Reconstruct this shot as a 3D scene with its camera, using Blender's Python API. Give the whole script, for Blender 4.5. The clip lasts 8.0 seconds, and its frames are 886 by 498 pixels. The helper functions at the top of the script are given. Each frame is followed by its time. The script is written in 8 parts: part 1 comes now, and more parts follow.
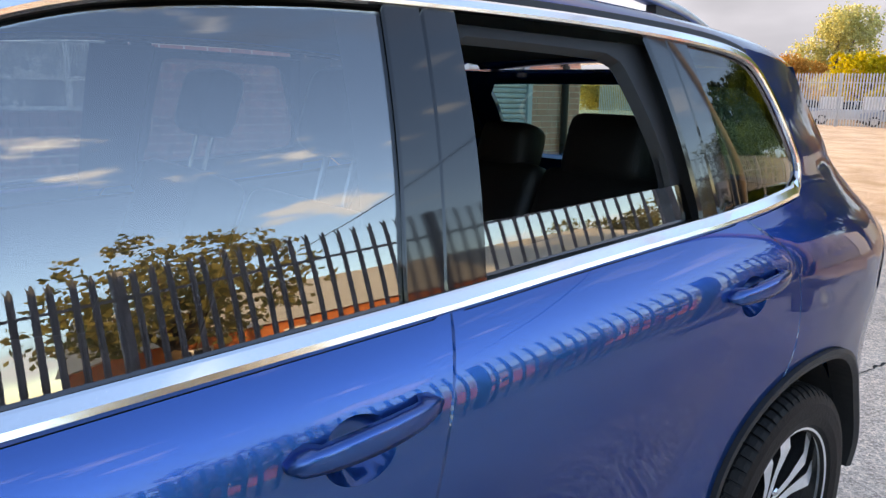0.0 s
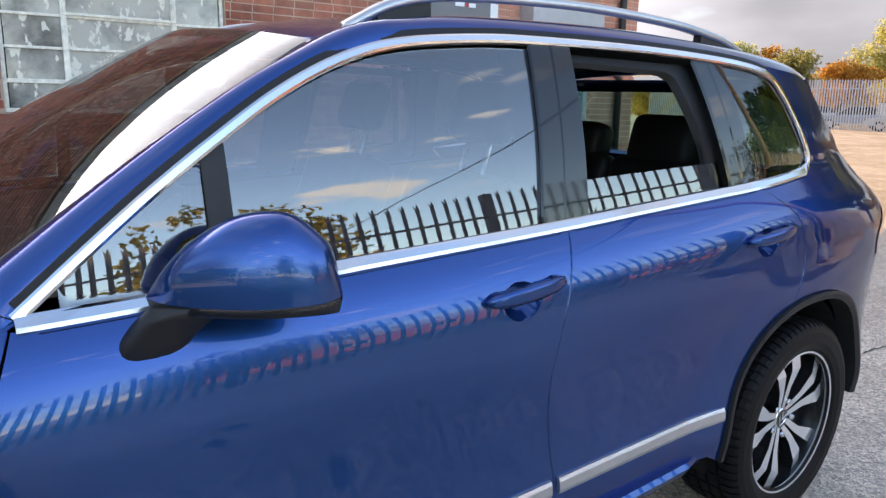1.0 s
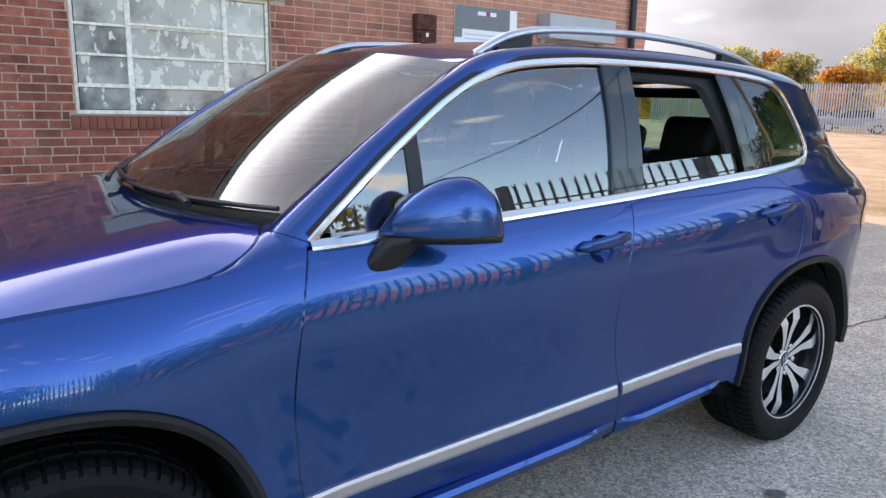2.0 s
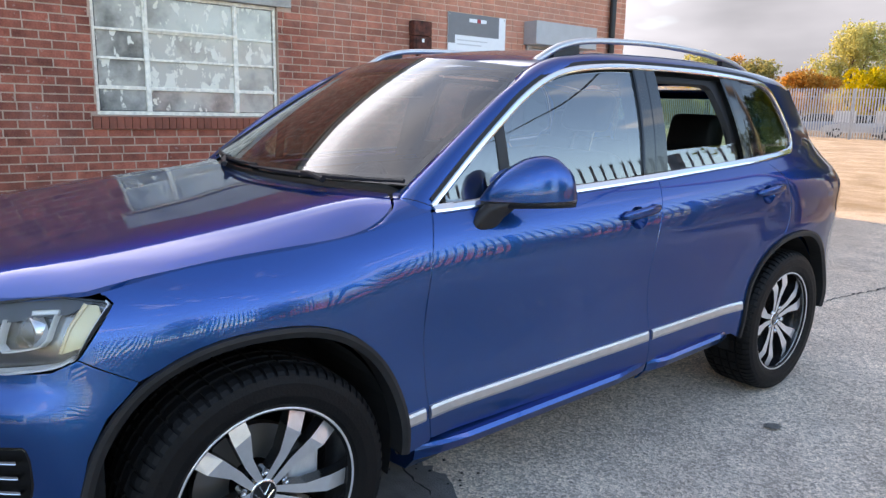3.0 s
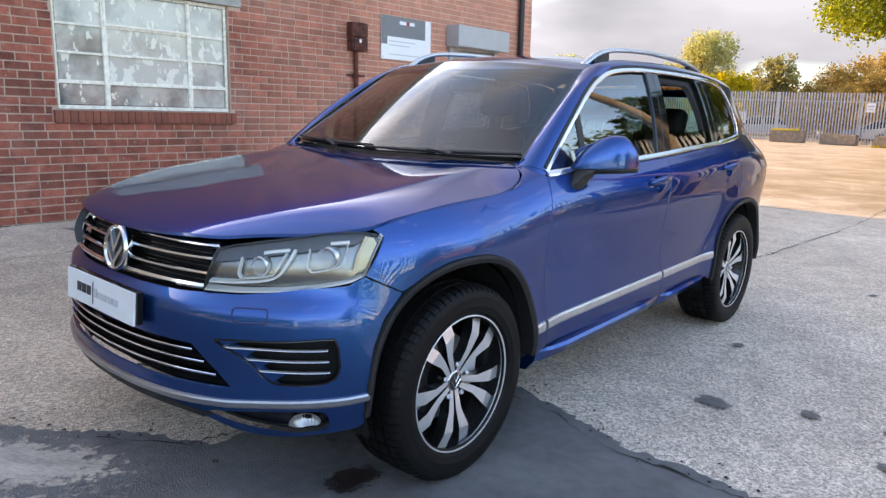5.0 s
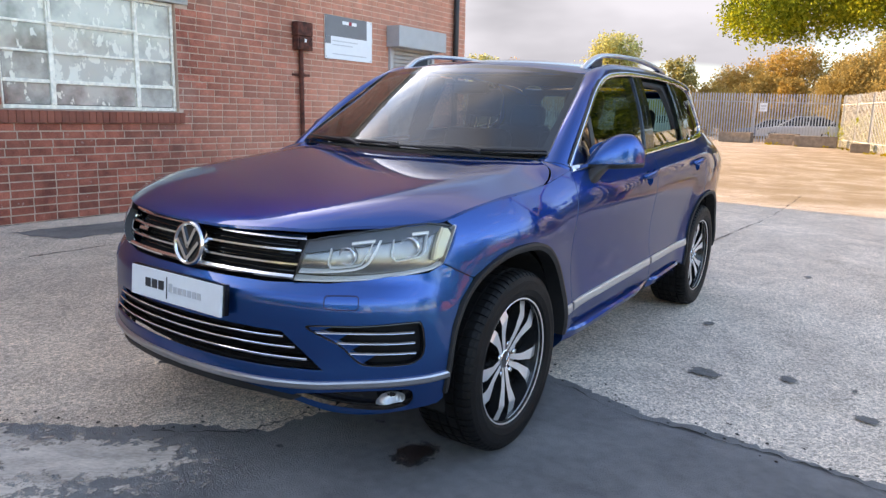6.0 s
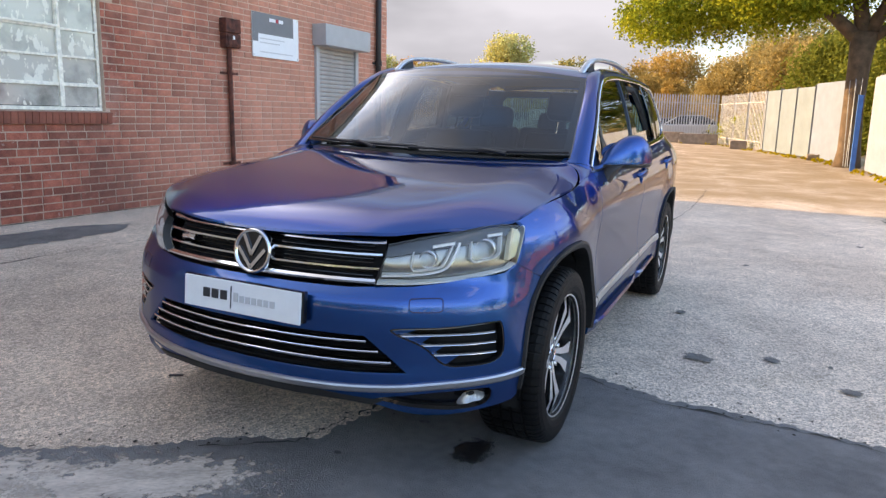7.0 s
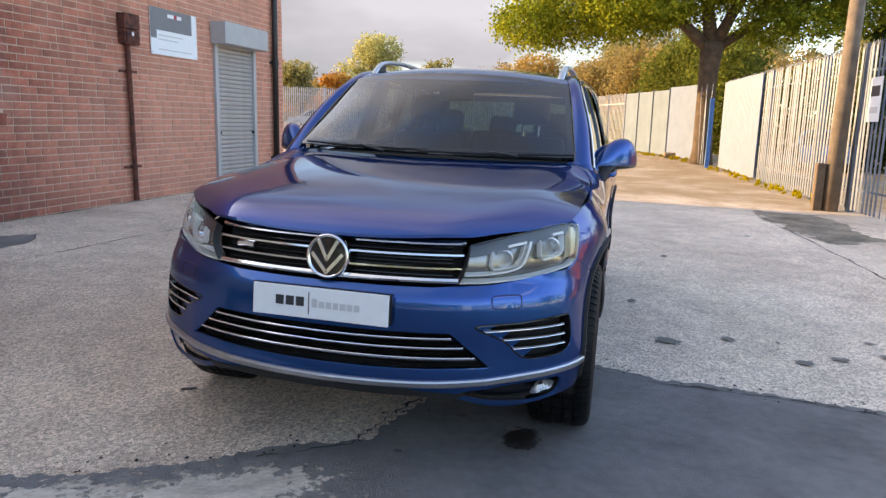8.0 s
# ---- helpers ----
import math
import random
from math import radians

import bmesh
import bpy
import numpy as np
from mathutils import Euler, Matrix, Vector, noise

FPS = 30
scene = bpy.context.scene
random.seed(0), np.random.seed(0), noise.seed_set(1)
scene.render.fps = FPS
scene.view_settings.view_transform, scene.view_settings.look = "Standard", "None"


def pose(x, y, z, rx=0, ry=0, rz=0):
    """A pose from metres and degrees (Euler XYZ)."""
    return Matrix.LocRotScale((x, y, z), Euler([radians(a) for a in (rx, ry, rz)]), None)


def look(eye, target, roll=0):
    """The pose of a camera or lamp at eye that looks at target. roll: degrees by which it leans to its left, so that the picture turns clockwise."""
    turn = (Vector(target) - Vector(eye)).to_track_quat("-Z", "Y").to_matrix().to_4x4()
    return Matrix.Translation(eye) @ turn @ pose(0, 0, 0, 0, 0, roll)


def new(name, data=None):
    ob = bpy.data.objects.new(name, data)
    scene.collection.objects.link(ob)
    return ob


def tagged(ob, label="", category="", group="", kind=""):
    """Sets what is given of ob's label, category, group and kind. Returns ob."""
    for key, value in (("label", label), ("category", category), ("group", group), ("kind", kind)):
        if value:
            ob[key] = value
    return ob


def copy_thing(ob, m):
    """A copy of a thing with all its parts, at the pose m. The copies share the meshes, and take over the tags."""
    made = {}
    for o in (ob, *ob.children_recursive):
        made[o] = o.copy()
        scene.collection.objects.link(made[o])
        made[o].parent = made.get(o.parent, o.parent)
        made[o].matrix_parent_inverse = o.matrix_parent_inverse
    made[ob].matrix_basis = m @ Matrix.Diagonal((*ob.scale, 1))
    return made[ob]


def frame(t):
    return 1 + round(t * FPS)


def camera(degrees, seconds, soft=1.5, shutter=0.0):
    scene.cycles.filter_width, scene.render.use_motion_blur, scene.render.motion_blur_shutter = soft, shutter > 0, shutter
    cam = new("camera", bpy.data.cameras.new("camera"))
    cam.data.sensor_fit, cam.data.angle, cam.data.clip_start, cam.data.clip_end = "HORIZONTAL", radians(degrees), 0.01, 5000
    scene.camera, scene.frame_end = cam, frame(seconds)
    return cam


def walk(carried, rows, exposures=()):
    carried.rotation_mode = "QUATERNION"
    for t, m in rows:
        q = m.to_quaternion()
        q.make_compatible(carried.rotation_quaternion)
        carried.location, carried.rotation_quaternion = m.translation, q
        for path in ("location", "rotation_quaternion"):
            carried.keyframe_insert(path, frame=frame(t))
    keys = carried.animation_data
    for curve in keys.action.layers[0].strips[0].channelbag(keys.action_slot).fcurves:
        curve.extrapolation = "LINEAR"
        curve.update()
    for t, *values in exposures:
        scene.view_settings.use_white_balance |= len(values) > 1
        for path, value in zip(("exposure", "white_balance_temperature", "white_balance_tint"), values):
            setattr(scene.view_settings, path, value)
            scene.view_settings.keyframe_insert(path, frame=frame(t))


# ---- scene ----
cam = camera(64.5, 8.0, soft=1.4)
SLOPE = pose(0, 0, 0, 0, 1.1, 0)  # the yard falls a little away from the building
PATH = [
    (0, (1.642, -0.347, 1.486), (0.152, 0.912, 1.045), 1.5),
    (0.5, (1.845, -0.647, 1.466), (0.298, 0.551, 1.051), 1.4),
    (1, (2.065, -0.941, 1.483), (0.494, 0.221, 1.054), 1.6),
    (1.5, (2.226, -1.266, 1.49), (0.654, -0.108, 1.059), 1.7),
    (2, (2.401, -1.586, 1.487), (0.829, -0.423, 1.065), 1.7),
    (3.5, (2.607, -2.497, 1.432), (1.126, -1.216, 1.025), 1.9),
    (4, (2.614, -2.797, 1.415), (1.175, -1.468, 1.009), 2.0),
    (4.5, (2.569, -3.094, 1.402), (1.205, -1.687, 0.999), 2.1),
    (6, (2.198, -3.907, 1.382), (1.119, -2.269, 0.989), 2.2),
    (6.5, (1.946, -4.078, 1.378), (0.981, -2.37, 0.987), 2.3),
    (7, (1.67, -4.266, 1.379), (0.849, -2.484, 0.993), 2.3),
    (7.5, (1.358, -4.491, 1.38), (0.713, -2.636, 1.003), 2.4),
    (8, (1.003, -4.63, 1.373), (0.537, -2.721, 1.002), 2.5),
]
walk(cam, [(t, SLOPE @ look(eye, target, roll)) for t, eye, target, roll in PATH], [(0, 2.74), (0.6, 2.56), (4, 2.72), (6, 2.78), (8, 2.55)])

# ---- sky, sun, white balance ----
scene.view_settings.use_white_balance = True
scene.view_settings.white_balance_temperature = 9600
scene.view_settings.white_balance_tint = 20
world = bpy.data.worlds.new("sky")
scene.world = world
world.use_nodes = True
wn, wl = world.node_tree.nodes, world.node_tree.links
wn.clear()
w_out = wn.new("ShaderNodeOutputWorld")
w_bg = wn.new("ShaderNodeBackground")
w_bg.inputs["Strength"].default_value = 0.15
w_sky = wn.new("ShaderNodeTexSky")
w_sky.sky_type = "NISHITA"
w_sky.sun_disc = False
w_sky.sun_elevation = radians(14)
w_sky.sun_rotation = radians(-90)
w_sky.air_density, w_sky.dust_density, w_sky.ozone_density = 1.0, 0.2, 4.0
w_tc = wn.new("ShaderNodeTexCoord")
w_sep = wn.new("ShaderNodeSeparateXYZ")
wl.new(w_tc.outputs["Generated"], w_sep.inputs["Vector"])
w_map = wn.new("ShaderNodeMapping")
w_map.inputs["Scale"].default_value = (1.0, 1.0, 3.2)
w_noise = wn.new("ShaderNodeTexNoise")
w_noise.inputs["Scale"].default_value = 2.1
w_noise.inputs["Detail"].default_value = 5.0
w_noise.inputs["Roughness"].default_value = 0.46
w_noise.inputs["Distortion"].default_value = 0.25
w_ramp = wn.new("ShaderNodeValToRGB")
w_ramp.color_ramp.elements[0].position, w_ramp.color_ramp.elements[1].position = 0.43, 0.74
w_cloud = wn.new("ShaderNodeMixRGB")
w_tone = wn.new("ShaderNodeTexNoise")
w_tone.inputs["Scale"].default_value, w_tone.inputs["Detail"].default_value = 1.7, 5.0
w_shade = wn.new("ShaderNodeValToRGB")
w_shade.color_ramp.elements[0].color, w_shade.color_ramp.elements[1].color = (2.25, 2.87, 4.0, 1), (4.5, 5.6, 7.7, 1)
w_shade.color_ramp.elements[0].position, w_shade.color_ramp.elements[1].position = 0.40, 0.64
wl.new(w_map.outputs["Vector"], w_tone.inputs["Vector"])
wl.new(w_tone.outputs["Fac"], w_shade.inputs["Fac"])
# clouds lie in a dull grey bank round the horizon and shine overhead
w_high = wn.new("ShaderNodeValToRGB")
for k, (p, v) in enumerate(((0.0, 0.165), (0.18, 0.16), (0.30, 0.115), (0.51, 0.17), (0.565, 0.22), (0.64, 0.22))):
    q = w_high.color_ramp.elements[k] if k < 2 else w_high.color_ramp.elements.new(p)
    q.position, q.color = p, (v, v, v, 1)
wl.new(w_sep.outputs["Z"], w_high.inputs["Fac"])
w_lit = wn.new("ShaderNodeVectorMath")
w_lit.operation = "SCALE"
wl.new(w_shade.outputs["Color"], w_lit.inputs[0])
# and the side of the sky towards the sun is brighter
w_dot = wn.new("ShaderNodeVectorMath")
w_dot.operation = "DOT_PRODUCT"
w_dot.inputs[1].default_value = (-0.97, 0.0, 0.24)
wl.new(w_tc.outputs["Generated"], w_dot.inputs[0])
w_glow = wn.new("ShaderNodeMapRange")
w_glow.inputs["From Min"].default_value, w_glow.inputs["From Max"].default_value = 0.5, 0.96
w_glow.inputs["To Min"].default_value, w_glow.inputs["To Max"].default_value = 1.0, 2.6
wl.new(w_dot.outputs["Value"], w_glow.inputs["Value"])
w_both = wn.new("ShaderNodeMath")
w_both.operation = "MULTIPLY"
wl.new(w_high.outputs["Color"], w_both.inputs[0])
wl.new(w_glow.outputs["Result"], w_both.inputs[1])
# a bright rift low in the western cloud
w_rift = wn.new("ShaderNodeValToRGB")
for k, (p, v) in enumerate(((0.46, 0.0), (0.55, 1.0), (0.60, 0.55), (0.74, 0.0))):
    q = w_rift.color_ramp.elements[k] if k < 2 else w_rift.color_ramp.elements.new(p)
    q.position, q.color = p, (v, v, v, 1)
wl.new(w_sep.outputs["Z"], w_rift.inputs["Fac"])
w_side = wn.new("ShaderNodeMapRange")
w_side.inputs["From Min"].default_value, w_side.inputs["From Max"].default_value, w_side.inputs["To Max"].default_value = 0.6, 0.95, 2.4
wl.new(w_dot.outputs["Value"], w_side.inputs["Value"])
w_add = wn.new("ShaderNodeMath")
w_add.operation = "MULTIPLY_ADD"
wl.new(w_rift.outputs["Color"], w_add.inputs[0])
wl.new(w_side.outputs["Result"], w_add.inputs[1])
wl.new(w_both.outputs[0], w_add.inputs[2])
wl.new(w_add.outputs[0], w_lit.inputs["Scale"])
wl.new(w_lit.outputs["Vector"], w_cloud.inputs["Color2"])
wl.new(w_tc.outputs["Generated"], w_map.inputs["Vector"])
wl.new(w_map.outputs["Vector"], w_noise.inputs["Vector"])
w_cover = wn.new("ShaderNodeMapRange")
w_cover.inputs["From Min"].default_value, w_cover.inputs["From Max"].default_value = 0.06, 0.42
w_cover.inputs["To Min"].default_value, w_cover.inputs["To Max"].default_value = 0.18, 0.0
wl.new(w_sep.outputs["Z"], w_cover.inputs["Value"])
w_sum = wn.new("ShaderNodeMath")
w_sum.operation = "ADD"
wl.new(w_noise.outputs["Fac"], w_sum.inputs[0])
wl.new(w_cover.outputs["Result"], w_sum.inputs[1])
w_veil = wn.new("ShaderNodeMath")
w_veil.operation = "MULTIPLY_ADD"
w_veil.inputs[1].default_value = 0.30
wl.new(w_dot.outputs["Value"], w_veil.inputs[0])
wl.new(w_sum.outputs[0], w_veil.inputs[2])
wl.new(w_veil.outputs[0], w_ramp.inputs["Fac"])
# small white heaps of cloud, lit from the front, in the clear sky away from the sun
w_heap = wn.new("ShaderNodeTexNoise")
w_heap.inputs["Scale"].default_value, w_heap.inputs["Detail"].default_value, w_heap.inputs["Roughness"].default_value = 5.2, 7.0, 0.5
wl.new(w_map.outputs["Vector"], w_heap.inputs["Vector"])
w_puff = wn.new("ShaderNodeMapRange")
w_puff.inputs["From Min"].default_value, w_puff.inputs["From Max"].default_value, w_puff.inputs["To Max"].default_value = 0.585, 0.66, 0.9
wl.new(w_heap.outputs["Fac"], w_puff.inputs["Value"])
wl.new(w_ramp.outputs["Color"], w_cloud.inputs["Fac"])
w_far = wn.new("ShaderNodeMapRange")
w_far.inputs["From Min"].default_value, w_far.inputs["From Max"].default_value = -0.25, -0.6
wl.new(w_dot.outputs["Value"], w_far.inputs["Value"])
w_show = wn.new("ShaderNodeMath")
w_show.operation = "MULTIPLY"
wl.new(w_puff.outputs["Result"], w_show.inputs[0])
wl.new(w_far.outputs["Result"], w_show.inputs[1])
w_front = wn.new("ShaderNodeMixRGB")
w_front.inputs["Color2"].default_value = (3.0, 3.6, 4.3, 1)
wl.new(w_show.outputs[0], w_front.inputs["Fac"])
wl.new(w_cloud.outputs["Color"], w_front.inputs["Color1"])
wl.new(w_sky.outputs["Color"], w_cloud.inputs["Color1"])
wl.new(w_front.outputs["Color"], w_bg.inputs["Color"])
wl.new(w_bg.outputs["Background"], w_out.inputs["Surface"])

sun = new("sun", bpy.data.lights.new("sun", "SUN"))
sun.data.energy, sun.data.angle, sun.data.color = 1.85, radians(0.6), (1.0, 0.79, 0.50)
sun.matrix_world = look((-20, 0.0, 4.99), (0, 0, 0))

# ---- materials ----


def mat(name, color, rough=0.6, metal=0.0, vary=0.0, scale=8.0, bump=0.0, bump_scale=60.0, color2=None, coat=0.0, spec=0.5, rand=0.0, detail=6.0):
    """A surface with colour variation at two scales and fine relief, in object space."""
    m = bpy.data.materials.new(name)
    m.use_nodes = True
    n, l = m.node_tree.nodes, m.node_tree.links
    b = n["Principled BSDF"]
    b.inputs["Base Color"].default_value = (*color, 1)
    b.inputs["Roughness"].default_value = rough
    b.inputs["Metallic"].default_value = metal
    b.inputs["Specular IOR Level"].default_value = spec
    b.inputs["Coat Weight"].default_value = coat
    b.inputs["Coat Roughness"].default_value = 0.03
    tc = n.new("ShaderNodeTexCoord")
    if vary > 0 or color2:
        a = n.new("ShaderNodeTexNoise")
        a.inputs["Scale"].default_value, a.inputs["Detail"].default_value = scale, detail
        c = n.new("ShaderNodeTexNoise")
        c.inputs["Scale"].default_value, c.inputs["Detail"].default_value = scale * 9, 3
        l.new(tc.outputs["Object"], a.inputs["Vector"])
        l.new(tc.outputs["Object"], c.inputs["Vector"])
        mixf = n.new("ShaderNodeMath")
        mixf.operation = "MULTIPLY_ADD"
        mixf.inputs[1].default_value = 0.35
        l.new(c.outputs["Fac"], mixf.inputs[0])
        half = n.new("ShaderNodeMath")
        half.operation = "MULTIPLY"
        half.inputs[1].default_value = 0.65
        l.new(a.outputs["Fac"], half.inputs[0])
        l.new(half.outputs[0], mixf.inputs[2])
        r = n.new("ShaderNodeValToRGB")
        lo = tuple(v * (1 - vary) for v in color)
        hi = color2 or tuple(min(1, v * (1 + vary)) for v in color)
        r.color_ramp.elements[0].color, r.color_ramp.elements[1].color = (*lo, 1), (*hi, 1)
        r.color_ramp.elements[0].position, r.color_ramp.elements[1].position = 0.35, 0.65
        l.new(mixf.outputs[0], r.inputs["Fac"])
        last = r.outputs["Color"]
        if rand:
            oi = n.new("ShaderNodeObjectInfo")
            g = n.new("ShaderNodeNewGeometry")
            add = n.new("ShaderNodeMath")
            add.operation = "ADD"
            l.new(oi.outputs["Random"], add.inputs[0])
            l.new(g.outputs["Random Per Island"], add.inputs[1])
            fr = n.new("ShaderNodeMath")
            fr.operation = "FRACT"
            l.new(add.outputs[0], fr.inputs[0])
            mr = n.new("ShaderNodeMapRange")
            mr.inputs["To Min"].default_value, mr.inputs["To Max"].default_value = 1 - rand, 1 + rand
            l.new(fr.outputs[0], mr.inputs["Value"])
            hs = n.new("ShaderNodeHueSaturation")
            l.new(mr.outputs["Result"], hs.inputs["Value"])
            l.new(last, hs.inputs["Color"])
            last = hs.outputs["Color"]
        l.new(last, b.inputs["Base Color"])
    if bump:
        d = n.new("ShaderNodeTexNoise")
        d.inputs["Scale"].default_value, d.inputs["Detail"].default_value = bump_scale, 4
        l.new(tc.outputs["Object"], d.inputs["Vector"])
        bp = n.new("ShaderNodeBump")
        bp.inputs["Strength"].default_value = bump
        bp.inputs["Distance"].default_value = 0.01
        l.new(d.outputs["Fac"], bp.inputs["Height"])
        l.new(bp.outputs["Normal"], b.inputs["Normal"])
    return m


def glass(name, tint, clear=0.5, rough=0.0, ior=1.9):
    """A thin tinted pane: part of the light passes, the rest is held back, with a mirror gloss that grows at grazing angles."""
    m = bpy.data.materials.new(name)
    m.use_nodes = True
    n, l = m.node_tree.nodes, m.node_tree.links
    n.clear()
    out = n.new("ShaderNodeOutputMaterial")
    tr = n.new("ShaderNodeBsdfTransparent")
    tr.inputs["Color"].default_value = (*(clear * t for t in tint), 1)
    gl = n.new("ShaderNodeBsdfGlossy")
    gl.inputs["Roughness"].default_value = rough
    gl.inputs["Color"].default_value = (1, 1, 1, 1)
    f0 = ((ior - 1) / (ior + 1)) ** 2
    lw = n.new("ShaderNodeLayerWeight")
    lw.inputs["Blend"].default_value = 0.5
    po = n.new("ShaderNodeMath")
    po.operation = "POWER"
    po.inputs[1].default_value = 4.5
    l.new(lw.outputs["Facing"], po.inputs[0])
    fr = n.new("ShaderNodeMath")
    fr.operation = "MULTIPLY_ADD"
    fr.inputs[1].default_value, fr.inputs[2].default_value = 1 - f0, f0
    l.new(po.outputs[0], fr.inputs[0])
    mx = n.new("ShaderNodeMixShader")
    l.new(fr.outputs[0], mx.inputs["Fac"])
    l.new(tr.outputs[0], mx.inputs[1])
    l.new(gl.outputs[0], mx.inputs[2])
    l.new(mx.outputs[0], out.inputs["Surface"])
    return m


PAINT = mat("blue_paint", (0.0, 0.074, 0.274), 0.29, 0.87, coat=1.0, spec=0.0)
PAINT.node_tree.nodes["Principled BSDF"].inputs["Specular Tint"].default_value = (0.0, 0.035, 0.11, 1)
PAINT.node_tree.nodes["Principled BSDF"].inputs["Coat Roughness"].default_value = 0.008
PAINT.node_tree.nodes["Principled BSDF"].inputs["Coat IOR"].default_value = 1.49
CHROME = mat("chrome", (0.78, 0.79, 0.80), 0.12, 1.0)
SATIN = mat("satin_aluminium", (0.56, 0.57, 0.58), 0.34, 0.85, vary=0.06, scale=30)
BLACK_GLOSS = mat("black_gloss", (0.008, 0.008, 0.009), 0.05, coat=0.1)
BLACK = mat("black_plastic", (0.012, 0.012, 0.013), 0.5, vary=0.2, scale=30, bump=0.1, bump_scale=400)
TRIM = mat("arch_plastic", (0.020, 0.020, 0.021), 0.55, vary=0.2, scale=25, bump=0.12, bump_scale=300, spec=0.3)
VOID = mat("dark_inside", (0.006, 0.006, 0.007), 0.9, vary=0.2)
RUBBER = mat("tyre_rubber", (0.006, 0.006, 0.0065), 0.55, vary=0.25, scale=20, bump=0.2, bump_scale=150, spec=0.18)
RIM_FACE = mat("machined_alloy", (0.76, 0.77, 0.78), 0.34, 0.7, vary=0.06, scale=40)
RIM_DARK = mat("black_alloy", (0.012, 0.012, 0.013), 0.25, coat=0.4)
SEAT = mat("black_leather", (0.012, 0.012, 0.012), 0.5, vary=0.2, scale=15, bump=0.2, bump_scale=200)
SIDE_GLASS = glass("side_glass", (0.80, 0.86, 0.88), 0.44, ior=2.4)
PRIVACY = glass("privacy_glass", (0.50, 0.78, 0.66), 0.17, ior=1.75)
TAIL_GLASS = glass("tail_glass", (0.45, 0.86, 0.78), 0.60)
SCREEN_GLASS = glass("windscreen_glass", (0.80, 0.90, 0.88), 0.43, ior=1.80)
LENS = glass("lamp_lens", (0.95, 0.96, 0.97), 0.95, ior=1.5)
REFLECTOR = mat("lamp_reflector", (0.80, 0.81, 0.82), 0.18, 1.0)
LAMP_GREY = mat("lamp_bezel", (0.74, 0.75, 0.76), 0.35, 0.2, vary=0.1, scale=30)
PLATE = mat("plate_white", (0.74, 0.76, 0.78), 0.35, vary=0.03, scale=20)
INK = mat("dark_ink", (0.03, 0.03, 0.035), 0.5)
INK_GREY = mat("grey_ink", (0.50, 0.51, 0.53), 0.5)
TARMAC = mat("tarmac_patch", (0.140, 0.138, 0.140), 0.86, vary=0.25, scale=2.0, bump=0.8, bump_scale=160, color2=(0.200, 0.196, 0.194))
BRICK = mat("red_brick", (0.285, 0.064, 0.040), 0.88, vary=0.4, scale=7.0, bump=0.5, bump_scale=60, color2=(0.41, 0.112, 0.070), rand=0.34)
MORTAR = mat("mortar", (0.45, 0.31, 0.235), 0.93, vary=0.18, scale=6, bump=0.5, bump_scale=70)


def weather_and_bounce(m, amount=0.5):
    """Pale bloom and dark grime in broad drifts over a wall, and painted bounce light towards its corner."""
    n, l = m.node_tree.nodes, m.node_tree.links
    b = n["Principled BSDF"]
    src = b.inputs["Base Color"].links[0].from_socket
    g = n.new("ShaderNodeNewGeometry")
    for scale, detail, lo, hi, tone, k in ((0.9, 7, 0.56, 0.74, (0.56, 0.42, 0.36, 1), 0.38 * amount), (0.55, 6, 0.54, 0.72, (0.10, 0.05, 0.042, 1), 0.7 * amount), (14.0, 3, 0.66, 0.72, (0.60, 0.52, 0.46, 1), 0.6 * amount)):
        t = n.new("ShaderNodeTexNoise")
        t.inputs["Scale"].default_value, t.inputs["Detail"].default_value, t.inputs["Roughness"].default_value = scale, detail, 0.62
        off = n.new("ShaderNodeVectorMath")
        off.inputs[1].default_value = (scale * 7, 3.1, scale)
        l.new(g.outputs["Position"], off.inputs[0])
        l.new(off.outputs[0], t.inputs["Vector"])
        r = n.new("ShaderNodeMapRange")
        r.inputs["From Min"].default_value, r.inputs["From Max"].default_value, r.inputs["To Max"].default_value = lo, hi, k
        l.new(t.outputs["Fac"], r.inputs["Value"])
        mx = n.new("ShaderNodeMixRGB")
        mx.inputs["Color2"].default_value = tone
        l.new(r.outputs["Result"], mx.inputs["Fac"])
        l.new(src, mx.inputs["Color1"])
        src = mx.outputs["Color"]
    # bounced light painted into the colour, growing towards the corner with a ragged edge
    sep = n.new("ShaderNodeSeparateXYZ")
    l.new(g.outputs["Position"], sep.inputs[0])
    t = n.new("ShaderNodeTexNoise")
    t.inputs["Scale"].default_value, t.inputs["Detail"].default_value = 0.7, 6
    l.new(g.outputs["Position"], t.inputs["Vector"])
    k = n.new("ShaderNodeMath")
    k.operation = "MULTIPLY_ADD"
    k.inputs[1].default_value = 5.0
    l.new(t.outputs["Fac"], k.inputs[0])
    l.new(sep.outputs["Y"], k.inputs[2])
    r = n.new("ShaderNodeMapRange")
    for key, v in (("From Min", 3.6), ("From Max", 7.6), ("To Max", 0.8)):
        r.inputs[key].default_value = v
    l.new(k.outputs[0], r.inputs["Value"])
    mx = n.new("ShaderNodeMixRGB")
    mx.blend_type = "SCREEN"
    mx.inputs["Color2"].default_value = (0.42, 0.19, 0.13, 1)
    l.new(r.outputs["Result"], mx.inputs["Fac"])
    l.new(src, mx.inputs["Color1"])
    src = mx.outputs["Color"]
    l.new(src, b.inputs["Base Color"])


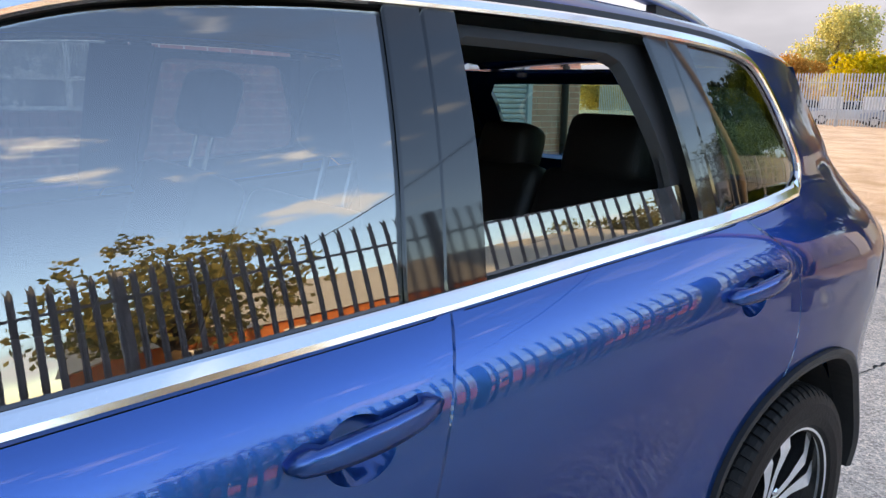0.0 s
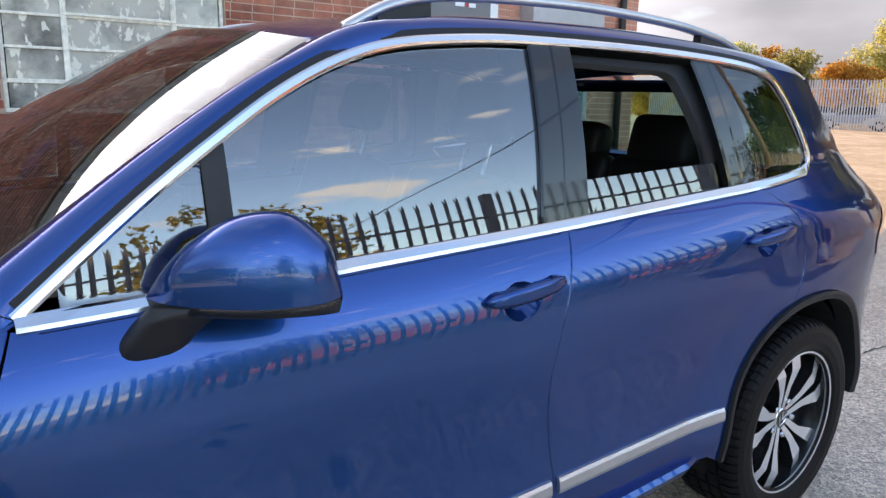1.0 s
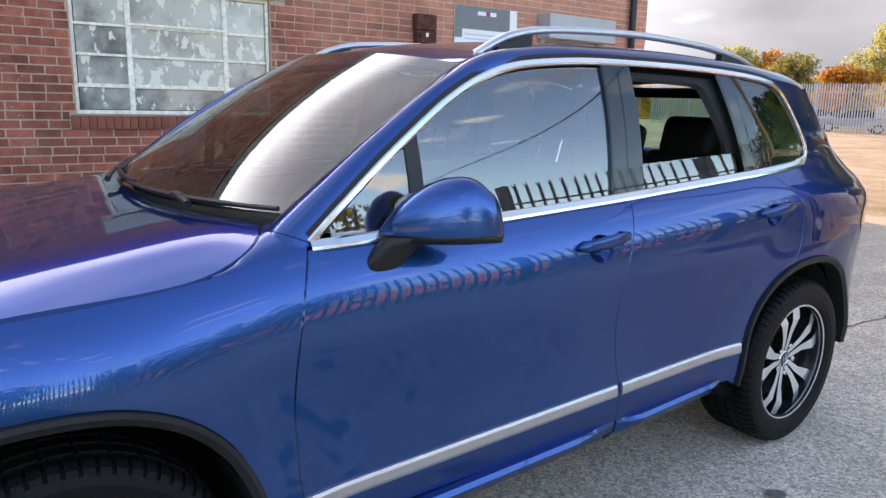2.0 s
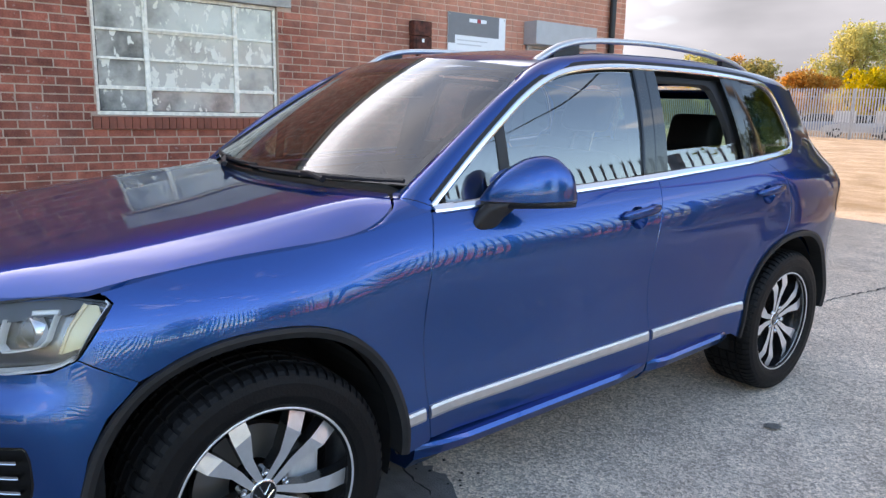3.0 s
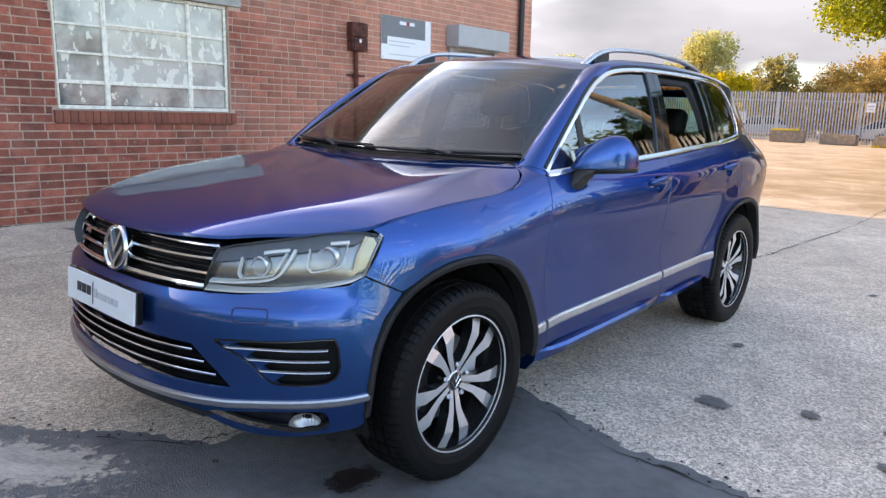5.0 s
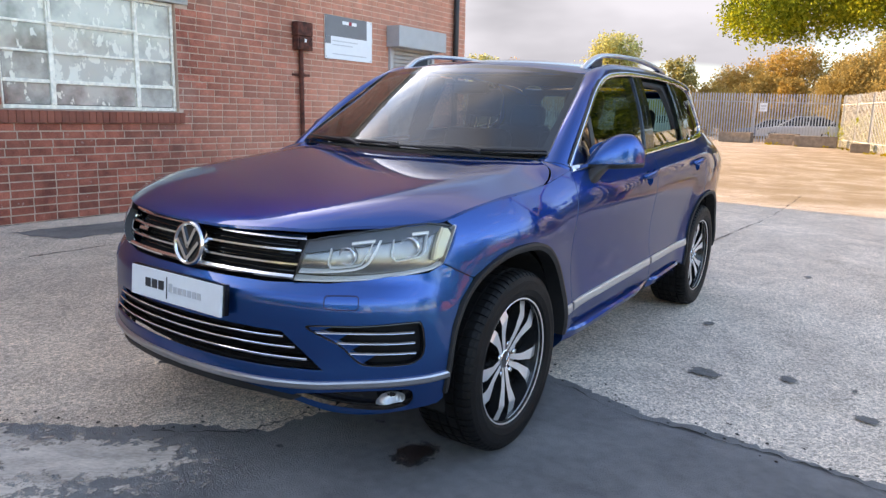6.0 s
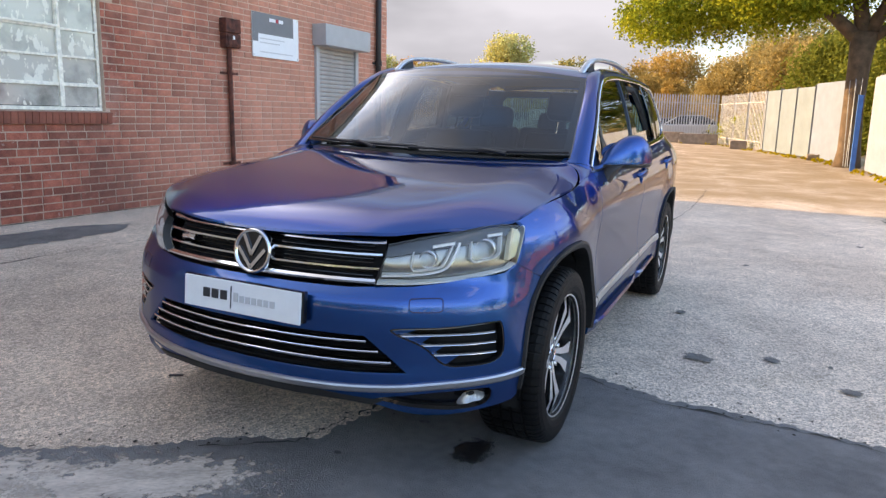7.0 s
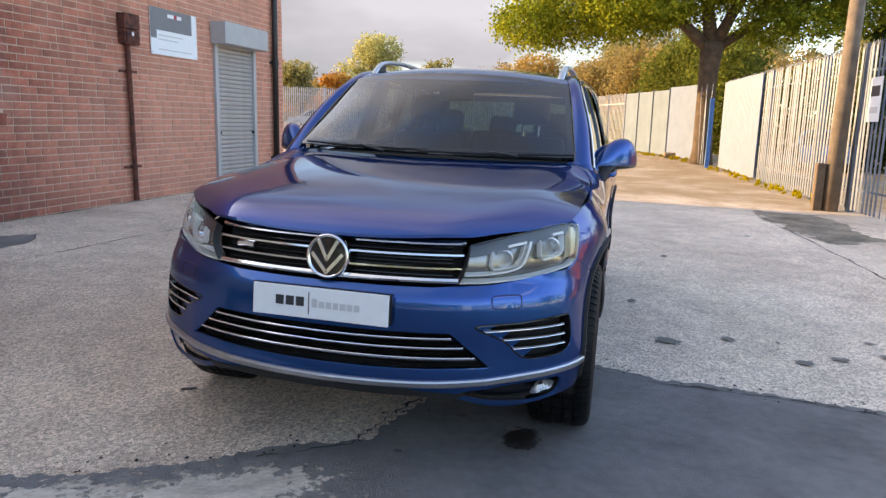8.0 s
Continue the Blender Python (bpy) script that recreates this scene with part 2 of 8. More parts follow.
weather_and_bounce(BRICK)
weather_and_bounce(MORTAR)
STONE = mat("weathered_concrete", (0.36, 0.34, 0.31), 0.9, vary=0.25, scale=4, bump=0.5, bump_scale=50)
GALV = mat("galvanised_steel", (0.165, 0.195, 0.24), 0.5, 0.35, vary=0.2, scale=5, bump=0.05)
PALE_STEEL = mat("pale_painted_steel", (0.46, 0.475, 0.49), 0.5, 0.2, vary=0.15, scale=5, bump=0.05)
RUST = mat("rust", (0.055, 0.014, 0.010), 0.85, vary=0.6, scale=11, bump=0.7, bump_scale=70, color2=(0.17, 0.045, 0.028))
WHITE_PAINT = mat("white_paint", (0.74, 0.73, 0.70), 0.6, vary=0.14, scale=3, bump=0.15, bump_scale=40)


# ---- mesh helpers ----


def link(name, bm, material, parent=None, label="", smooth=False):
    me = bpy.data.meshes.new(name)
    bm.normal_update()
    bm.to_mesh(me)
    bm.free()
    for m in material if isinstance(material, (list, tuple)) else [material]:
        me.materials.append(m)
    if smooth:
        me.polygons.foreach_set("use_smooth", [True] * len(me.polygons))
    ob = new(name, me)
    if parent is not None:
        ob.parent = parent
    if label:
        ob["label"] = label
    return ob


def part(name, bm, material, parent, label="", smooth=False):
    return link(name, bm, material, parent, label, smooth)


def thing(name, m, label, category, group="", kind=""):
    ob = new(name)
    ob.empty_display_size = 0.1
    ob.matrix_world = m
    return tagged(ob, label, category, group, kind)


def box(bm, x0, x1, y0, y1, z0, z1, bevel=0.0):
    r = bmesh.ops.create_cube(bm, size=1.0, matrix=Matrix.LocRotScale(((x0 + x1) / 2, (y0 + y1) / 2, (z0 + z1) / 2), None, (abs(x1 - x0), abs(y1 - y0), abs(z1 - z0))))
    if bevel:
        es = {e for v in r["verts"] for e in v.link_edges}
        bmesh.ops.bevel(bm, geom=list(es), offset=bevel, segments=2, affect="EDGES", profile=0.6)
    return r["verts"]


def boxed(x0, x1, y0, y1, z0, z1, bevel=0.0):
    bm = bmesh.new()
    box(bm, x0, x1, y0, y1, z0, z1, bevel)
    return bm


def tube(bm, pts, radius, sides=10, cap=True):
    """A round bar along a line of points; radius may be a list."""
    pts = [Vector(p) for p in pts]
    rs = radius if isinstance(radius, (list, tuple)) else [radius] * len(pts)
    rings, side = [], None
    for i, p in enumerate(pts):
        d = (pts[min(i + 1, len(pts) - 1)] - pts[max(i - 1, 0)]).normalized()
        if side is None:
            side = d.orthogonal().normalized()
        side = (side - d * side.dot(d)).normalized()
        up = d.cross(side)
        rings.append([bm.verts.new(p + rs[i] * (math.cos(a) * side + math.sin(a) * up)) for a in (2 * math.pi * k / sides for k in range(sides))])
    for a, b in zip(rings, rings[1:]):
        for k in range(sides):
            bm.faces.new((a[k], a[(k + 1) % sides], b[(k + 1) % sides], b[k]))
    if cap:
        bm.faces.new(rings[0][::-1])
        bm.faces.new(rings[-1])
    return bm


def lathe(bm, profile, segments=48, axis="X"):
    """A body turned about an axis from (radius, along) pairs."""
    rings = []
    for r, h in profile:
        ring = []
        for k in range(segments):
            a = 2 * math.pi * k / segments
            u, v = r * math.cos(a), r * math.sin(a)
            ring.append(bm.verts.new((h, u, v) if axis == "X" else ((u, h, v) if axis == "Y" else (u, v, h))))
        rings.append(ring)
    for a, b in zip(rings, rings[1:]):
        for k in range(segments):
            bm.faces.new((a[k], a[(k + 1) % segments], b[(k + 1) % segments], b[k]))
    bmesh.ops.recalc_face_normals(bm, faces=bm.faces)
    return bm


def ground_z(x):
    """The yard falls gently from the building to the fence."""
    return -0.0192 * x

# ---- ground ----
def ground_material():
    m = mat("yard_concrete", (0.33, 0.31, 0.29), 0.9, bump=0.0)
    n, l = m.node_tree.nodes, m.node_tree.links
    b = n["Principled BSDF"]
    tc = n.new("ShaderNodeTexCoord")

    def noise_at(scale, detail, rough=0.6, dist=0.0):
        t = n.new("ShaderNodeTexNoise")
        t.inputs["Scale"].default_value, t.inputs["Detail"].default_value = scale, detail
        t.inputs["Roughness"].default_value, t.inputs["Distortion"].default_value = rough, dist
        l.new(tc.outputs["Object"], t.inputs["Vector"])
        return t.outputs["Fac"]

    def ramp(fac, stops):
        r = n.new("ShaderNodeValToRGB")
        e = r.color_ramp.elements
        for k, (p, c) in enumerate(stops):
            q = e[k] if k < 2 else e.new(p)
            q.position, q.color = p, (*c, 1)
        l.new(fac, r.inputs["Fac"])
        return r.outputs["Color"]

    big = ramp(noise_at(0.45, 6, 0.6, 0.4), ((0.36, (0.72, 0.595, 0.495)), (0.62, (0.93, 0.79, 0.67))))
    mid = ramp(noise_at(3.2, 8, 0.65), ((0.34, (0.74, 0.74, 0.75)), (0.62, (1.0, 1.0, 1.0))))
    chips = n.new("ShaderNodeTexVoronoi")
    chips.inputs["Scale"].default_value = 84.0
    l.new(tc.outputs["Object"], chips.inputs["Vector"])
    grit = ramp(chips.outputs["Color"], ((0.12, (0.50, 0.48, 0.465)), (0.80, (1.30, 1.28, 1.25))))
    fine = ramp(noise_at(190, 3), ((0.38, (0.48, 0.47, 0.46)), (0.60, (1.24, 1.24, 1.23))))
    last = big
    for x in (mid, grit, fine):
        mx = n.new("ShaderNodeMixRGB")
        mx.blend_type = "MULTIPLY"
        mx.inputs["Fac"].default_value = 0.85
        l.new(last, mx.inputs["Color1"])
        l.new(x, mx.inputs["Color2"])
        last = mx.outputs["Color"]
    sep = n.new("ShaderNodeSeparateXYZ")
    l.new(tc.outputs["Object"], sep.inputs["Vector"])
    # browner and darker towards the building, in ragged drifts
    drift = n.new("ShaderNodeMath")
    drift.operation = "MULTIPLY_ADD"
    drift.inputs[1].default_value = 3.5
    l.new(noise_at(1.2, 9, 0.70, 0.6), drift.inputs[0])
    l.new(sep.outputs["X"], drift.inputs[2])
    browning = n.new("ShaderNodeMapRange")
    for k, v in (("From Min", 2.6), ("From Max", 0.2), ("To Min", 0.0), ("To Max", 0.8)):
        browning.inputs[k].default_value = v
    l.new(drift.outputs[0], browning.inputs["Value"])
    browned = n.new("ShaderNodeMixRGB")
    browned.blend_type = "MULTIPLY"
    browned.inputs["Color2"].default_value = (0.86, 0.78, 0.715, 1)
    l.new(browning.outputs["Result"], browned.inputs["Fac"])
    l.new(last, browned.inputs["Color1"])
    last = browned.outputs["Color"]
    # brown earth and leaf dust over the far end of the yard
    rise = n.new("ShaderNodeMapRange")
    for k, v in (("From Min", 7.0), ("From Max", 10.5), ("To Min", -0.30), ("To Max", 0.20)):
        rise.inputs[k].default_value = v
    l.new(sep.outputs["Y"], rise.inputs["Value"])
    add = n.new("ShaderNodeMath")
    add.operation = "ADD"
    l.new(rise.outputs["Result"], add.inputs[0])
    side = n.new("ShaderNodeMapRange")
    for k, v in (("From Min", -5.0), ("From Max", 1.5), ("To Min", -0.16), ("To Max", 0.03)):
        side.inputs[k].default_value = v
    l.new(sep.outputs["X"], side.inputs["Value"])
    lane_side = n.new("ShaderNodeMath")
    lane_side.operation = "ADD"
    l.new(noise_at(0.8, 7, 0.65, 0.5), lane_side.inputs[0])
    l.new(side.outputs["Result"], lane_side.inputs[1])
    l.new(lane_side.outputs[0], add.inputs[1])
    fac = n.new("ShaderNodeMapRange")
    for k, v in (("From Min", 0.34), ("From Max", 0.78), ("To Min", 0.0), ("To Max", 0.85)):
        fac.inputs[k].default_value = v
    l.new(add.outputs[0], fac.inputs["Value"])
    earth = n.new("ShaderNodeMixRGB")
    earth.inputs["Color2"].default_value = (0.25, 0.165, 0.075, 1)
    l.new(fac.outputs["Result"], earth.inputs["Fac"])
    l.new(last, earth.inputs["Color1"])
    l.new(earth.outputs["Color"], b.inputs["Base Color"])
    bp = n.new("ShaderNodeBump")
    bp.inputs["Strength"].default_value, bp.inputs["Distance"].default_value = 0.7, 0.008
    l.new(chips.outputs["Distance"], bp.inputs["Height"])
    bp2 = n.new("ShaderNodeBump")
    bp2.inputs["Strength"].default_value, bp2.inputs["Distance"].default_value = 0.5, 0.02
    l.new(noise_at(9, 8, 0.7), bp2.inputs["Height"])
    l.new(bp.outputs["Normal"], bp2.inputs["Normal"])
    l.new(bp2.outputs["Normal"], b.inputs["Normal"])
    return m


bm = bmesh.new()
XS = [-1500, -300, -60, -30, -20, -5.62, -3, 0, 3, 6, 20, 30, 60, 300, 1500]
YS = [-1500, -300, -60, -20, -6, 0, 6, 12, 20, 35, 60, 300, 1500]
gv = [[bm.verts.new((x, y, ground_z(max(-30, min(30, x))))) for y in YS] for x in XS]
for a in range(len(XS) - 1):
    for b in range(len(YS) - 1):
        bm.faces.new((gv[a][b], gv[a + 1][b], gv[a + 1][b + 1], gv[a][b + 1]))
tagged(link("ground", bm, ground_material()), "weathered pale grey concrete yard with worn gravelly patches", "yard", kind="structure")


def ragged(pts, amount, step, seed, closed=True):
    """A worn outline: the line cut into short steps and pushed about."""
    rng = random.Random(seed)
    out = []
    n = len(pts)
    for i in range(n if closed else n - 1):
        a, b = Vector(pts[i]), Vector(pts[(i + 1) % n])
        k = max(1, int((b - a).length / step))
        for j in range(k):
            p = a.lerp(b, j / k)
            w = amount * (0.45 * rng.uniform(-1, 1) + noise.noise(Vector((p.x * 2.2, p.y * 2.2, seed))) * 1.1)
            d = (b - a).normalized()
            out.append((p.x - d.y * w, p.y + d.x * w))
    if not closed:
        out.append(tuple(pts[-1]))
    return out


def flat_patch(name, outline, material, lift, label, category, kind="structure"):
    bm = bmesh.new()
    bm.faces.new([bm.verts.new((x, y, ground_z(x) + lift)) for x, y in outline])
    bmesh.ops.triangulate(bm, faces=bm.faces)
    bmesh.ops.recalc_face_normals(bm, faces=bm.faces)
    for f in bm.faces:
        if f.normal.z < 0:
            f.normal_flip()
    return tagged(link(name, bm, material), label, category, kind=kind)


def crack(name, pts, width, seed, material, label, lift=0.004):
    rng = random.Random(seed)
    line_pts = ragged(pts, 0.03, 0.03, seed, closed=False)
    bm = bmesh.new()
    prev = None
    for i, (x, y) in enumerate(line_pts):
        j = min(i + 1, len(line_pts) - 1)
        d = Vector((line_pts[j][0] - line_pts[max(0, i - 1)][0], line_pts[j][1] - line_pts[max(0, i - 1)][1])).normalized()
        w = width * rng.uniform(0.1, 1.0) * (1.0 + 1.2 * noise.noise(Vector((x * 3.1, y * 3.1, seed))))
        a = bm.verts.new((x - d.y * w, y + d.x * w, ground_z(x) + lift))
        b = bm.verts.new((x + d.y * w, y - d.x * w, ground_z(x) + lift))
        if prev:
            bm.faces.new((prev[0], prev[1], b, a))
        prev = (a, b)
    bmesh.ops.recalc_face_normals(bm, faces=bm.faces)
    for f in bm.faces:
        if f.normal.z < 0:
            f.normal_flip()
    return tagged(link(name, bm, material), label, "crack", kind="structure")




def stain_material(tone, rough):
    """A soaked-in spot that frays out into the bare ground."""
    m = mat("oil_stain", tone, rough, vary=0.4, scale=3, bump=0.3, bump_scale=40)
    n, l = m.node_tree.nodes, m.node_tree.links
    tc, g = n.new("ShaderNodeTexCoord"), n.new("ShaderNodeNewGeometry")
    ln = n.new("ShaderNodeVectorMath")
    ln.operation = "LENGTH"
    l.new(tc.outputs["Object"], ln.inputs[0])
    t = n.new("ShaderNodeTexNoise")
    t.inputs["Scale"].default_value, t.inputs["Detail"].default_value, t.inputs["Roughness"].default_value = 17.0, 7, 0.7
    l.new(g.outputs["Position"], t.inputs["Vector"])
    k = n.new("ShaderNodeMath")
    k.operation = "MULTIPLY_ADD"
    k.inputs[1].default_value = 1.5
    l.new(t.outputs["Fac"], k.inputs[0])
    l.new(ln.outputs["Value"], k.inputs[2])
    r = n.new("ShaderNodeMapRange")
    for a, v in (("From Min", 1.36), ("From Max", 1.18), ("To Min", 0.0), ("To Max", 0.92)):
        r.inputs[a].default_value = v
    l.new(k.outputs[0], r.inputs["Value"])
    l.new(r.outputs["Result"], n["Principled BSDF"].inputs["Alpha"])
    return m


STAIN, WET = stain_material((0.13, 0.125, 0.12), 0.75), stain_material((0.012, 0.012, 0.013), 0.35)
SEAM = mat("dark_seam", (0.022, 0.020, 0.018), 0.95, vary=0.4, scale=30, bump=0.5, bump_scale=200)
edge = [(-9.0, -6.6), (-4.0, -4.25), (-2.0, -3.15), (-0.93, -2.64), (-0.62, -2.44), (-0.27, -2.20), (-0.10, -2.08), (0.05, -1.98), (0.10, -1.68), (0.25, -1.2), (0.42, -0.62), (0.62, -0.56), (0.93, -0.62), (1.12, -0.70), (1.31, -0.79), (1.65, -0.78), (1.93, -0.80), (2.34, -0.83), (3.4, -1.0), (9.0, -1.9), (9.0, -14.0), (-9.0, -14.0)]
tarmac = ragged(edge[:20], 0.045, 0.025, 3, closed=False) + edge[20:]
flat_patch("tarmac", tarmac, TARMAC, 0.004, "smooth dark grey tarmac patch laid into the concrete", "tarmac")
WORN = stain_material((0.50, 0.43, 0.37), 0.92)
for cx, cy, rx, ry, turn in ((-1.25, -3.25, 2.5, 0.62, 31), (-0.30, -2.58, 0.75, 0.30, 38)):
    bm = bmesh.new()
    bmesh.ops.create_circle(bm, cap_ends=True, segments=48, radius=1.0)
    st = tagged(link("worn_concrete", bm, WORN), "pale worn concrete showing through the tarmac", "concrete", kind="structure")
    st.matrix_world = pose(cx, cy, ground_z(cx) + 0.008, 0, 1.1, 0) @ pose(0, 0, 0, 0, 0, turn) @ Matrix.Diagonal((rx, ry, 1.0, 1.0))
crack("crack", [(0.42, -0.66), (0.93, -0.72), (1.31, -0.85), (1.65, -0.84), (1.93, -0.86), (2.34, -0.90), (3.4, -1.08)], 0.007, 11, SEAM, "crumbling dark crack along the tarmac edge", 0.009)
crack("crack", [(-0.30, -2.28), (0.02, -2.06), (0.09, -1.70), (0.22, -1.3)], 0.008, 12, SEAM, "crumbling dark crack along the tarmac edge", 0.009)
crack("crack", [(0.20, 2.2), (0.31, 3.5), (0.40, 4.3), (0.46, 5.4), (0.54, 6.7), (0.58, 8.2), (0.5, 11.0)], 0.012, 13, SEAM, "long dark crack in the concrete")
crack("crack", [(-4.02, -4.0), (-3.97, -0.95), (-3.95, 0.1), (-3.78, 2.1), (-3.6, 5.0)], 0.009, 14, SEAM, "straight dark slab joint in the concrete")
crack("crack", [(3.25, 8.2), (3.34, 6.5), (3.5, 4.6), (3.6, 3.0), (3.7, 0.5)], 0.012, 15, SEAM, "dark slab joint in the concrete")
crack("crack", [(-4.2, 9.2), (-0.8, 8.35), (2.0, 9.6)], 0.010, 16, SEAM, "dark slab joint in the concrete")
crack("crack", [(-5.61, -4.5), (-5.60, 0.0), (-5.61, 4.0), (-5.60, 6.0)], 0.022, 18, SEAM, "dark dirty gap along the foot of the wall")
crack("crack", [(-5.2, 12.2), (-0.8, 12.9), (3.8, 12.4)], 0.012, 17, SEAM, "dark slab joint in the concrete")
rng = random.Random(8)
for cx, cy, rx, ry, sd in ((1.40, -0.03, 0.12, 0.045, 1), (1.80, 0.16, 0.055, 0.035, 2), (2.11, 0.19, 0.025, 0.018, 3), (2.42, -0.03, 0.09, 0.025, 4), (2.19, -0.18, 0.085, 0.028, 5), (2.72, 0.42, 0.05, 0.02, 6), (2.72, 0.13, 0.05, 0.025, 7), (1.19, 0.97, 0.045, 0.03, 8), (0.69, -1.76, 0.09, 0.12, 9), (0.22, -2.05, 0.02, 0.012, 10), (1.55, 3.1, 0.05, 0.03, 11), (2.7, 5.1, 0.06, 0.04, 12), (0.40, -1.62, 0.03, 0.015, 13)):
    bm = bmesh.new()
    bmesh.ops.create_circle(bm, cap_ends=True, segments=32, radius=1.0)
    st = tagged(link("oil_stain", bm, STAIN if cy > -1.5 else WET), "dark irregular oil stain on the ground", "stain", "oil stains on the yard", "structure")
    st.matrix_world = pose(cx, cy, ground_z(cx) + 0.011, 0, 1.1, 0) @ Matrix.Diagonal((rx * 1.2, ry * 2.7, 1.0, 1.0)) if cy > -1.5 else pose(cx, cy, ground_z(cx) + 0.011, 0, 1.1, 0) @ Matrix.Diagonal((rx * 1.5, ry * 1.5, 1.0, 1.0))
wet = ragged([(-5.2, -0.6), (-4.55, -0.35), (-4.45, 0.4), (-4.5, 1.0), (-4.75, 1.3), (-5.1, 0.8)], 0.07, 0.08, 21)
flat_patch("damp_patch", wet, mat("damp_concrete", (0.15, 0.14, 0.13), 0.7, vary=0.35, scale=5, bump=0.4, bump_scale=90), 0.004, "dark damp patch on the concrete beside the wall", "stain")
slab = ragged([(3.30, 8.4), (4.30, 8.3), (4.45, 5.7), (3.70, 4.95), (3.38, 6.5)], 0.16, 0.06, 23)
flat_patch("damp_patch", slab, mat("damp_slab", (0.13, 0.105, 0.08), 0.8, vary=0.45, scale=2.2, bump=0.4, bump_scale=90, color2=(0.34, 0.28, 0.22)), 0.004, "dark dirty slab at the foot of the fence", "stain")
bm = boxed(-0.035, 0.035, -0.008, 0.008, 0.0, 0.006)
crumbs = random.Random(52)
cv, cf = [], []
for (ax, ay), (bx, by) in zip(edge[2:18], edge[3:19]):
    for k in range(int(26 * math.hypot(bx - ax, by - ay))):
        f = crumbs.random()
        x, y = ax + (bx - ax) * f + crumbs.gauss(0, 0.06), ay + (by - ay) * f + crumbs.gauss(0.03, 0.06)
        r, h = crumbs.uniform(0.003, 0.011), crumbs.uniform(0.002, 0.007)
        a0, i = crumbs.uniform(0, 6.28), len(cv)
        z = ground_z(x) + 0.006
        cv += [(x + r * math.cos(a0 + q * 1.257) * crumbs.uniform(0.6, 1.2), y + r * math.sin(a0 + q * 1.257) * crumbs.uniform(0.6, 1.2), z) for q in range(5)] + [(x, y, z + h)]
        cf += [(i + q, i + (q + 1) % 5, i + 5) for q in range(5)]
me = bpy.data.meshes.new("tarmac_crumbs")
me.from_pydata(cv, [], cf)
me.materials.append(SEAM)
tagged(new("tarmac_crumbs", me), "loose dark crumbs of tarmac along the broken edge", "gravel", kind="stuff")
stick = tagged(link("twig", bm, INK), "short dark twig lying on the concrete", "twig")
stick.matrix_world = pose(-0.95, -1.76, ground_z(-0.95) + 0.004, 0, 0, 28)

# ---- brick building ----
WX, CORNER, WALL_TOP, WALL_S = -5.63, 8.58, 5.6, -16.0
WIN_Y0, WIN_Y1, WIN_Z0, WIN_Z1 = -0.30, 1.80, 1.32, 2.64
DOOR_Y0, DOOR_Y1, DOOR_Z1 = 6.10, 7.42, 2.55
bm = bmesh.new()
for y0, y1, z0, z1 in ((WALL_S, WIN_Y0, -0.3, WALL_TOP), (WIN_Y1, DOOR_Y0, -0.3, WALL_TOP), (DOOR_Y1, CORNER - 0.012, -0.3, WALL_TOP), (WIN_Y0, WIN_Y1, -0.3, WIN_Z0), (WIN_Y0, WIN_Y1, WIN_Z1, WALL_TOP), (DOOR_Y0, DOOR_Y1, DOOR_Z1, WALL_TOP)):
    box(bm, WX - 0.33, WX - 0.0075, y0, y1, z0, z1)
wall_east = tagged(link("wall_east", bm, MORTAR), "long weathered red brick wall of a workshop with sandy mortar", "wall", kind="structure")
tagged(link("wall_north", boxed(WX - 14, WX - 0.331, CORNER - 0.345, CORNER - 0.012, -0.5, WALL_TOP), MORTAR), "red brick end wall of the workshop", "wall", kind="structure")
tagged(link("wall_west", boxed(WX - 14.3, WX - 14.0, WALL_S, CORNER - 0.012, -0.5, WALL_TOP), MORTAR), "plain rear wall of the workshop", "wall", kind="structure")
tagged(link("wall_south", boxed(WX - 14.0, WX - 0.331, WALL_S, WALL_S + 0.3, -0.5, WALL_TOP), MORTAR), "plain far end wall of the workshop", "wall", kind="structure")
tagged(link("roof", boxed(WX - 14.3, WX + 0.10, WALL_S, CORNER + 0.1, WALL_TOP, WALL_TOP + 0.25), STONE), "flat roof with a concrete edge over the workshop", "roof", kind="structure")

# window: painted steel frame, flaking panes
win = thing("window_1", pose(WX, 0, 0), "white steel-framed workshop window with flaking whitewashed panes", "window", kind="structure")
FRAME = mat("flaking_frame_paint", (0.78, 0.73, 0.63), 0.6, vary=0.25, scale=18, bump=0.3, bump_scale=80)


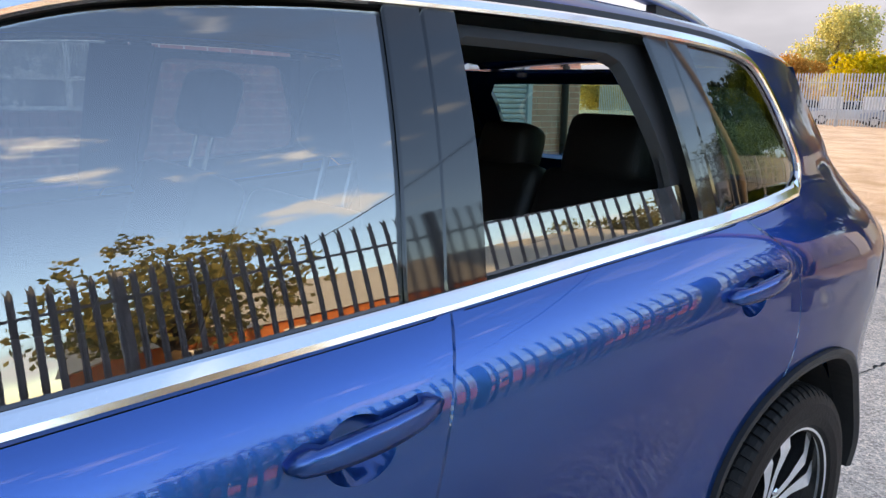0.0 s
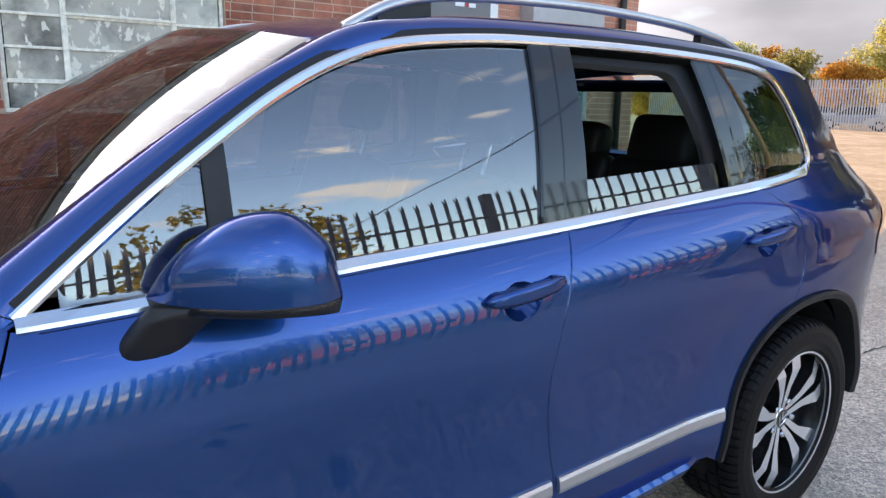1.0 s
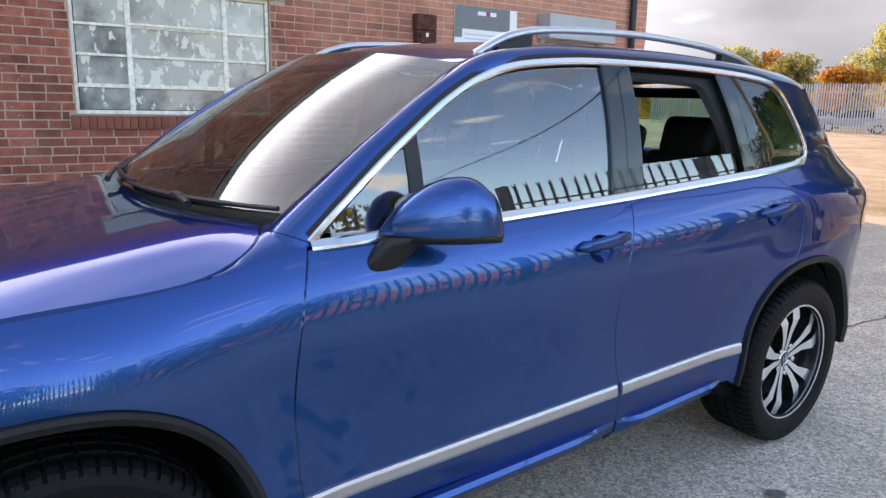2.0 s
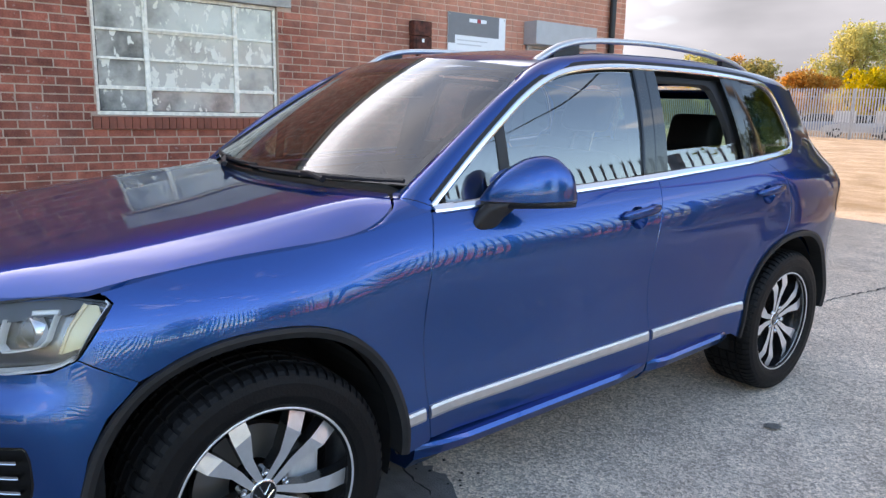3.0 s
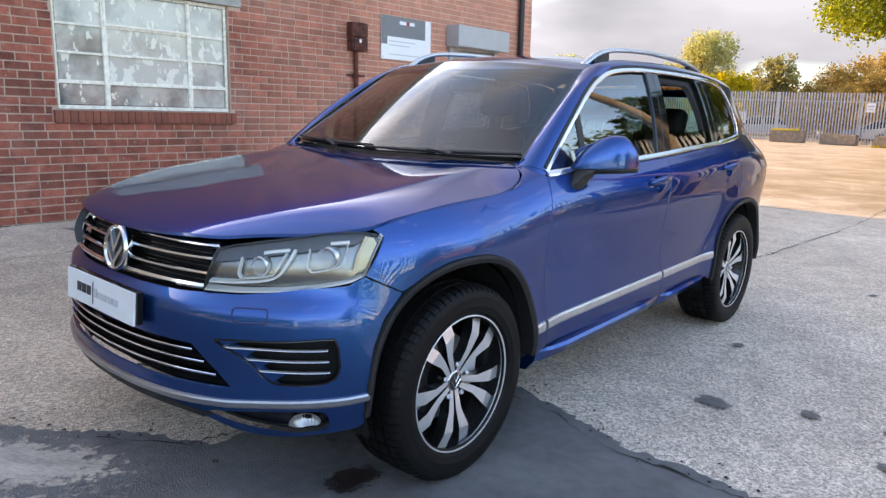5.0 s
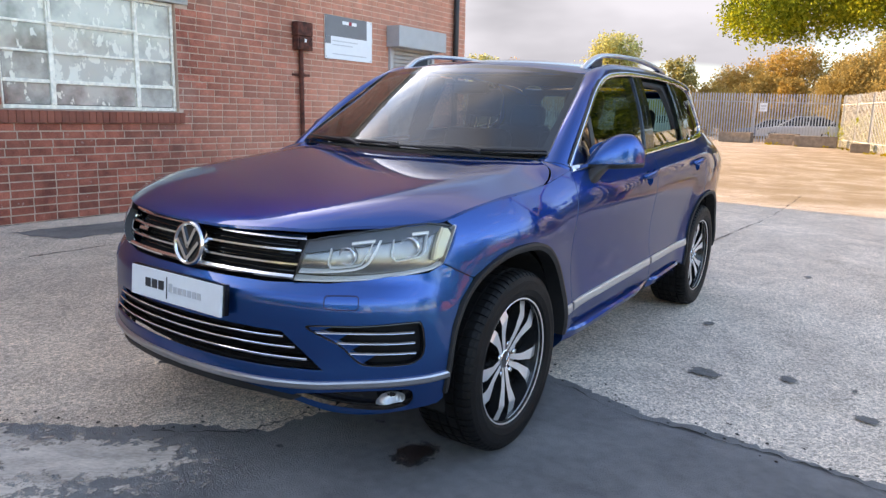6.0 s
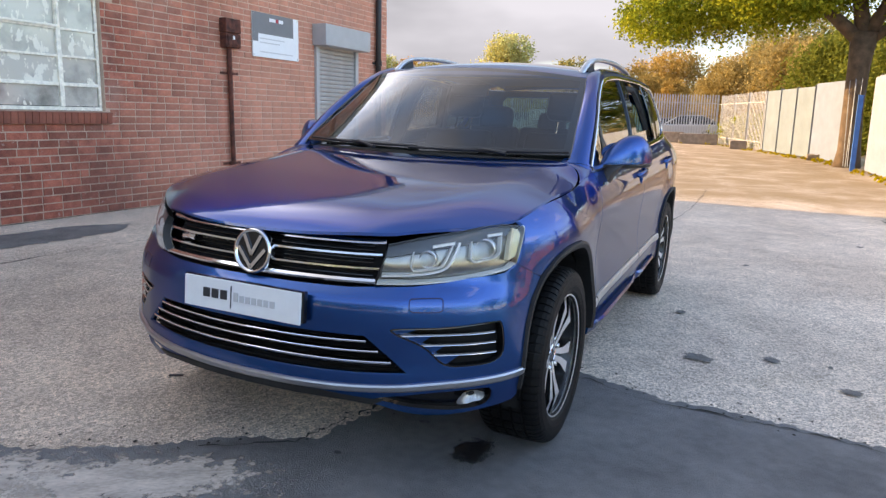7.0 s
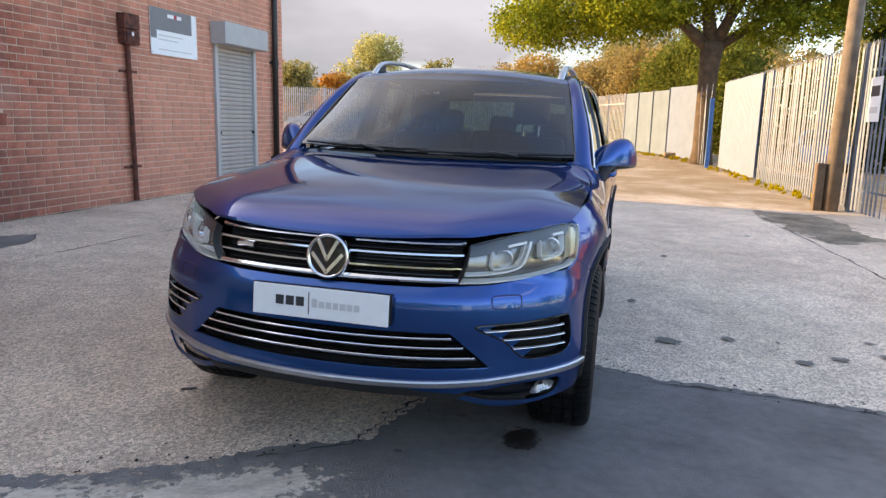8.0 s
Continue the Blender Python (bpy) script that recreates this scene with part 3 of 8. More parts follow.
def pane_material():
    m = bpy.data.materials.new("whitewashed_glass")
    m.use_nodes = True
    n, l = m.node_tree.nodes, m.node_tree.links
    b = n["Principled BSDF"]
    tc = n.new("ShaderNodeTexCoord")
    oi = n.new("ShaderNodeObjectInfo")
    add = n.new("ShaderNodeVectorMath")
    add.operation = "ADD"
    sc = n.new("ShaderNodeMath")
    sc.operation = "MULTIPLY"
    sc.inputs[1].default_value = 40
    l.new(oi.outputs["Random"], sc.inputs[0])
    l.new(tc.outputs["Object"], add.inputs[0])
    l.new(sc.outputs[0], add.inputs[1])
    def noise_at(scale, detail, rough, stretch=(1, 1, 1)):
        mp = n.new("ShaderNodeMapping")
        mp.inputs["Scale"].default_value = stretch
        l.new(add.outputs[0], mp.inputs["Vector"])
        t = n.new("ShaderNodeTexNoise")
        t.inputs["Scale"].default_value, t.inputs["Detail"].default_value, t.inputs["Roughness"].default_value = scale, detail, rough
        l.new(mp.outputs["Vector"], t.inputs["Vector"])
        return t.outputs["Fac"]

    def band(fac, lo, hi, to0=0.0, to1=1.0):
        r = n.new("ShaderNodeMapRange")
        for key, v in (("From Min", lo), ("From Max", hi), ("To Min", to0), ("To Max", to1)):
            r.inputs[key].default_value = v
        l.new(fac, r.inputs["Value"])
        return r.outputs["Result"]

    # a cloudy film of old whitewash, thicker on some panes than on others
    whole = n.new("ShaderNodeMath")
    whole.operation = "MULTIPLY_ADD"
    whole.inputs[1].default_value = 0.26
    l.new(oi.outputs["Random"], whole.inputs[0])
    l.new(noise_at(2.4, 6, 0.6), whole.inputs[2])
    film = n.new("ShaderNodeMixRGB")
    film.inputs["Color1"].default_value, film.inputs["Color2"].default_value = (0.085, 0.09, 0.086, 1), (0.48, 0.46, 0.41, 1)
    l.new(band(whole.outputs[0], 0.40, 0.70), film.inputs["Fac"])
    # crisp flakes of thick paint
    lump = n.new("ShaderNodeMath")
    lump.operation = "MULTIPLY_ADD"
    lump.inputs[1].default_value = 0.10
    l.new(oi.outputs["Random"], lump.inputs[0])
    l.new(noise_at(8.0, 9, 0.62, (1, 1, 0.6)), lump.inputs[2])
    flake = band(lump.outputs[0], 0.63, 0.645)
    col = n.new("ShaderNodeMixRGB")
    l.new(film.outputs["Color"], col.inputs["Color1"])
    col.inputs["Color2"].default_value = (0.70, 0.67, 0.58, 1)
    l.new(flake, col.inputs["Fac"])
    l.new(col.outputs["Color"], b.inputs["Base Color"])
    ro = n.new("ShaderNodeMath")
    ro.operation = "MULTIPLY_ADD"
    ro.inputs[1].default_value, ro.inputs[2].default_value = 0.6, 0.07
    l.new(flake, ro.inputs[0])
    l.new(ro.outputs[0], b.inputs["Roughness"])
    return m


PANE = pane_material()
part("window_frame", boxed(-0.10, -0.055, WIN_Y0 + 0.004, WIN_Y1 - 0.004, WIN_Z0 + 0.004, WIN_Z0 + 0.045, 0.004), FRAME, win)
part("window_frame", boxed(-0.10, -0.055, WIN_Y0 + 0.004, WIN_Y1 - 0.004, WIN_Z1 - 0.045, WIN_Z1 - 0.004, 0.004), FRAME, win)
for y in (WIN_Y0 + 0.022, WIN_Y1 - 0.022):
    part("window_frame", boxed(-0.10, -0.055, y - 0.018, y + 0.018, WIN_Z0 + 0.046, WIN_Z1 - 0.046, 0.004), FRAME, win)
cols = [WIN_Y0 + 0.04, 0.255, 1.275, WIN_Y1 - 0.04]
rows = [WIN_Z0 + 0.045, 1.615, 1.925, 2.225, WIN_Z1 - 0.045]
for y in cols[1:3]:
    part("mullion", boxed(-0.098, -0.045, y - 0.027, y + 0.027, WIN_Z0 + 0.046, WIN_Z1 - 0.046, 0.005), FRAME, win)
for k in range(3):
    for z, w in zip(rows[1:4], (0.020, 0.013, 0.013)):
        part("glazing_bar", boxed(-0.096, -0.052, cols[k] + (0.028 if k else 0), cols[k + 1] - (0.028 if k < 2 else 0), z - w, z + w, 0.004), FRAME, win)
    for a, b in zip(rows, rows[1:]):
        p = part("pane", boxed(-0.004, 0.004, cols[k] + 0.012, cols[k + 1] - 0.012, a + 0.008, b - 0.008), PANE, win, "flaking whitewashed glass pane")
        p.location = (-0.078, 0, 0)
part("opener_bar", boxed(-0.052, -0.030, 0.245, 1.285, 2.235, 2.262, 0.004), FRAME, win, "frame of the tilting top light")
part("opener_bar", boxed(-0.052, -0.030, 0.245, 0.272, 2.262, 2.585, 0.004), FRAME, win)
part("opener_bar", boxed(-0.052, -0.030, 1.258, 1.285, 2.262, 2.585, 0.004), FRAME, win)
tagged(link("window_reveal", boxed(WX - 0.33, WX - 0.125, WIN_Y0, WIN_Y1, WIN_Z0, WIN_Z1), VOID), "dark room behind the window", "window", kind="structure")
tagged(link("lintel", boxed(WX - 0.2, WX + 0.02, WIN_Y0 - 0.12, WIN_Y1 + 0.18, WIN_Z1 - 0.002, WIN_Z1 + 0.30, 0.006), STONE), "grey cast concrete window lintel", "lintel", kind="structure")
sill = thing("window_sill", pose(WX, 0, 0), "row of red sill bricks on edge under the window", "sill", kind="structure")
SILL = mat("sill_brick", (0.25, 0.068, 0.042), 0.7, vary=0.25, scale=9, bump=0.3, rand=0.18)
rng = random.Random(4)
y = WIN_Y0 - 0.06
while y < WIN_Y1 + 0.02:
    w = 0.079
    p = part("sill_brick", boxed(-0.12, 0.035 + rng.uniform(-0.004, 0.004), 0.003, w - 0.003, 0.0, 0.13, 0.003), SILL, sill)
    p.matrix_basis = pose(0, y, 1.178, 0, 7, 0)
    y += w

# sign board
sign = thing("sign_board", pose(WX, 5.03, 2.52), "grey and white company sign board screwed to the wall", "sign")
part("board", boxed(0.008, 0.022, -0.57, 0.57, -0.33, 0.33, 0.002), PLATE, sign, "white lower board")
part("heading", boxed(0.022, 0.025, -0.57, 0.43, 0.02, 0.33), mat("sign_grey", (0.16, 0.165, 0.175), 0.5, vary=0.06), sign, "slate grey heading block")
part("heading", boxed(0.022, 0.025, -0.57, -0.44, -0.10, 0.019), mat("sign_grey_dark", (0.16, 0.165, 0.175), 0.5, vary=0.06), sign, "slate grey heading block")
part("lettering_bar", boxed(0.025, 0.027, -0.17, -0.02, 0.215, 0.268), PLATE, sign, "pale bar in place of lettering")
part("lettering_bar", boxed(0.025, 0.027, -0.01, 0.05, 0.215, 0.268), mat("red_ink", (0.45, 0.03, 0.05), 0.5), sign, "small red bar")
part("lettering_bar", boxed(0.025, 0.027, 0.06, 0.17, 0.215, 0.268), PLATE, sign, "pale bar in place of lettering")
for z, a, b in ((-0.05, -0.40, 0.20), (-0.11, -0.40, 0.08), (-0.25, -0.40, 0.42)):
    part("lettering_bar", boxed(0.022, 0.0235, a, b, z - 0.008, z + 0.008), INK_GREY, sign, "faint grey line")
for y, z in ((-0.55, 0.30), (0.54, 0.30), (-0.55, -0.30), (0.54, -0.30)):
    bm = bmesh.new()
    tube(bm, [(0.02, y, z), (0.027, y, z)], 0.010, 10)
    part("screw", bm, STONE, sign)

# rusty switch box and conduit
rb = thing("switch_box", pose(WX, 3.93, 0), "rusted steel switch box with a rusty conduit down the brick wall", "switch box")
part("box", boxed(0.0, 0.13, -0.155, 0.155, 2.46, 2.66, 0.012), RUST, rb)
part("lower_box", boxed(0.0, 0.115, -0.145, 0.165, 2.26, 2.455, 0.012), RUST, rb)
part("cover", boxed(0.115, 0.130, -0.12, 0.14, 2.29, 2.43, 0.006), RUST, rb)
part("tag", boxed(0.130, 0.133, -0.02, 0.02, 2.37, 2.42), PLATE, rb, "small pale label")
bm = bmesh.new()
tube(bm, [(0.05, -0.02, 2.26), (0.05, -0.01, 1.4), (0.05, 0.0, 0.7), (0.045, 0.01, 0.125)], [0.036, 0.033, 0.034, 0.036], 12)
part("conduit", bm, RUST, rb, "rusty steel pipe")
for z in (1.90, 0.60):
    part("bracket", boxed(0.004, 0.02, -0.17, 0.19, z - 0.018, z + 0.018, 0.003), RUST, rb)
    bm = bmesh.new()
    tube(bm, [(0.055, -0.02, z - 0.025), (0.055, -0.02, z + 0.025)], 0.044, 14)
    part("clamp", bm, RUST, rb)

# roller shutter door with its box
sh = thing("door_1", pose(WX, 0, 0), "narrow grey roller shutter door with a steel box above", "shutter door", kind="structure")
SHUTTER = mat("shutter_grey", (0.38, 0.385, 0.39), 0.45, 0.5, vary=0.12, scale=5)
BOX_GREY = mat("box_grey", (0.40, 0.42, 0.44), 0.5, 0.3, vary=0.08, scale=4)
part("shutter_box", boxed(0.002, 0.28, 6.02, 7.47, 2.50, 2.85, 0.006), BOX_GREY, sh, "grey steel shutter box")
for y0, y1 in ((6.08, 6.17), (7.34, 7.43)):
    part("guide_rail", boxed(-0.03, 0.045, y0, y1, 0.10, 2.52, 0.004), BOX_GREY, sh, "grey steel guide rail")
z = 0.11
slat = bmesh.new()
prof = [(0.0, 0.0), (0.010, 0.006), (0.016, 0.022), (0.016, 0.050), (0.010, 0.066), (0.0, 0.071), (-0.008, 0.071), (-0.008, 0.0)]
a = [slat.verts.new((x, 6.16, zz)) for x, zz in prof]
b = [slat.verts.new((x, 7.35, zz)) for x, zz in prof]
for k in range(8):
    slat.faces.new((a[k], a[(k + 1) % 8], b[(k + 1) % 8], b[k]))
bmesh.ops.recalc_face_normals(slat, faces=slat.faces)
first = part("shutter_slat", slat, SHUTTER, sh)
first.location = (-0.012, 0, z)
for k in range(1, 33):
    s = new("shutter_slat", first.data)
    s.parent = sh
    s.location = (-0.012, 0, z + 0.0735 * k)
for y in (6.20, 7.31):
    part("lock", boxed(0.0, 0.04, y - 0.025, y + 0.025, 1.02, 1.07, 0.006), BLACK, sh, "small black lock")

# rainwater pipe
dp = thing("drainpipe", pose(WX + 0.075, 8.12, 0), "black cast iron drainpipe beside the corner", "drainpipe")
bm = bmesh.new()
tube(bm, [(0, 0, 0.12), (0, 0, 5.55)], 0.055, 16)
part("pipe", bm, BLACK, dp, smooth=True)
for zz in (0.5, 2.3, 4.1):
    bm = bmesh.new()
    tube(bm, [(0, 0, zz), (0, 0, zz + 0.10)], 0.068, 16)
    part("collar", bm, BLACK, dp)
    part("strap", boxed(-0.073, -0.05, -0.11, 0.11, zz + 0.03, zz + 0.07, 0.004), BLACK, dp)
    part("strap_bolt", boxed(-0.06, -0.045, 0.085, 0.10, zz + 0.042, zz + 0.058), BLACK, dp)


# ---- the parked car ----
from mathutils import geometry
# Its own axes: x to its left, y to its tail, z up from the yard, origin midway between the axles.
car = thing("car", SLOPE, "dark blue metallic off-roader parked with one rear window lowered", "car")


def spline(xs, ys):
    """A natural cubic through points, straight beyond its ends."""
    xs, ys = np.array(xs, float), np.array(ys, float)
    n = len(xs)
    h = np.diff(xs)
    a, r = np.zeros((n, n)), np.zeros(n)
    a[0, 0] = a[-1, -1] = 1
    for i in range(1, n - 1):
        a[i, i - 1], a[i, i], a[i, i + 1] = h[i - 1], 2 * (h[i - 1] + h[i]), h[i]
        r[i] = 6 * ((ys[i + 1] - ys[i]) / h[i] - (ys[i] - ys[i - 1]) / h[i - 1])
    m = np.linalg.solve(a, r)

    def at(x):
        i = int(np.clip(np.searchsorted(xs, x) - 1, 0, n - 2))
        x0, x1, hh = xs[i], xs[i + 1], h[i]
        if x < xs[0]:
            return ys[0] + (x - xs[0]) * ((ys[1] - ys[0]) / h[0] - h[0] * m[1] / 6)
        if x > xs[-1]:
            return ys[-1] + (x - xs[-1]) * ((ys[-1] - ys[-2]) / h[-1] + h[-1] * m[-2] / 6)
        return (m[i] * (x1 - x) ** 3 + m[i + 1] * (x - x0) ** 3) / (6 * hh) + (ys[i] / hh - m[i] * hh / 6) * (x1 - x) + (ys[i + 1] / hh - m[i + 1] * hh / 6) * (x - x0)

    return at


def smooth_line(pts, step=0.015, closed=False):
    """Catmull-Rom through points of any dimension, in even steps."""
    p = [np.array(q, float) for q in pts]
    n = len(p)
    out = []
    for i in range(n if closed else n - 1):
        p0 = p[(i - 1) % n] if closed or i > 0 else 2 * p[0] - p[1]
        p1, p2 = p[i], p[(i + 1) % n]
        p3 = p[(i + 2) % n] if closed or i + 2 < n else 2 * p[-1] - p[-2]
        k = max(1, int(np.linalg.norm(p2 - p1) / step))
        for j in range(k):
            t = j / k
            out.append(0.5 * (2 * p1 + (p2 - p0) * t + (2 * p0 - 5 * p1 + 4 * p2 - p3) * t * t + (3 * p1 - p0 - 3 * p2 + p3) * t ** 3))
    if not closed:
        out.append(p[-1])
    return [tuple(float(v) for v in q) for q in out]


def line(pts, step=0.02):
    out = []
    for a, b in zip(pts, pts[1:]):
        a, b = np.array(a, float), np.array(b, float)
        k = max(1, int(np.linalg.norm(b - a) / step))
        out += [tuple(float(v) for v in a + (b - a) * j / k) for j in range(k)]
    return out + [tuple(float(v) for v in pts[-1])]


def inside(poly, p):
    x, y = p[:, 0][:, None], p[:, 1][:, None]
    q = np.array(poly)
    x0, y0 = q[:, 0], q[:, 1]
    x1, y1 = np.roll(x0, -1), np.roll(y0, -1)
    cross = ((y0 > y) != (y1 > y)) & (x < (x1 - x0) * (y - y0) / np.where(y1 == y0, 1e-12, y1 - y0) + x0)
    return cross.sum(1) % 2 == 1


def away(poly, p):
    q = np.array(poly)
    return np.sqrt(((p[:, None, :] - q[None]) ** 2).sum(-1)).min(1)


def shrink(poly, d):
    """The outline moved inwards by d."""
    q = np.array(poly)
    a = 0.5 * np.sum(q[:, 0] * np.roll(q[:, 1], -1) - np.roll(q[:, 0], -1) * q[:, 1])
    t = np.roll(q, -1, 0) - np.roll(q, 1, 0)
    t /= np.maximum(1e-9, np.linalg.norm(t, axis=1))[:, None]
    nrm = np.stack([-t[:, 1], t[:, 0]], 1) * (1 if a > 0 else -1)
    return [tuple(v) for v in q + nrm * d]


def field_normal(field, u, v, e=0.004):
    a, b = Vector(field(u + e, v)) - Vector(field(u - e, v)), Vector(field(u, v + e)) - Vector(field(u, v - e))
    return a.cross(b).normalized()


def panel(name, field, outer, material, parent, holes=(), side=1, gap=0.0028, lip=0.014, step=0.032, label="", lift=0.0, out=1):
    """A sheet cut from a smooth field along an outline, with turned-in edges. out: the sign that makes the normals face outwards."""
    outer = shrink(outer, gap) if gap else list(outer)
    holes = [list(h) for h in holes]
    q = np.array(outer)
    lo, hi = q.min(0), q.max(0)
    gx, gy = np.meshgrid(np.arange(lo[0] + step / 2, hi[0], step), np.arange(lo[1] + step / 2, hi[1], step))
    g = np.stack([gx.ravel(), gy.ravel()], 1)
    keep = inside(outer, g) & (away(outer, g) > step * 0.45)
    for h in holes:
        keep &= ~inside(h, g) & (away(h, g) > step * 0.45)
    g = g[keep]
    verts = [Vector(p) for p in outer]
    edges = [(i, (i + 1) % len(outer)) for i in range(len(outer))]
    for h in holes:
        s = len(verts)
        verts += [Vector(p) for p in h]
        edges += [(s + i, s + (i + 1) % len(h)) for i in range(len(h))]
    verts += [Vector(p) for p in g]

    vs, _, fs, _, _, _ = geometry.delaunay_2d_cdt(verts, edges, [], 0, 1e-5)
    v2 = np.array([(p.x, p.y) for p in vs])
    f3 = np.array([f for f in fs if len(f) == 3])
    c = v2[f3].mean(1)
    ok = inside(outer, c)
    for h in holes:
        ok &= ~inside(h, c)
    f3 = f3[ok]
    used = sorted(set(int(i) for i in f3.ravel()))
    idx = {o: k for k, o in enumerate(used)}
    pos, nor = [], []
    for o in used:
        u, v = v2[o]
        n = field_normal(field, u, v) * out
        p = Vector(field(u, v)) + n * lift
        p.x *= side
        n.x *= side
        pos.append(p)
        nor.append(n)
    faces = []
    for f in f3:
        a, b, d = (idx[int(i)] for i in f)
        n = (pos[b] - pos[a]).cross(pos[d] - pos[a])
        faces.append((a, b, d) if n.dot(nor[a]) > 0 else (a, d, b))
    # turned-in edges
    if lip:
        count = {}
        for f in faces:
            for a, b in ((f[0], f[1]), (f[1], f[2]), (f[2], f[0])):
                count[(a, b)] = 1
        rim = [(a, b) for a, b in count if (b, a) not in count]
        low = {}
        for a, b in rim:
            for k in (a, b):
                if k not in low:
                    low[k] = (len(pos), len(pos) + 1)
                    pos += [pos[k].copy(), pos[k] - nor[k] * lip]
                    nor += [nor[k], nor[k]]
        for a, b in rim:
            faces.append((low[b][0], low[a][0], low[a][1], low[b][1]))
    me = bpy.data.meshes.new(name)
    me.from_pydata([tuple(p) for p in pos], [], faces)
    me.polygons.foreach_set("use_smooth", [True] * len(me.polygons))
    me.normals_split_custom_set_from_vertices([tuple(n) for n in nor])
    me.materials.append(material)
    ob = new(name, me)
    ob.parent = parent
    if label:
        ob["label"] = label
    return ob


def strip(bm, field, pts, width, height, side=1, out=1, sink=0.003):
    """A moulding of low oval section laid along a line of the field."""
    pts = [np.array(p, float) for p in pts]
    rings = []
    for i, p in enumerate(pts):
        t = pts[min(i + 1, len(pts) - 1)] - pts[max(i - 1, 0)]
        t /= np.linalg.norm(t)
        c = np.array([-t[1], t[0]])
        n = field_normal(field, *p) * out
        ring = []
        for k, h in ((-0.5, -sink), (-0.46, height * 0.65), (-0.25, height), (0.25, height), (0.46, height * 0.65), (0.5, -sink)):
            q = Vector(field(*(p + c * k * width))) + n * h
            q.x *= side
            ring.append(bm.verts.new(q))
        rings.append(ring)
    for a, b in zip(rings, rings[1:]):
        for k in range(5):
            bm.faces.new((a[k], a[k + 1], b[k + 1], b[k]))
    for r in (rings[0], rings[-1]):
        bm.faces.new(r)
    bmesh.ops.recalc_face_normals(bm, faces=bm.faces)
    return bm


# the flank: x as a field over (y, z)
belt = spline([-1.95, -1.87, -1.65, -1.5, -1.26, -1.08, -0.97, -0.85, -0.28, 0.3, 0.97, 1.5, 1.9, 2.3], [0.985, 1.0, 1.035, 1.05, 1.065, 1.09, 1.112, 1.128, 1.152, 1.178, 1.222, 1.275, 1.31, 1.33])
SECTION_LOW = spline([0.2, 0.3, 0.4, 0.48, 0.55, 0.61, 0.68, 0.76, 0.84, 0.92, 0.98], [0.900, 0.935, 0.955, 0.962, 0.958, 0.953, 0.951, 0.954, 0.961, 0.968, 0.970])
SHOULDER = spline([-0.26, -0.2, -0.15, -0.1, -0.05, 0.0, 0.05], [0.0, 0.0015, 0.006, 0.019, 0.044, 0.082, 0.130])
TUMBLE = spline([-0.05, 0.0, 0.08, 0.16, 0.28, 0.40, 0.5, 0.6], [0.076, 0.086, 0.1040, 0.1245, 0.1645, 0.215, 0.266, 0.335])
TAPER = spline([-2.1, -1.9, -1.8, -1.7, -1.58, -1.45, -1.2, -0.9, 0.0, 0.9, 1.2, 1.45, 1.7, 1.9, 2.05, 2.2, 2.35], [0.13, 0.052, 0.033, 0.018, 0.007, 0.0, 0.003, 0.006, 0.004, 0.001, -0.002, -0.004, 0.004, 0.026, 0.066, 0.135, 0.24])
REAR_TUCK = spline([0.9, 1.06, 1.12, 1.18, 1.235, 1.335, 1.45, 1.54, 1.62], [0.0, 0.0, 0.024, 0.068, 0.112, 0.125, 0.160, 0.175, 0.18])


def TAPER_Z(z):
    return 1.0 + 1.0 / (1.0 + math.exp((0.765 - z) / 0.055))


def flank(y, z):
    d = z - belt(y)
    x = SECTION_LOW(min(z, 0.95))
    if d > -0.26:
        x -= max(0.0, SHOULDER(d) if d < 0.002 or y < -0.88 else TUMBLE(d))
        if y > 1.0:
            x -= REAR_TUCK(z) * (y - 1.0) ** 2
    for cy in (-1.462, 1.440):
        if abs(y - cy) < 0.70:
            f = min(1.0, max(0.0, (0.69 - math.hypot(y - cy, z - 0.385)) / 0.25))
            x += 0.018 * f * f * (3 - 2 * f)
    k = TAPER(y)
    x *= 1 - k * (TAPER_Z(min(max(z, 0.3), 1.2)) if y < -1.3 else 1.0)
    return (x, y, z)


# the nose: plan contour by arc length, over height
NOSE = np.array(smooth_line([(0, -2.345), (0.2, -2.335), (0.4, -2.302), (0.571, -2.244), (0.671, -2.187), (0.79, -2.105), (0.872, -2.020), (0.915, -1.945), (0.936, -1.87), (0.947, -1.80), (0.952, -1.72)], 0.01))
NOSE_S = np.r_[0, np.cumsum(np.linalg.norm(np.diff(NOSE, axis=0), axis=1))]
NOSE_Y = spline([0.2, 0.28, 0.36, 0.43, 0.5, 0.6, 0.69, 0.74, 0.785, 0.85, 0.9, 0.95, 1.0], [-2.20, -2.27, -2.315, -2.335, -2.33, -2.335, -2.335, -2.32, -2.275, -2.255, -2.235, -2.20, -2.14])


def nose_s(x):
    return float(np.interp(x, NOSE[:, 0], NOSE_S))


def nose_sy(y):
    return float(np.interp(y, NOSE[:, 1], NOSE_S))


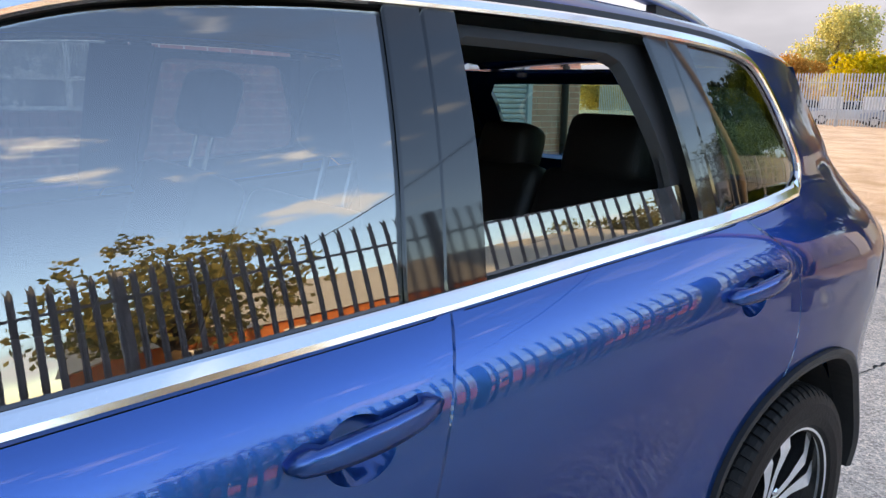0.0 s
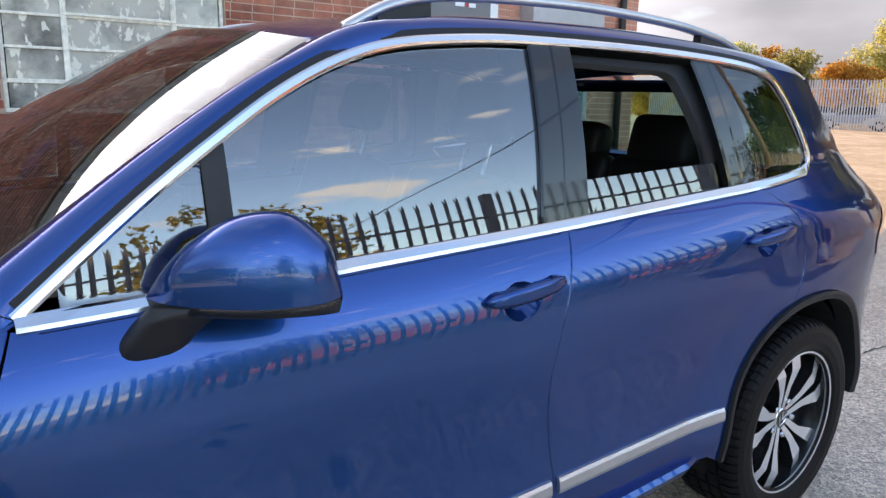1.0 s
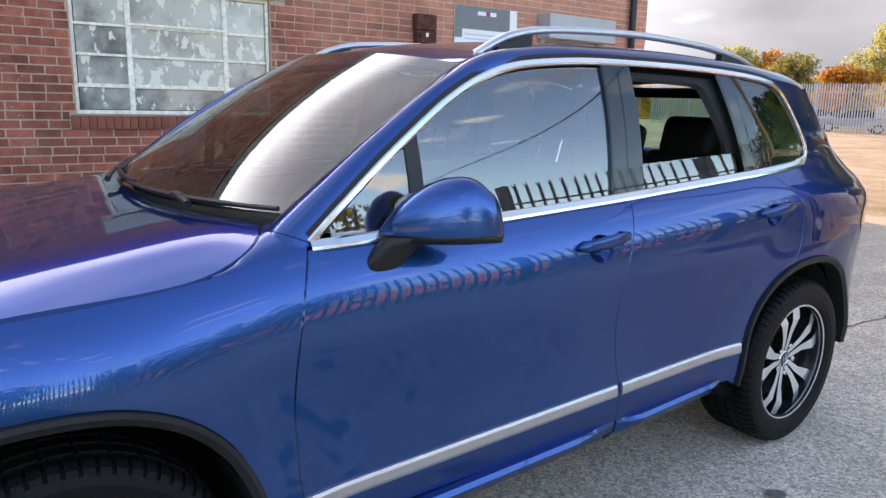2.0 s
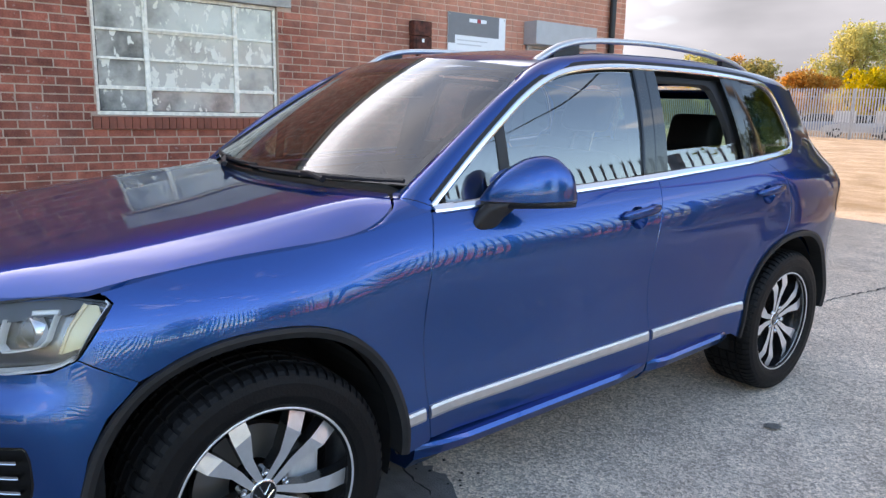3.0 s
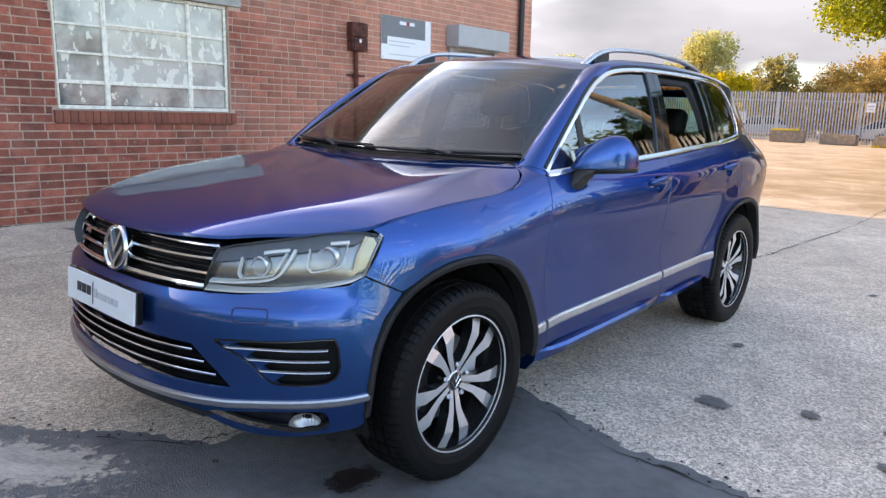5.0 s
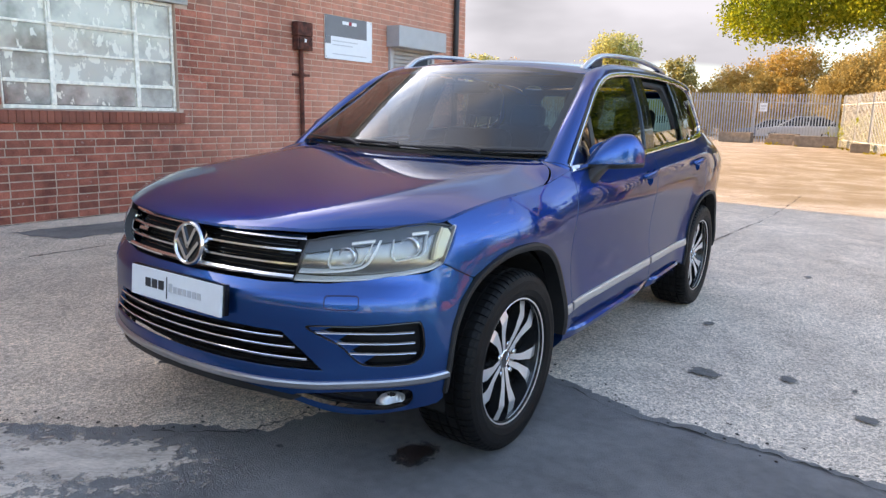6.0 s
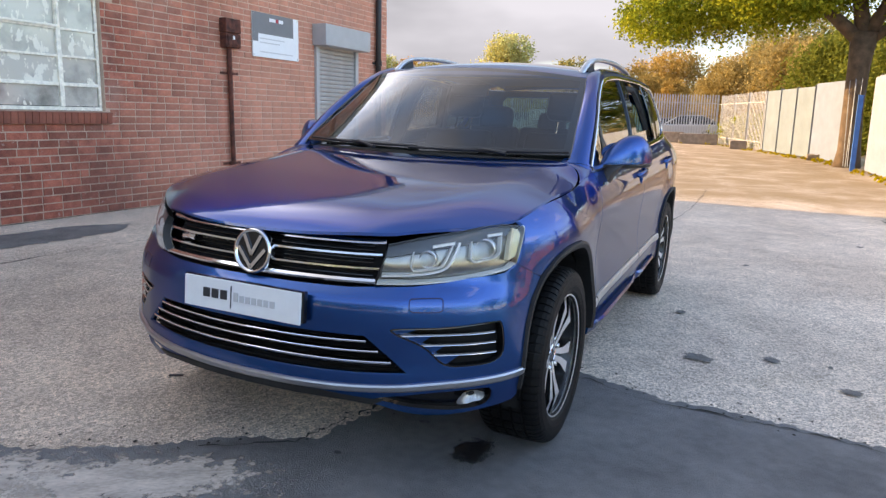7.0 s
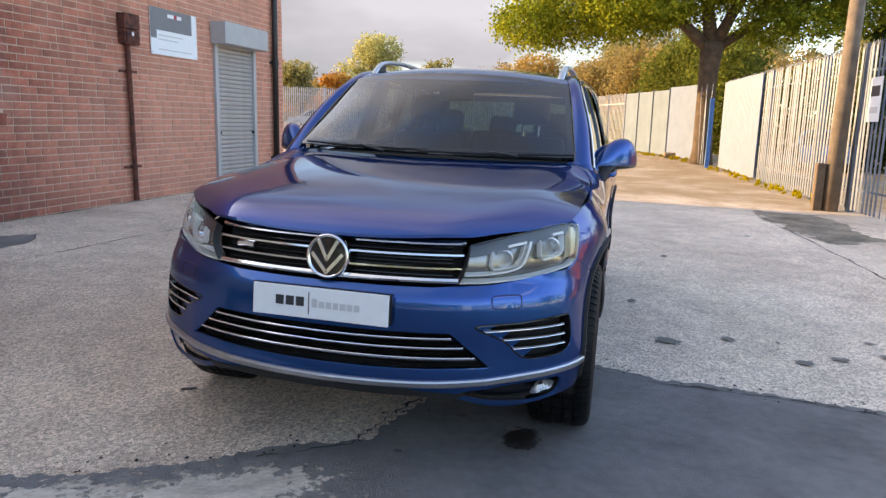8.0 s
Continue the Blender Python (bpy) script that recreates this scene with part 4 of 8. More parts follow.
def nose(s, z):
    a = abs(s)
    i = np.clip(np.searchsorted(NOSE_S, a) - 1, 0, len(NOSE_S) - 2)
    f = (a - NOSE_S[i]) / (NOSE_S[i + 1] - NOSE_S[i])
    x, y = NOSE[i] + (NOSE[i + 1] - NOSE[i]) * f
    kx = flank(-1.87, z)[0] / 0.936
    ky = (NOSE_Y(z) + 1.72) / (-2.345 + 1.72)
    w = min(1.0, a / 0.75)
    w = w * w * (3 - 2 * w)
    x, y = x * (1 + (kx - 1) * w), -1.72 + (y + 1.72) * ky
    k = min(1.0, max(0.0, (y + 1.96) / 0.12))
    k = k * k * (3 - 2 * k)
    if k > 0:
        x = x * (1 - k) + flank(y, z)[0] * k
    return (x * (1 if s >= 0 else -1), y, z)


def nose_at(y, z):
    """The arc length at which the nose reaches y at this height."""
    return nose_sy(-1.72 + (y + 1.72) * (-2.345 + 1.72) / (NOSE_Y(z) + 1.72))


def arch(cy, half, top, a0=0.0, a1=180.0, inset=0.0, low=0.385, n=28):
    """The wheel opening's edge from the front foot round to the rear foot."""
    out = []
    for i in range(n + 1):
        a = radians(180 - a0 - (a1 - a0) * i / n)
        c, s = math.cos(a), math.sin(a)
        out.append((cy + (half - inset) * math.copysign(abs(c) ** 0.9, c), low + (top - low - inset) * abs(s) ** 0.9))
    return out


ARCH_F = (-1.462, 0.462, 0.870)
ARCH_R = (1.440, 0.478, 0.868)
WIN_TOP = smooth_line([(-0.86, 1.135), (-0.75, 1.226), (-0.64, 1.312), (-0.52, 1.396), (-0.39, 1.478), (-0.25, 1.545), (-0.10, 1.588), (0.12, 1.612), (0.34, 1.620), (0.73, 1.620), (1.05, 1.608), (1.25, 1.590), (1.345, 1.562), (1.415, 1.49), (1.473, 1.40), (1.505, 1.33), (1.497, 1.288), (1.44, 1.262)], 0.02)
WIN_LOW = smooth_line([(1.44, 1.262), (1.2, 1.238), (0.97, 1.220), (0.6, 1.197), (0.3, 1.178), (0.0, 1.163), (-0.28, 1.150), (-0.6, 1.137), (-0.86, 1.126)], 0.03)
B_GAP = [(0.358, 1.60), (0.338, 1.40), (0.308, 1.178), (0.262, 1.06), (0.225, 0.92), (0.212, 0.80), (0.225, 0.66), (0.245, 0.54), (0.25, 0.405)]
F_GAP = [(-0.868, 1.122), (-0.905, 1.02), (-0.927, 0.90), (-0.936, 0.78), (-0.934, 0.66), (-0.925, 0.53), (-0.905, 0.40)]
R_GAP = [(1.143, 1.231), (1.214, 1.186), (1.280, 1.14), (1.312, 1.08), (1.325, 1.01), (1.310, 0.92), (1.272, 0.846)]


def below(pts, d):
    return [(y, z - d) for y, z in pts]


arch_r_front = [p for p in arch(*ARCH_R) if p[0] < 1.272 and p[1] < 0.85][::-1]
arch_r_rest = [p for p in arch(*ARCH_R) if not (p[0] < 1.272 and p[1] < 0.85)]
belt_fd = [p for p in WIN_LOW if -0.86 < p[0] < 0.30]
belt_rd = [p for p in WIN_LOW if 0.32 < p[0] < 1.13]
belt_rq = [p for p in WIN_LOW if p[0] > 1.155]
b_low = smooth_line(B_GAP[2:], 0.03)
f_gap, r_gap = smooth_line(F_GAP, 0.03), smooth_line(R_GAP, 0.03)
FRONT_DOOR = f_gap + line([(-0.88, 0.398), (0.23, 0.405)], 0.04) + b_low[::-1] + below(belt_fd, 0.012)
REAR_DOOR = b_low + line([(0.27, 0.405), (0.90, 0.415)], 0.04) + arch_r_front[::-1] + r_gap[::-1] + below(belt_rd, 0.012)
GLASS_END = [p for p in WIN_TOP if p[0] > 1.30]
REAR_QUARTER = r_gap + arch_r_rest + line([(1.94, 0.40), (2.08, 0.40)], 0.03) + smooth_line([(2.10, 0.42), (2.16, 0.6), (2.185, 0.85), (2.175, 1.05), (2.13, 1.15), (2.02, 1.22), (1.945, 1.28), (1.86, 1.38), (1.775, 1.47), (1.69, 1.54)], 0.03) + smooth_line([(1.665, 1.562), (1.55, 1.588), (1.33, 1.606)], 0.03) + [(y + 0.012, z + 0.006) for y, z in GLASS_END] + below(belt_rq, 0.012)
top_wing = smooth_line([(-1.818, 0.992), (-1.65, 1.03), (-1.5, 1.046), (-1.26, 1.062), (-1.10, 1.082), (-1.02, 1.098), (-0.94, 1.112), (-0.872, 1.124)], 0.03)
arch_f_wing = [p for p in arch(*ARCH_F) if p[1] > 0.775 or p[0] > -1.4]
FRONT_WING = line([(-1.812, 0.986), (-1.797, 0.968), (-1.842, 0.905), (-1.884, 0.846), (-1.84, 0.820), (-1.80, 0.800), (-1.765, 0.782)], 0.02) + arch_f_wing + line([(-0.999, 0.375), (-0.915, 0.39)], 0.03) + f_gap[::-1] + top_wing[::-1]


def curve(pts):
    """A smooth curve through points, by index."""
    p = [np.array(q, float) for q in pts]
    n = len(p)

    def at(t):
        t = min(max(t, 0.0), n - 1 - 1e-9)
        i = int(t)
        f = t - i
        p0 = p[i - 1] if i > 0 else 2 * p[0] - p[1]
        p3 = p[i + 2] if i + 2 < n else 2 * p[-1] - p[-2]
        p1, p2 = p[i], p[i + 1]
        return 0.5 * (2 * p1 + (p2 - p0) * f + (2 * p0 - 5 * p1 + 4 * p2 - p3) * f * f + (3 * p1 - p0 - 3 * p2 + p3) * f ** 3)

    return at


K1 = curve([(0.745, -0.935, 1.128), (0.773, -0.890, 1.186), (0.742, -0.680, 1.332), (0.706, -0.452, 1.478), (0.667, -0.252, 1.595), (0.636, -0.05, 1.640), (0.614, 0.2, 1.664), (0.604, 0.7, 1.676), (0.592, 1.2, 1.664), (0.576, 1.54, 1.634), (0.562, 1.74, 1.604)])
K2 = curve([flank(-0.945, 1.096), flank(-0.845, 1.146), flank(-0.60, 1.350), flank(-0.34, 1.515), flank(-0.11, 1.594), flank(0.02, 1.612), flank(0.2, 1.625), flank(0.7, 1.629), flank(1.2, 1.602), flank(1.53, 1.590), flank(1.70, 1.560)])


def cant(t, v):
    """Roof edge and front pillar, from the scuttle to the tail (t), from roof to window (v)."""
    w = v / 0.2
    a, b = K1(t / 0.3), K2(t / 0.3)
    p = a * (1 - w) + b * w
    d = K1(t / 0.3 + 0.05) - K1(t / 0.3 - 0.05)
    n = np.cross(b - a, d)
    n = n / max(1e-9, np.linalg.norm(n))
    if n[2] < 0:
        n = -n
    return tuple(p + n * 0.10 * w * (1 - w))


ROOF_EDGE_Z = spline([-0.40, -0.252, -0.05, 0.2, 0.7, 1.2, 1.6, 1.98], [1.52, 1.595, 1.640, 1.664, 1.676, 1.664, 1.628, 1.560])
ROOF_EDGE_X = spline([-0.40, -0.252, -0.05, 0.2, 0.7, 1.2, 1.6, 1.98], [0.692, 0.667, 0.636, 0.614, 0.604, 0.592, 0.575, 0.55])


def roof_field(x, y):
    q = x / ROOF_EDGE_X(y)
    return (x, y, ROOF_EDGE_Z(y) + 0.042 * (1 - q * q))


def screen(u, v):
    """The windscreen from scuttle (v 0) to roof (v 0.85), u across in metres at mid height."""
    a, b = u / 0.66, v / 0.85
    c = a * a
    p = np.array((0.775 * a, -1.075 + 0.182 * a * a, 1.168 + 0.018 * a * a)) * (1 - b) + np.array((0.673 * a, -0.345 + 0.088 * a * a, 1.640 - 0.046 * a * a)) * b
    return tuple(p + np.array((0, -0.54, 0.84)) * 0.09 * b * (1 - b) * (1 - 0.9 * c))


BON_C = spline([-2.32, -2.27, -2.2, -2.1, -1.9, -1.6, -1.3, -1.0, -0.9], [0.905, 0.945, 0.978, 1.008, 1.048, 1.092, 1.128, 1.163, 1.172])
BON_X = spline([-2.3, -2.2, -2.08, -1.95, -1.85, -1.65, -1.5, -1.26, -1.08, -0.9], [0.53, 0.62, 0.725, 0.80, 0.845, 0.866, 0.873, 0.882, 0.874, 0.86])
BON_E = spline([-2.3, -2.2, -2.08, -1.95, -1.85, -1.65, -1.5, -1.26, -1.08, -1.0, -0.95, -0.9], [0.880, 0.906, 0.934, 0.968, 0.994, 1.031, 1.047, 1.062, 1.088, 1.118, 1.140, 1.162])
BON_F = spline([0.0, 0.25, 0.45, 0.6, 0.70, 0.78, 0.9, 1.0, 1.1], [0.0, 0.006, 0.025, 0.05, 0.10, 0.22, 0.59, 1.0, 1.50])


def bonnet_field(x, y):
    q = abs(x) / BON_X(y)
    c = BON_C(y)
    return (x, y, c - (c - BON_E(y)) * BON_F(q))


half = smooth_line([(0.0, -2.278), (0.2, -2.270), (0.38, -2.243), (0.505, -2.196), (0.60, -2.118), (0.72, -2.005), (0.80, -1.91), (0.842, -1.848)], 0.025) + smooth_line([(0.858, -1.75), (0.868, -1.65), (0.873, -1.5), (0.882, -1.26), (0.872, -1.09), (0.842, -1.00), (0.795, -0.957), (0.725, -0.925)], 0.025) + smooth_line([(0.70, -0.935), (0.5, -1.0), (0.25, -1.045), (0.02, -1.06)], 0.03)
BONNET = half + [(-x, y) for x, y in half[::-1] if x > 0.01]

# bumper outline by (arc length, height)
LOW_EDGE = spline([0.0, 0.3, 0.5, 0.62, 0.75, 0.9, 1.2], [0.370, 0.370, 0.352, 0.318, 0.306, 0.325, 0.36])


def bumper_half():
    top = [(nose_s(x), z) for x, z in ((0.0, 0.768), (0.2, 0.768), (0.40, 0.770), (0.49, 0.776), (0.62, 0.781), (0.714, 0.793), (0.80, 0.811))]
    seam = [(nose_at(-1.939, 0.821), 0.821), (nose_at(-1.886, 0.845), 0.845), (nose_at(-1.84, 0.819), 0.819), (nose_at(-1.80, 0.799), 0.799), (nose_at(-1.766, 0.781), 0.781), (nose_at(-1.80, 0.742), 0.742), (nose_sy(-1.84), 0.705), (nose_sy(-1.885), 0.62), (nose_sy(-1.912), 0.52), (nose_sy(-1.922), 0.42), (nose_sy(-1.925), 0.36)]
    low = [(s, LOW_EDGE(s)) for s in np.linspace(nose_sy(-1.95), 0.0, 30)]
    return line(top + seam, 0.03) + [(float(a), float(b)) for a, b in low]


bh = bumper_half()
BUMPER = bh + [(-s, z) for s, z in bh[::-1] if s > 0.002]
VENT = smooth_line([(nose_s(0.556), 0.634), (nose_s(0.72), 0.646), (nose_s(0.86), 0.660), (nose_s(0.884), 0.652), (nose_s(0.888), 0.60), (nose_s(0.884), 0.545), (nose_s(0.86), 0.512), (nose_s(0.79), 0.502), (nose_s(0.715), 0.508), (nose_s(0.655), 0.572)], 0.02, closed=True)
LOWER_GRILLE = [(-nose_s(0.47), 0.608), (-nose_s(0.61), 0.476)] + [(s, 0.476 - 0.012 * (1 - (s / 0.6) ** 2)) for s in np.linspace(-0.6, 0.6, 25)] + [(nose_s(0.61), 0.476), (nose_s(0.47), 0.608)] + [(s, 0.608) for s in np.linspace(0.44, -0.44, 20)]
LOWER_GRILLE = line(LOWER_GRILLE + LOWER_GRILLE[:1], 0.03)[:-1]
FOG = smooth_line([(nose_s(0.50), 0.372), (nose_s(0.62), 0.398), (nose_s(0.80), 0.416), (nose_s(0.858), 0.410), (nose_s(0.855), 0.345), (nose_s(0.76), 0.320), (nose_s(0.62), 0.334)], 0.02, closed=True)


def mirror_poly(p):
    return [(-s, z) for s, z in p]


panel("front_bumper", nose, BUMPER, PAINT, car, holes=[VENT, mirror_poly(VENT), LOWER_GRILLE, FOG, mirror_poly(FOG)], step=0.03, out=1)
HANDLES = ((0.0, 1.047), (1.0, 1.082))


def handle_ring(hy, hz):
    return [(hy + 0.105 + 0.056 * math.cos(a), hz - 0.012 + 0.044 * math.sin(a)) for a in np.linspace(0, 2 * math.pi, 28, endpoint=False)]


panel("bonnet", bonnet_field, BONNET, PAINT, car, out=1, step=0.035)
roof_pts = [(ROOF_EDGE_X(y) - 0.002, y) for y in np.arange(-0.252, 1.74, 0.05)]
ROOF = [(float(x), float(y)) for x, y in roof_pts] + [(float(x), 1.85 - 0.10 * (x / 0.56) ** 2) for x in np.linspace(0.56, -0.56, 25)] + [(-float(x), float(y)) for x, y in roof_pts[::-1]] + [(float(x), -0.345 + 0.088 * (x / 0.667) ** 2) for x in np.linspace(-0.648, 0.648, 25)]
panel("roof_panel", roof_field, ROOF, PAINT, car, out=1, step=0.045)
for sd in (1, -1):
    panel("front_wing", flank, FRONT_WING, PAINT, car, side=sd, out=1)
    panel("front_door", flank, FRONT_DOOR, PAINT, car, holes=[handle_ring(*HANDLES[0])], side=sd, out=1)
    panel("rear_door", flank, REAR_DOOR, PAINT, car, holes=[handle_ring(*HANDLES[1])], side=sd, out=1)
    panel("rear_quarter", flank, REAR_QUARTER, PAINT, car, side=sd, out=1)
    panel("roof_pillar", cant, line([(0.06, 0.0), (2.99, 0.0), (2.99, 0.2), (0.035, 0.2), (0.058, 0.01)], 0.03), PAINT, car, side=sd, gap=0.0, lip=0.0, step=0.03, out=-1)
# glass, pillars and window surrounds
SCREEN = line([(-0.66, 0.01), (0.66, 0.01), (0.66, 0.84), (-0.66, 0.84), (-0.66, 0.03)], 0.05)
GLASS_IN = line([(-0.63, 0.07), (0.63, 0.07), (0.63, 0.80), (-0.63, 0.80), (-0.63, 0.09)], 0.05)
windscreen = panel("windscreen", screen, SCREEN, SCREEN_GLASS, car, gap=0.0, lip=0.0, step=0.06, label="raked windscreen with a black border")
windscreen.visible_shadow = False
panel("screen_border", screen, SCREEN, BLACK, windscreen, holes=[GLASS_IN], gap=0.0, lip=0.0, step=0.06, lift=-0.003)


def win_top(a, b, drop):
    return [(y, z - drop) for y, z in WIN_TOP if a < y < b]


def win_low(a, b, rise):
    return [(y, z + rise) for y, z in WIN_LOW if a < y < b]


def top_z(y):
    return float(np.interp(y, [p[0] for p in WIN_TOP if p[0] < 1.3], [p[1] for p in WIN_TOP if p[0] < 1.3]))


def low_z(y):
    q = WIN_LOW[::-1]
    return float(np.interp(y, [p[0] for p in q], [p[1] for p in q]))


def upright(y0, y1, y2, y3, d=0.010):
    """A pillar cover between the belt (y0 to y1) and the roof (y2 to y3)."""
    return line([(y0, low_z(y0) + d), (y1, low_z(y1) + d), (y3, top_z(y3) - d), (y2, top_z(y2) - d), (y0, low_z(y0) + d + 0.02)], 0.03)


CHANNEL = mat("channel_rubber", (0.007, 0.007, 0.008), 0.6, vary=0.2, scale=40)
SEAL = mat("seal_grey", (0.10, 0.10, 0.105), 0.5, vary=0.1, scale=30)
GAP_X = spline([-1.105, -1.06, -1.003, -0.975, -0.957, -0.940, -0.918], [0.879, 0.870, 0.848, 0.828, 0.803, 0.775, 0.737])


def cowl(x, y):
    """The wing's upper corner: rises from the flank's shoulder and flattens towards the bonnet."""
    zo = float(np.interp(y, [-1.12, -1.02, -0.94, -0.872, -0.845], [1.078, 1.098, 1.112, 1.124, 1.140]))
    xo = flank(y, zo)[0]
    wd = max(0.006, xo - GAP_X(min(y, -0.918)))
    w = (xo - x) / wd
    zi = zo + (bonnet_field(GAP_X(min(y, -0.918)), min(y, -0.918))[2] - zo) * min(1.0, wd / 0.03) + 0.5 * max(0.0, y + 0.918)
    h0, h1 = 0.95 * wd, 0.12 * wd
    dz = zi - zo
    return (x, y, zo + h0 * (w ** 3 - 2 * w * w + w) + dz * (3 * w * w - 2 * w ** 3) + h1 * (w ** 3 - w * w))


def cowl_edge(y):
    zo = float(np.interp(y, [-1.12, -1.02, -0.94, -0.872, -0.845], [1.078, 1.098, 1.112, 1.124, 1.140]))
    return flank(y, zo)[0] + 0.001


COWL = [(GAP_X(y) + 0.003, y) for y in np.linspace(-1.10, -0.918, 16)] + line([(0.749, -0.886), (0.82, -0.864), (cowl_edge(-0.85), -0.85)], 0.02) + [(cowl_edge(y), y) for y in np.linspace(-0.86, -1.10, 18)]
COWL = [(float(a), float(b)) for a, b in COWL]
for sd in (1, -1):
    g = line([(-0.512, 1.152), (-0.512, 1.390)], 0.03) + win_top(-0.505, 0.290, 0.010) + line([(0.292, 1.60), (0.242, 1.19)], 0.03) + win_low(-0.505, 0.23, 0.010)
    panel("side_window", flank, g, SIDE_GLASS, car, side=sd, gap=0.0, lip=0.0, lift=-0.012, label="lightly tinted front door glass")
    g = win_top(-0.80, -0.56, 0.010) + line([(-0.556, 1.35), (-0.556, 1.152)], 0.03) + win_low(-0.80, -0.56, 0.010)
    panel("side_window", flank, g, SIDE_GLASS, car, side=sd, gap=0.0, lip=0.0, lift=-0.010, label="small fixed three-cornered glass")
    panel("pillar_cover", flank, upright(-0.553, -0.508, -0.553, -0.508), BLACK, car, side=sd, gap=0.0, lip=0.006, lift=-0.006)
    if sd > 0:
        g = line([(0.394, 1.285), (0.985, 1.312), (1.01, 1.238), (0.388, 1.197), (0.39, 1.25)], 0.03)
    else:
        g = line([(0.42, 1.60), (0.92, 1.597), (1.01, 1.238), (0.384, 1.197), (0.39, 1.4)], 0.03)
    panel("side_window", flank, g, SIDE_GLASS, car, side=sd, gap=0.0, lip=0.0, lift=-0.026, label="rear door glass" + (", wound most of the way down" if sd > 0 else ""))
    g = line([(1.142, low_z(1.142) + 0.012), (1.064, top_z(1.064) - 0.012)], 0.03) + [(y - 0.010, z - 0.010) for y, z in WIN_TOP if 1.08 < y < 1.345] + [(y - 0.014, z) for y, z in WIN_TOP if y >= 1.345 and z > 1.29] + win_low(1.155, 1.46, 0.012)
    panel("side_window", flank, g, PRIVACY, car, side=sd, gap=0.0, lip=0.0, lift=-0.005, label="dark green privacy glass of the rear quarter")
    panel("pillar_cover", flank, upright(0.238, 0.304, 0.288, 0.354), BLACK_GLOSS, car, side=sd, gap=0.0, lip=0.01, label="gloss black door pillar cover")
    panel("pillar_cover", flank, upright(0.312, 0.390, 0.362, 0.425), BLACK_GLOSS, car, side=sd, gap=0.0, lip=0.01, label="gloss black door pillar cover")
    panel("pillar_cover", flank, upright(1.01, 1.068, 0.925, 0.985), BLACK_GLOSS, car, side=sd, gap=0.0, lip=0.01)
    panel("pillar_cover", flank, upright(1.075, 1.138, 0.992, 1.060), BLACK_GLOSS, car, side=sd, gap=0.0, lip=0.01)
    # deep black channel round the rear door opening
    o = line([(0.372, low_z(0.372) - 0.02), (1.015, low_z(1.015) - 0.02), (0.935, 1.602), (0.42, 1.61), (0.378, 1.25)], 0.03)
    i = smooth_line([(0.42, 1.235), (0.92, 1.262), (0.955, 1.275), (0.950, 1.36), (0.898, 1.50), (0.866, 1.565), (0.83, 1.580), (0.47, 1.590), (0.444, 1.582), (0.434, 1.52), (0.412, 1.30)], 0.02, closed=True)
    panel("window_channel", flank, o, CHANNEL, car, holes=[i], side=sd, gap=0.0, lip=0.03, lift=-0.034)
    bm = bmesh.new()
    strip(bm, flank, WIN_TOP, 0.022, 0.007, sd)
    part("window_trim", bm, CHROME, car, "bright aluminium window surround")
    bm = bmesh.new()
    strip(bm, flank, WIN_LOW, 0.025, 0.009, sd)
    part("belt_trim", bm, CHROME, car, "bright aluminium belt moulding")
    bm = bmesh.new()
    strip(bm, flank, [(y, z + 0.019) for y, z in WIN_TOP if y < 1.33], 0.015, 0.001, sd)
    part("drip_seal", bm, CHANNEL, car)
    # thin seal beside the windscreen, and the joint at the pillar's foot
    bm = bmesh.new()
    strip(bm, cant, [(float(t), 0.003) for t in np.linspace(0.25, 1.15, 20)], 0.007, 0.002, sd, -1)
    part("screen_seal", bm, SEAL, car, "grey rubber screen seal")
    bm = bmesh.new()
    strip(bm, cant, [(float(0.17 + 0.10 * k), float(0.2 * k)) for k in np.linspace(0, 1, 8)], 0.004, 0.0012, sd, -1)
    part("pillar_joint", bm, VOID, car)
    # scuttle corner of the wing, between the bonnet gap and the flank
    panel("wing_cowl", cowl, COWL, PAINT, car, side=sd, gap=0.0, lip=0.006, step=0.014)

# dark structure behind the skin
for sd in (1, -1):
    af = [p for p in arch(*ARCH_F, inset=0.02)]
    ar = [p for p in arch(*ARCH_R, inset=0.02)]
    o = line([(-1.84, 0.97), (-1.86, 0.40)], 0.05) + af + line([(-0.99, 0.33), (0.95, 0.33)], 0.06) + ar + line([(1.94, 0.42), (2.08, 0.42), (2.19, 0.85), (2.12, 1.30)], 0.05) + line([(1.55, 1.24), (0.97, 1.19), (0.3, 1.155), (-0.86, 1.10), (-1.5, 1.02), (-1.80, 0.98)], 0.06)
    panel("body_shell", flank, o, VOID, car, side=sd, gap=0.0, lip=0.0, lift=-0.060, step=0.06)
    # door card inside
    o = line([(-0.85, 0.45), (0.95, 0.45), (1.0, 1.0), (1.9, 1.0), (1.9, 1.27), (1.0, 1.20), (0.3, 1.165), (-0.85, 1.11), (-0.85, 0.5)], 0.06)
    panel("door_card", flank, o, SEAT, car, side=sd, gap=0.0, lip=0.0, lift=-0.085, step=0.08, out=1)
panel("front_structure", nose, line([(-1.02, 0.34), (-0.5, 0.42), (0.5, 0.42), (1.02, 0.34), (0.98, 0.62), (0.93, 0.80), (0.60, 0.90), (-0.60, 0.90), (-0.93, 0.80), (-0.98, 0.62), (-1.02, 0.36)], 0.05), VOID, car, gap=0.0, lip=0.0, lift=-0.075, step=0.05)
bm = boxed(-0.78, 0.78, -1.90, 2.05, 0.27, 0.40, 0.03)
part("underbody", bm, VOID, car)
bm = boxed(-0.80, 0.80, -1.0, -0.93, 0.35, 1.05)
part("bulkhead", bm, VOID, car)

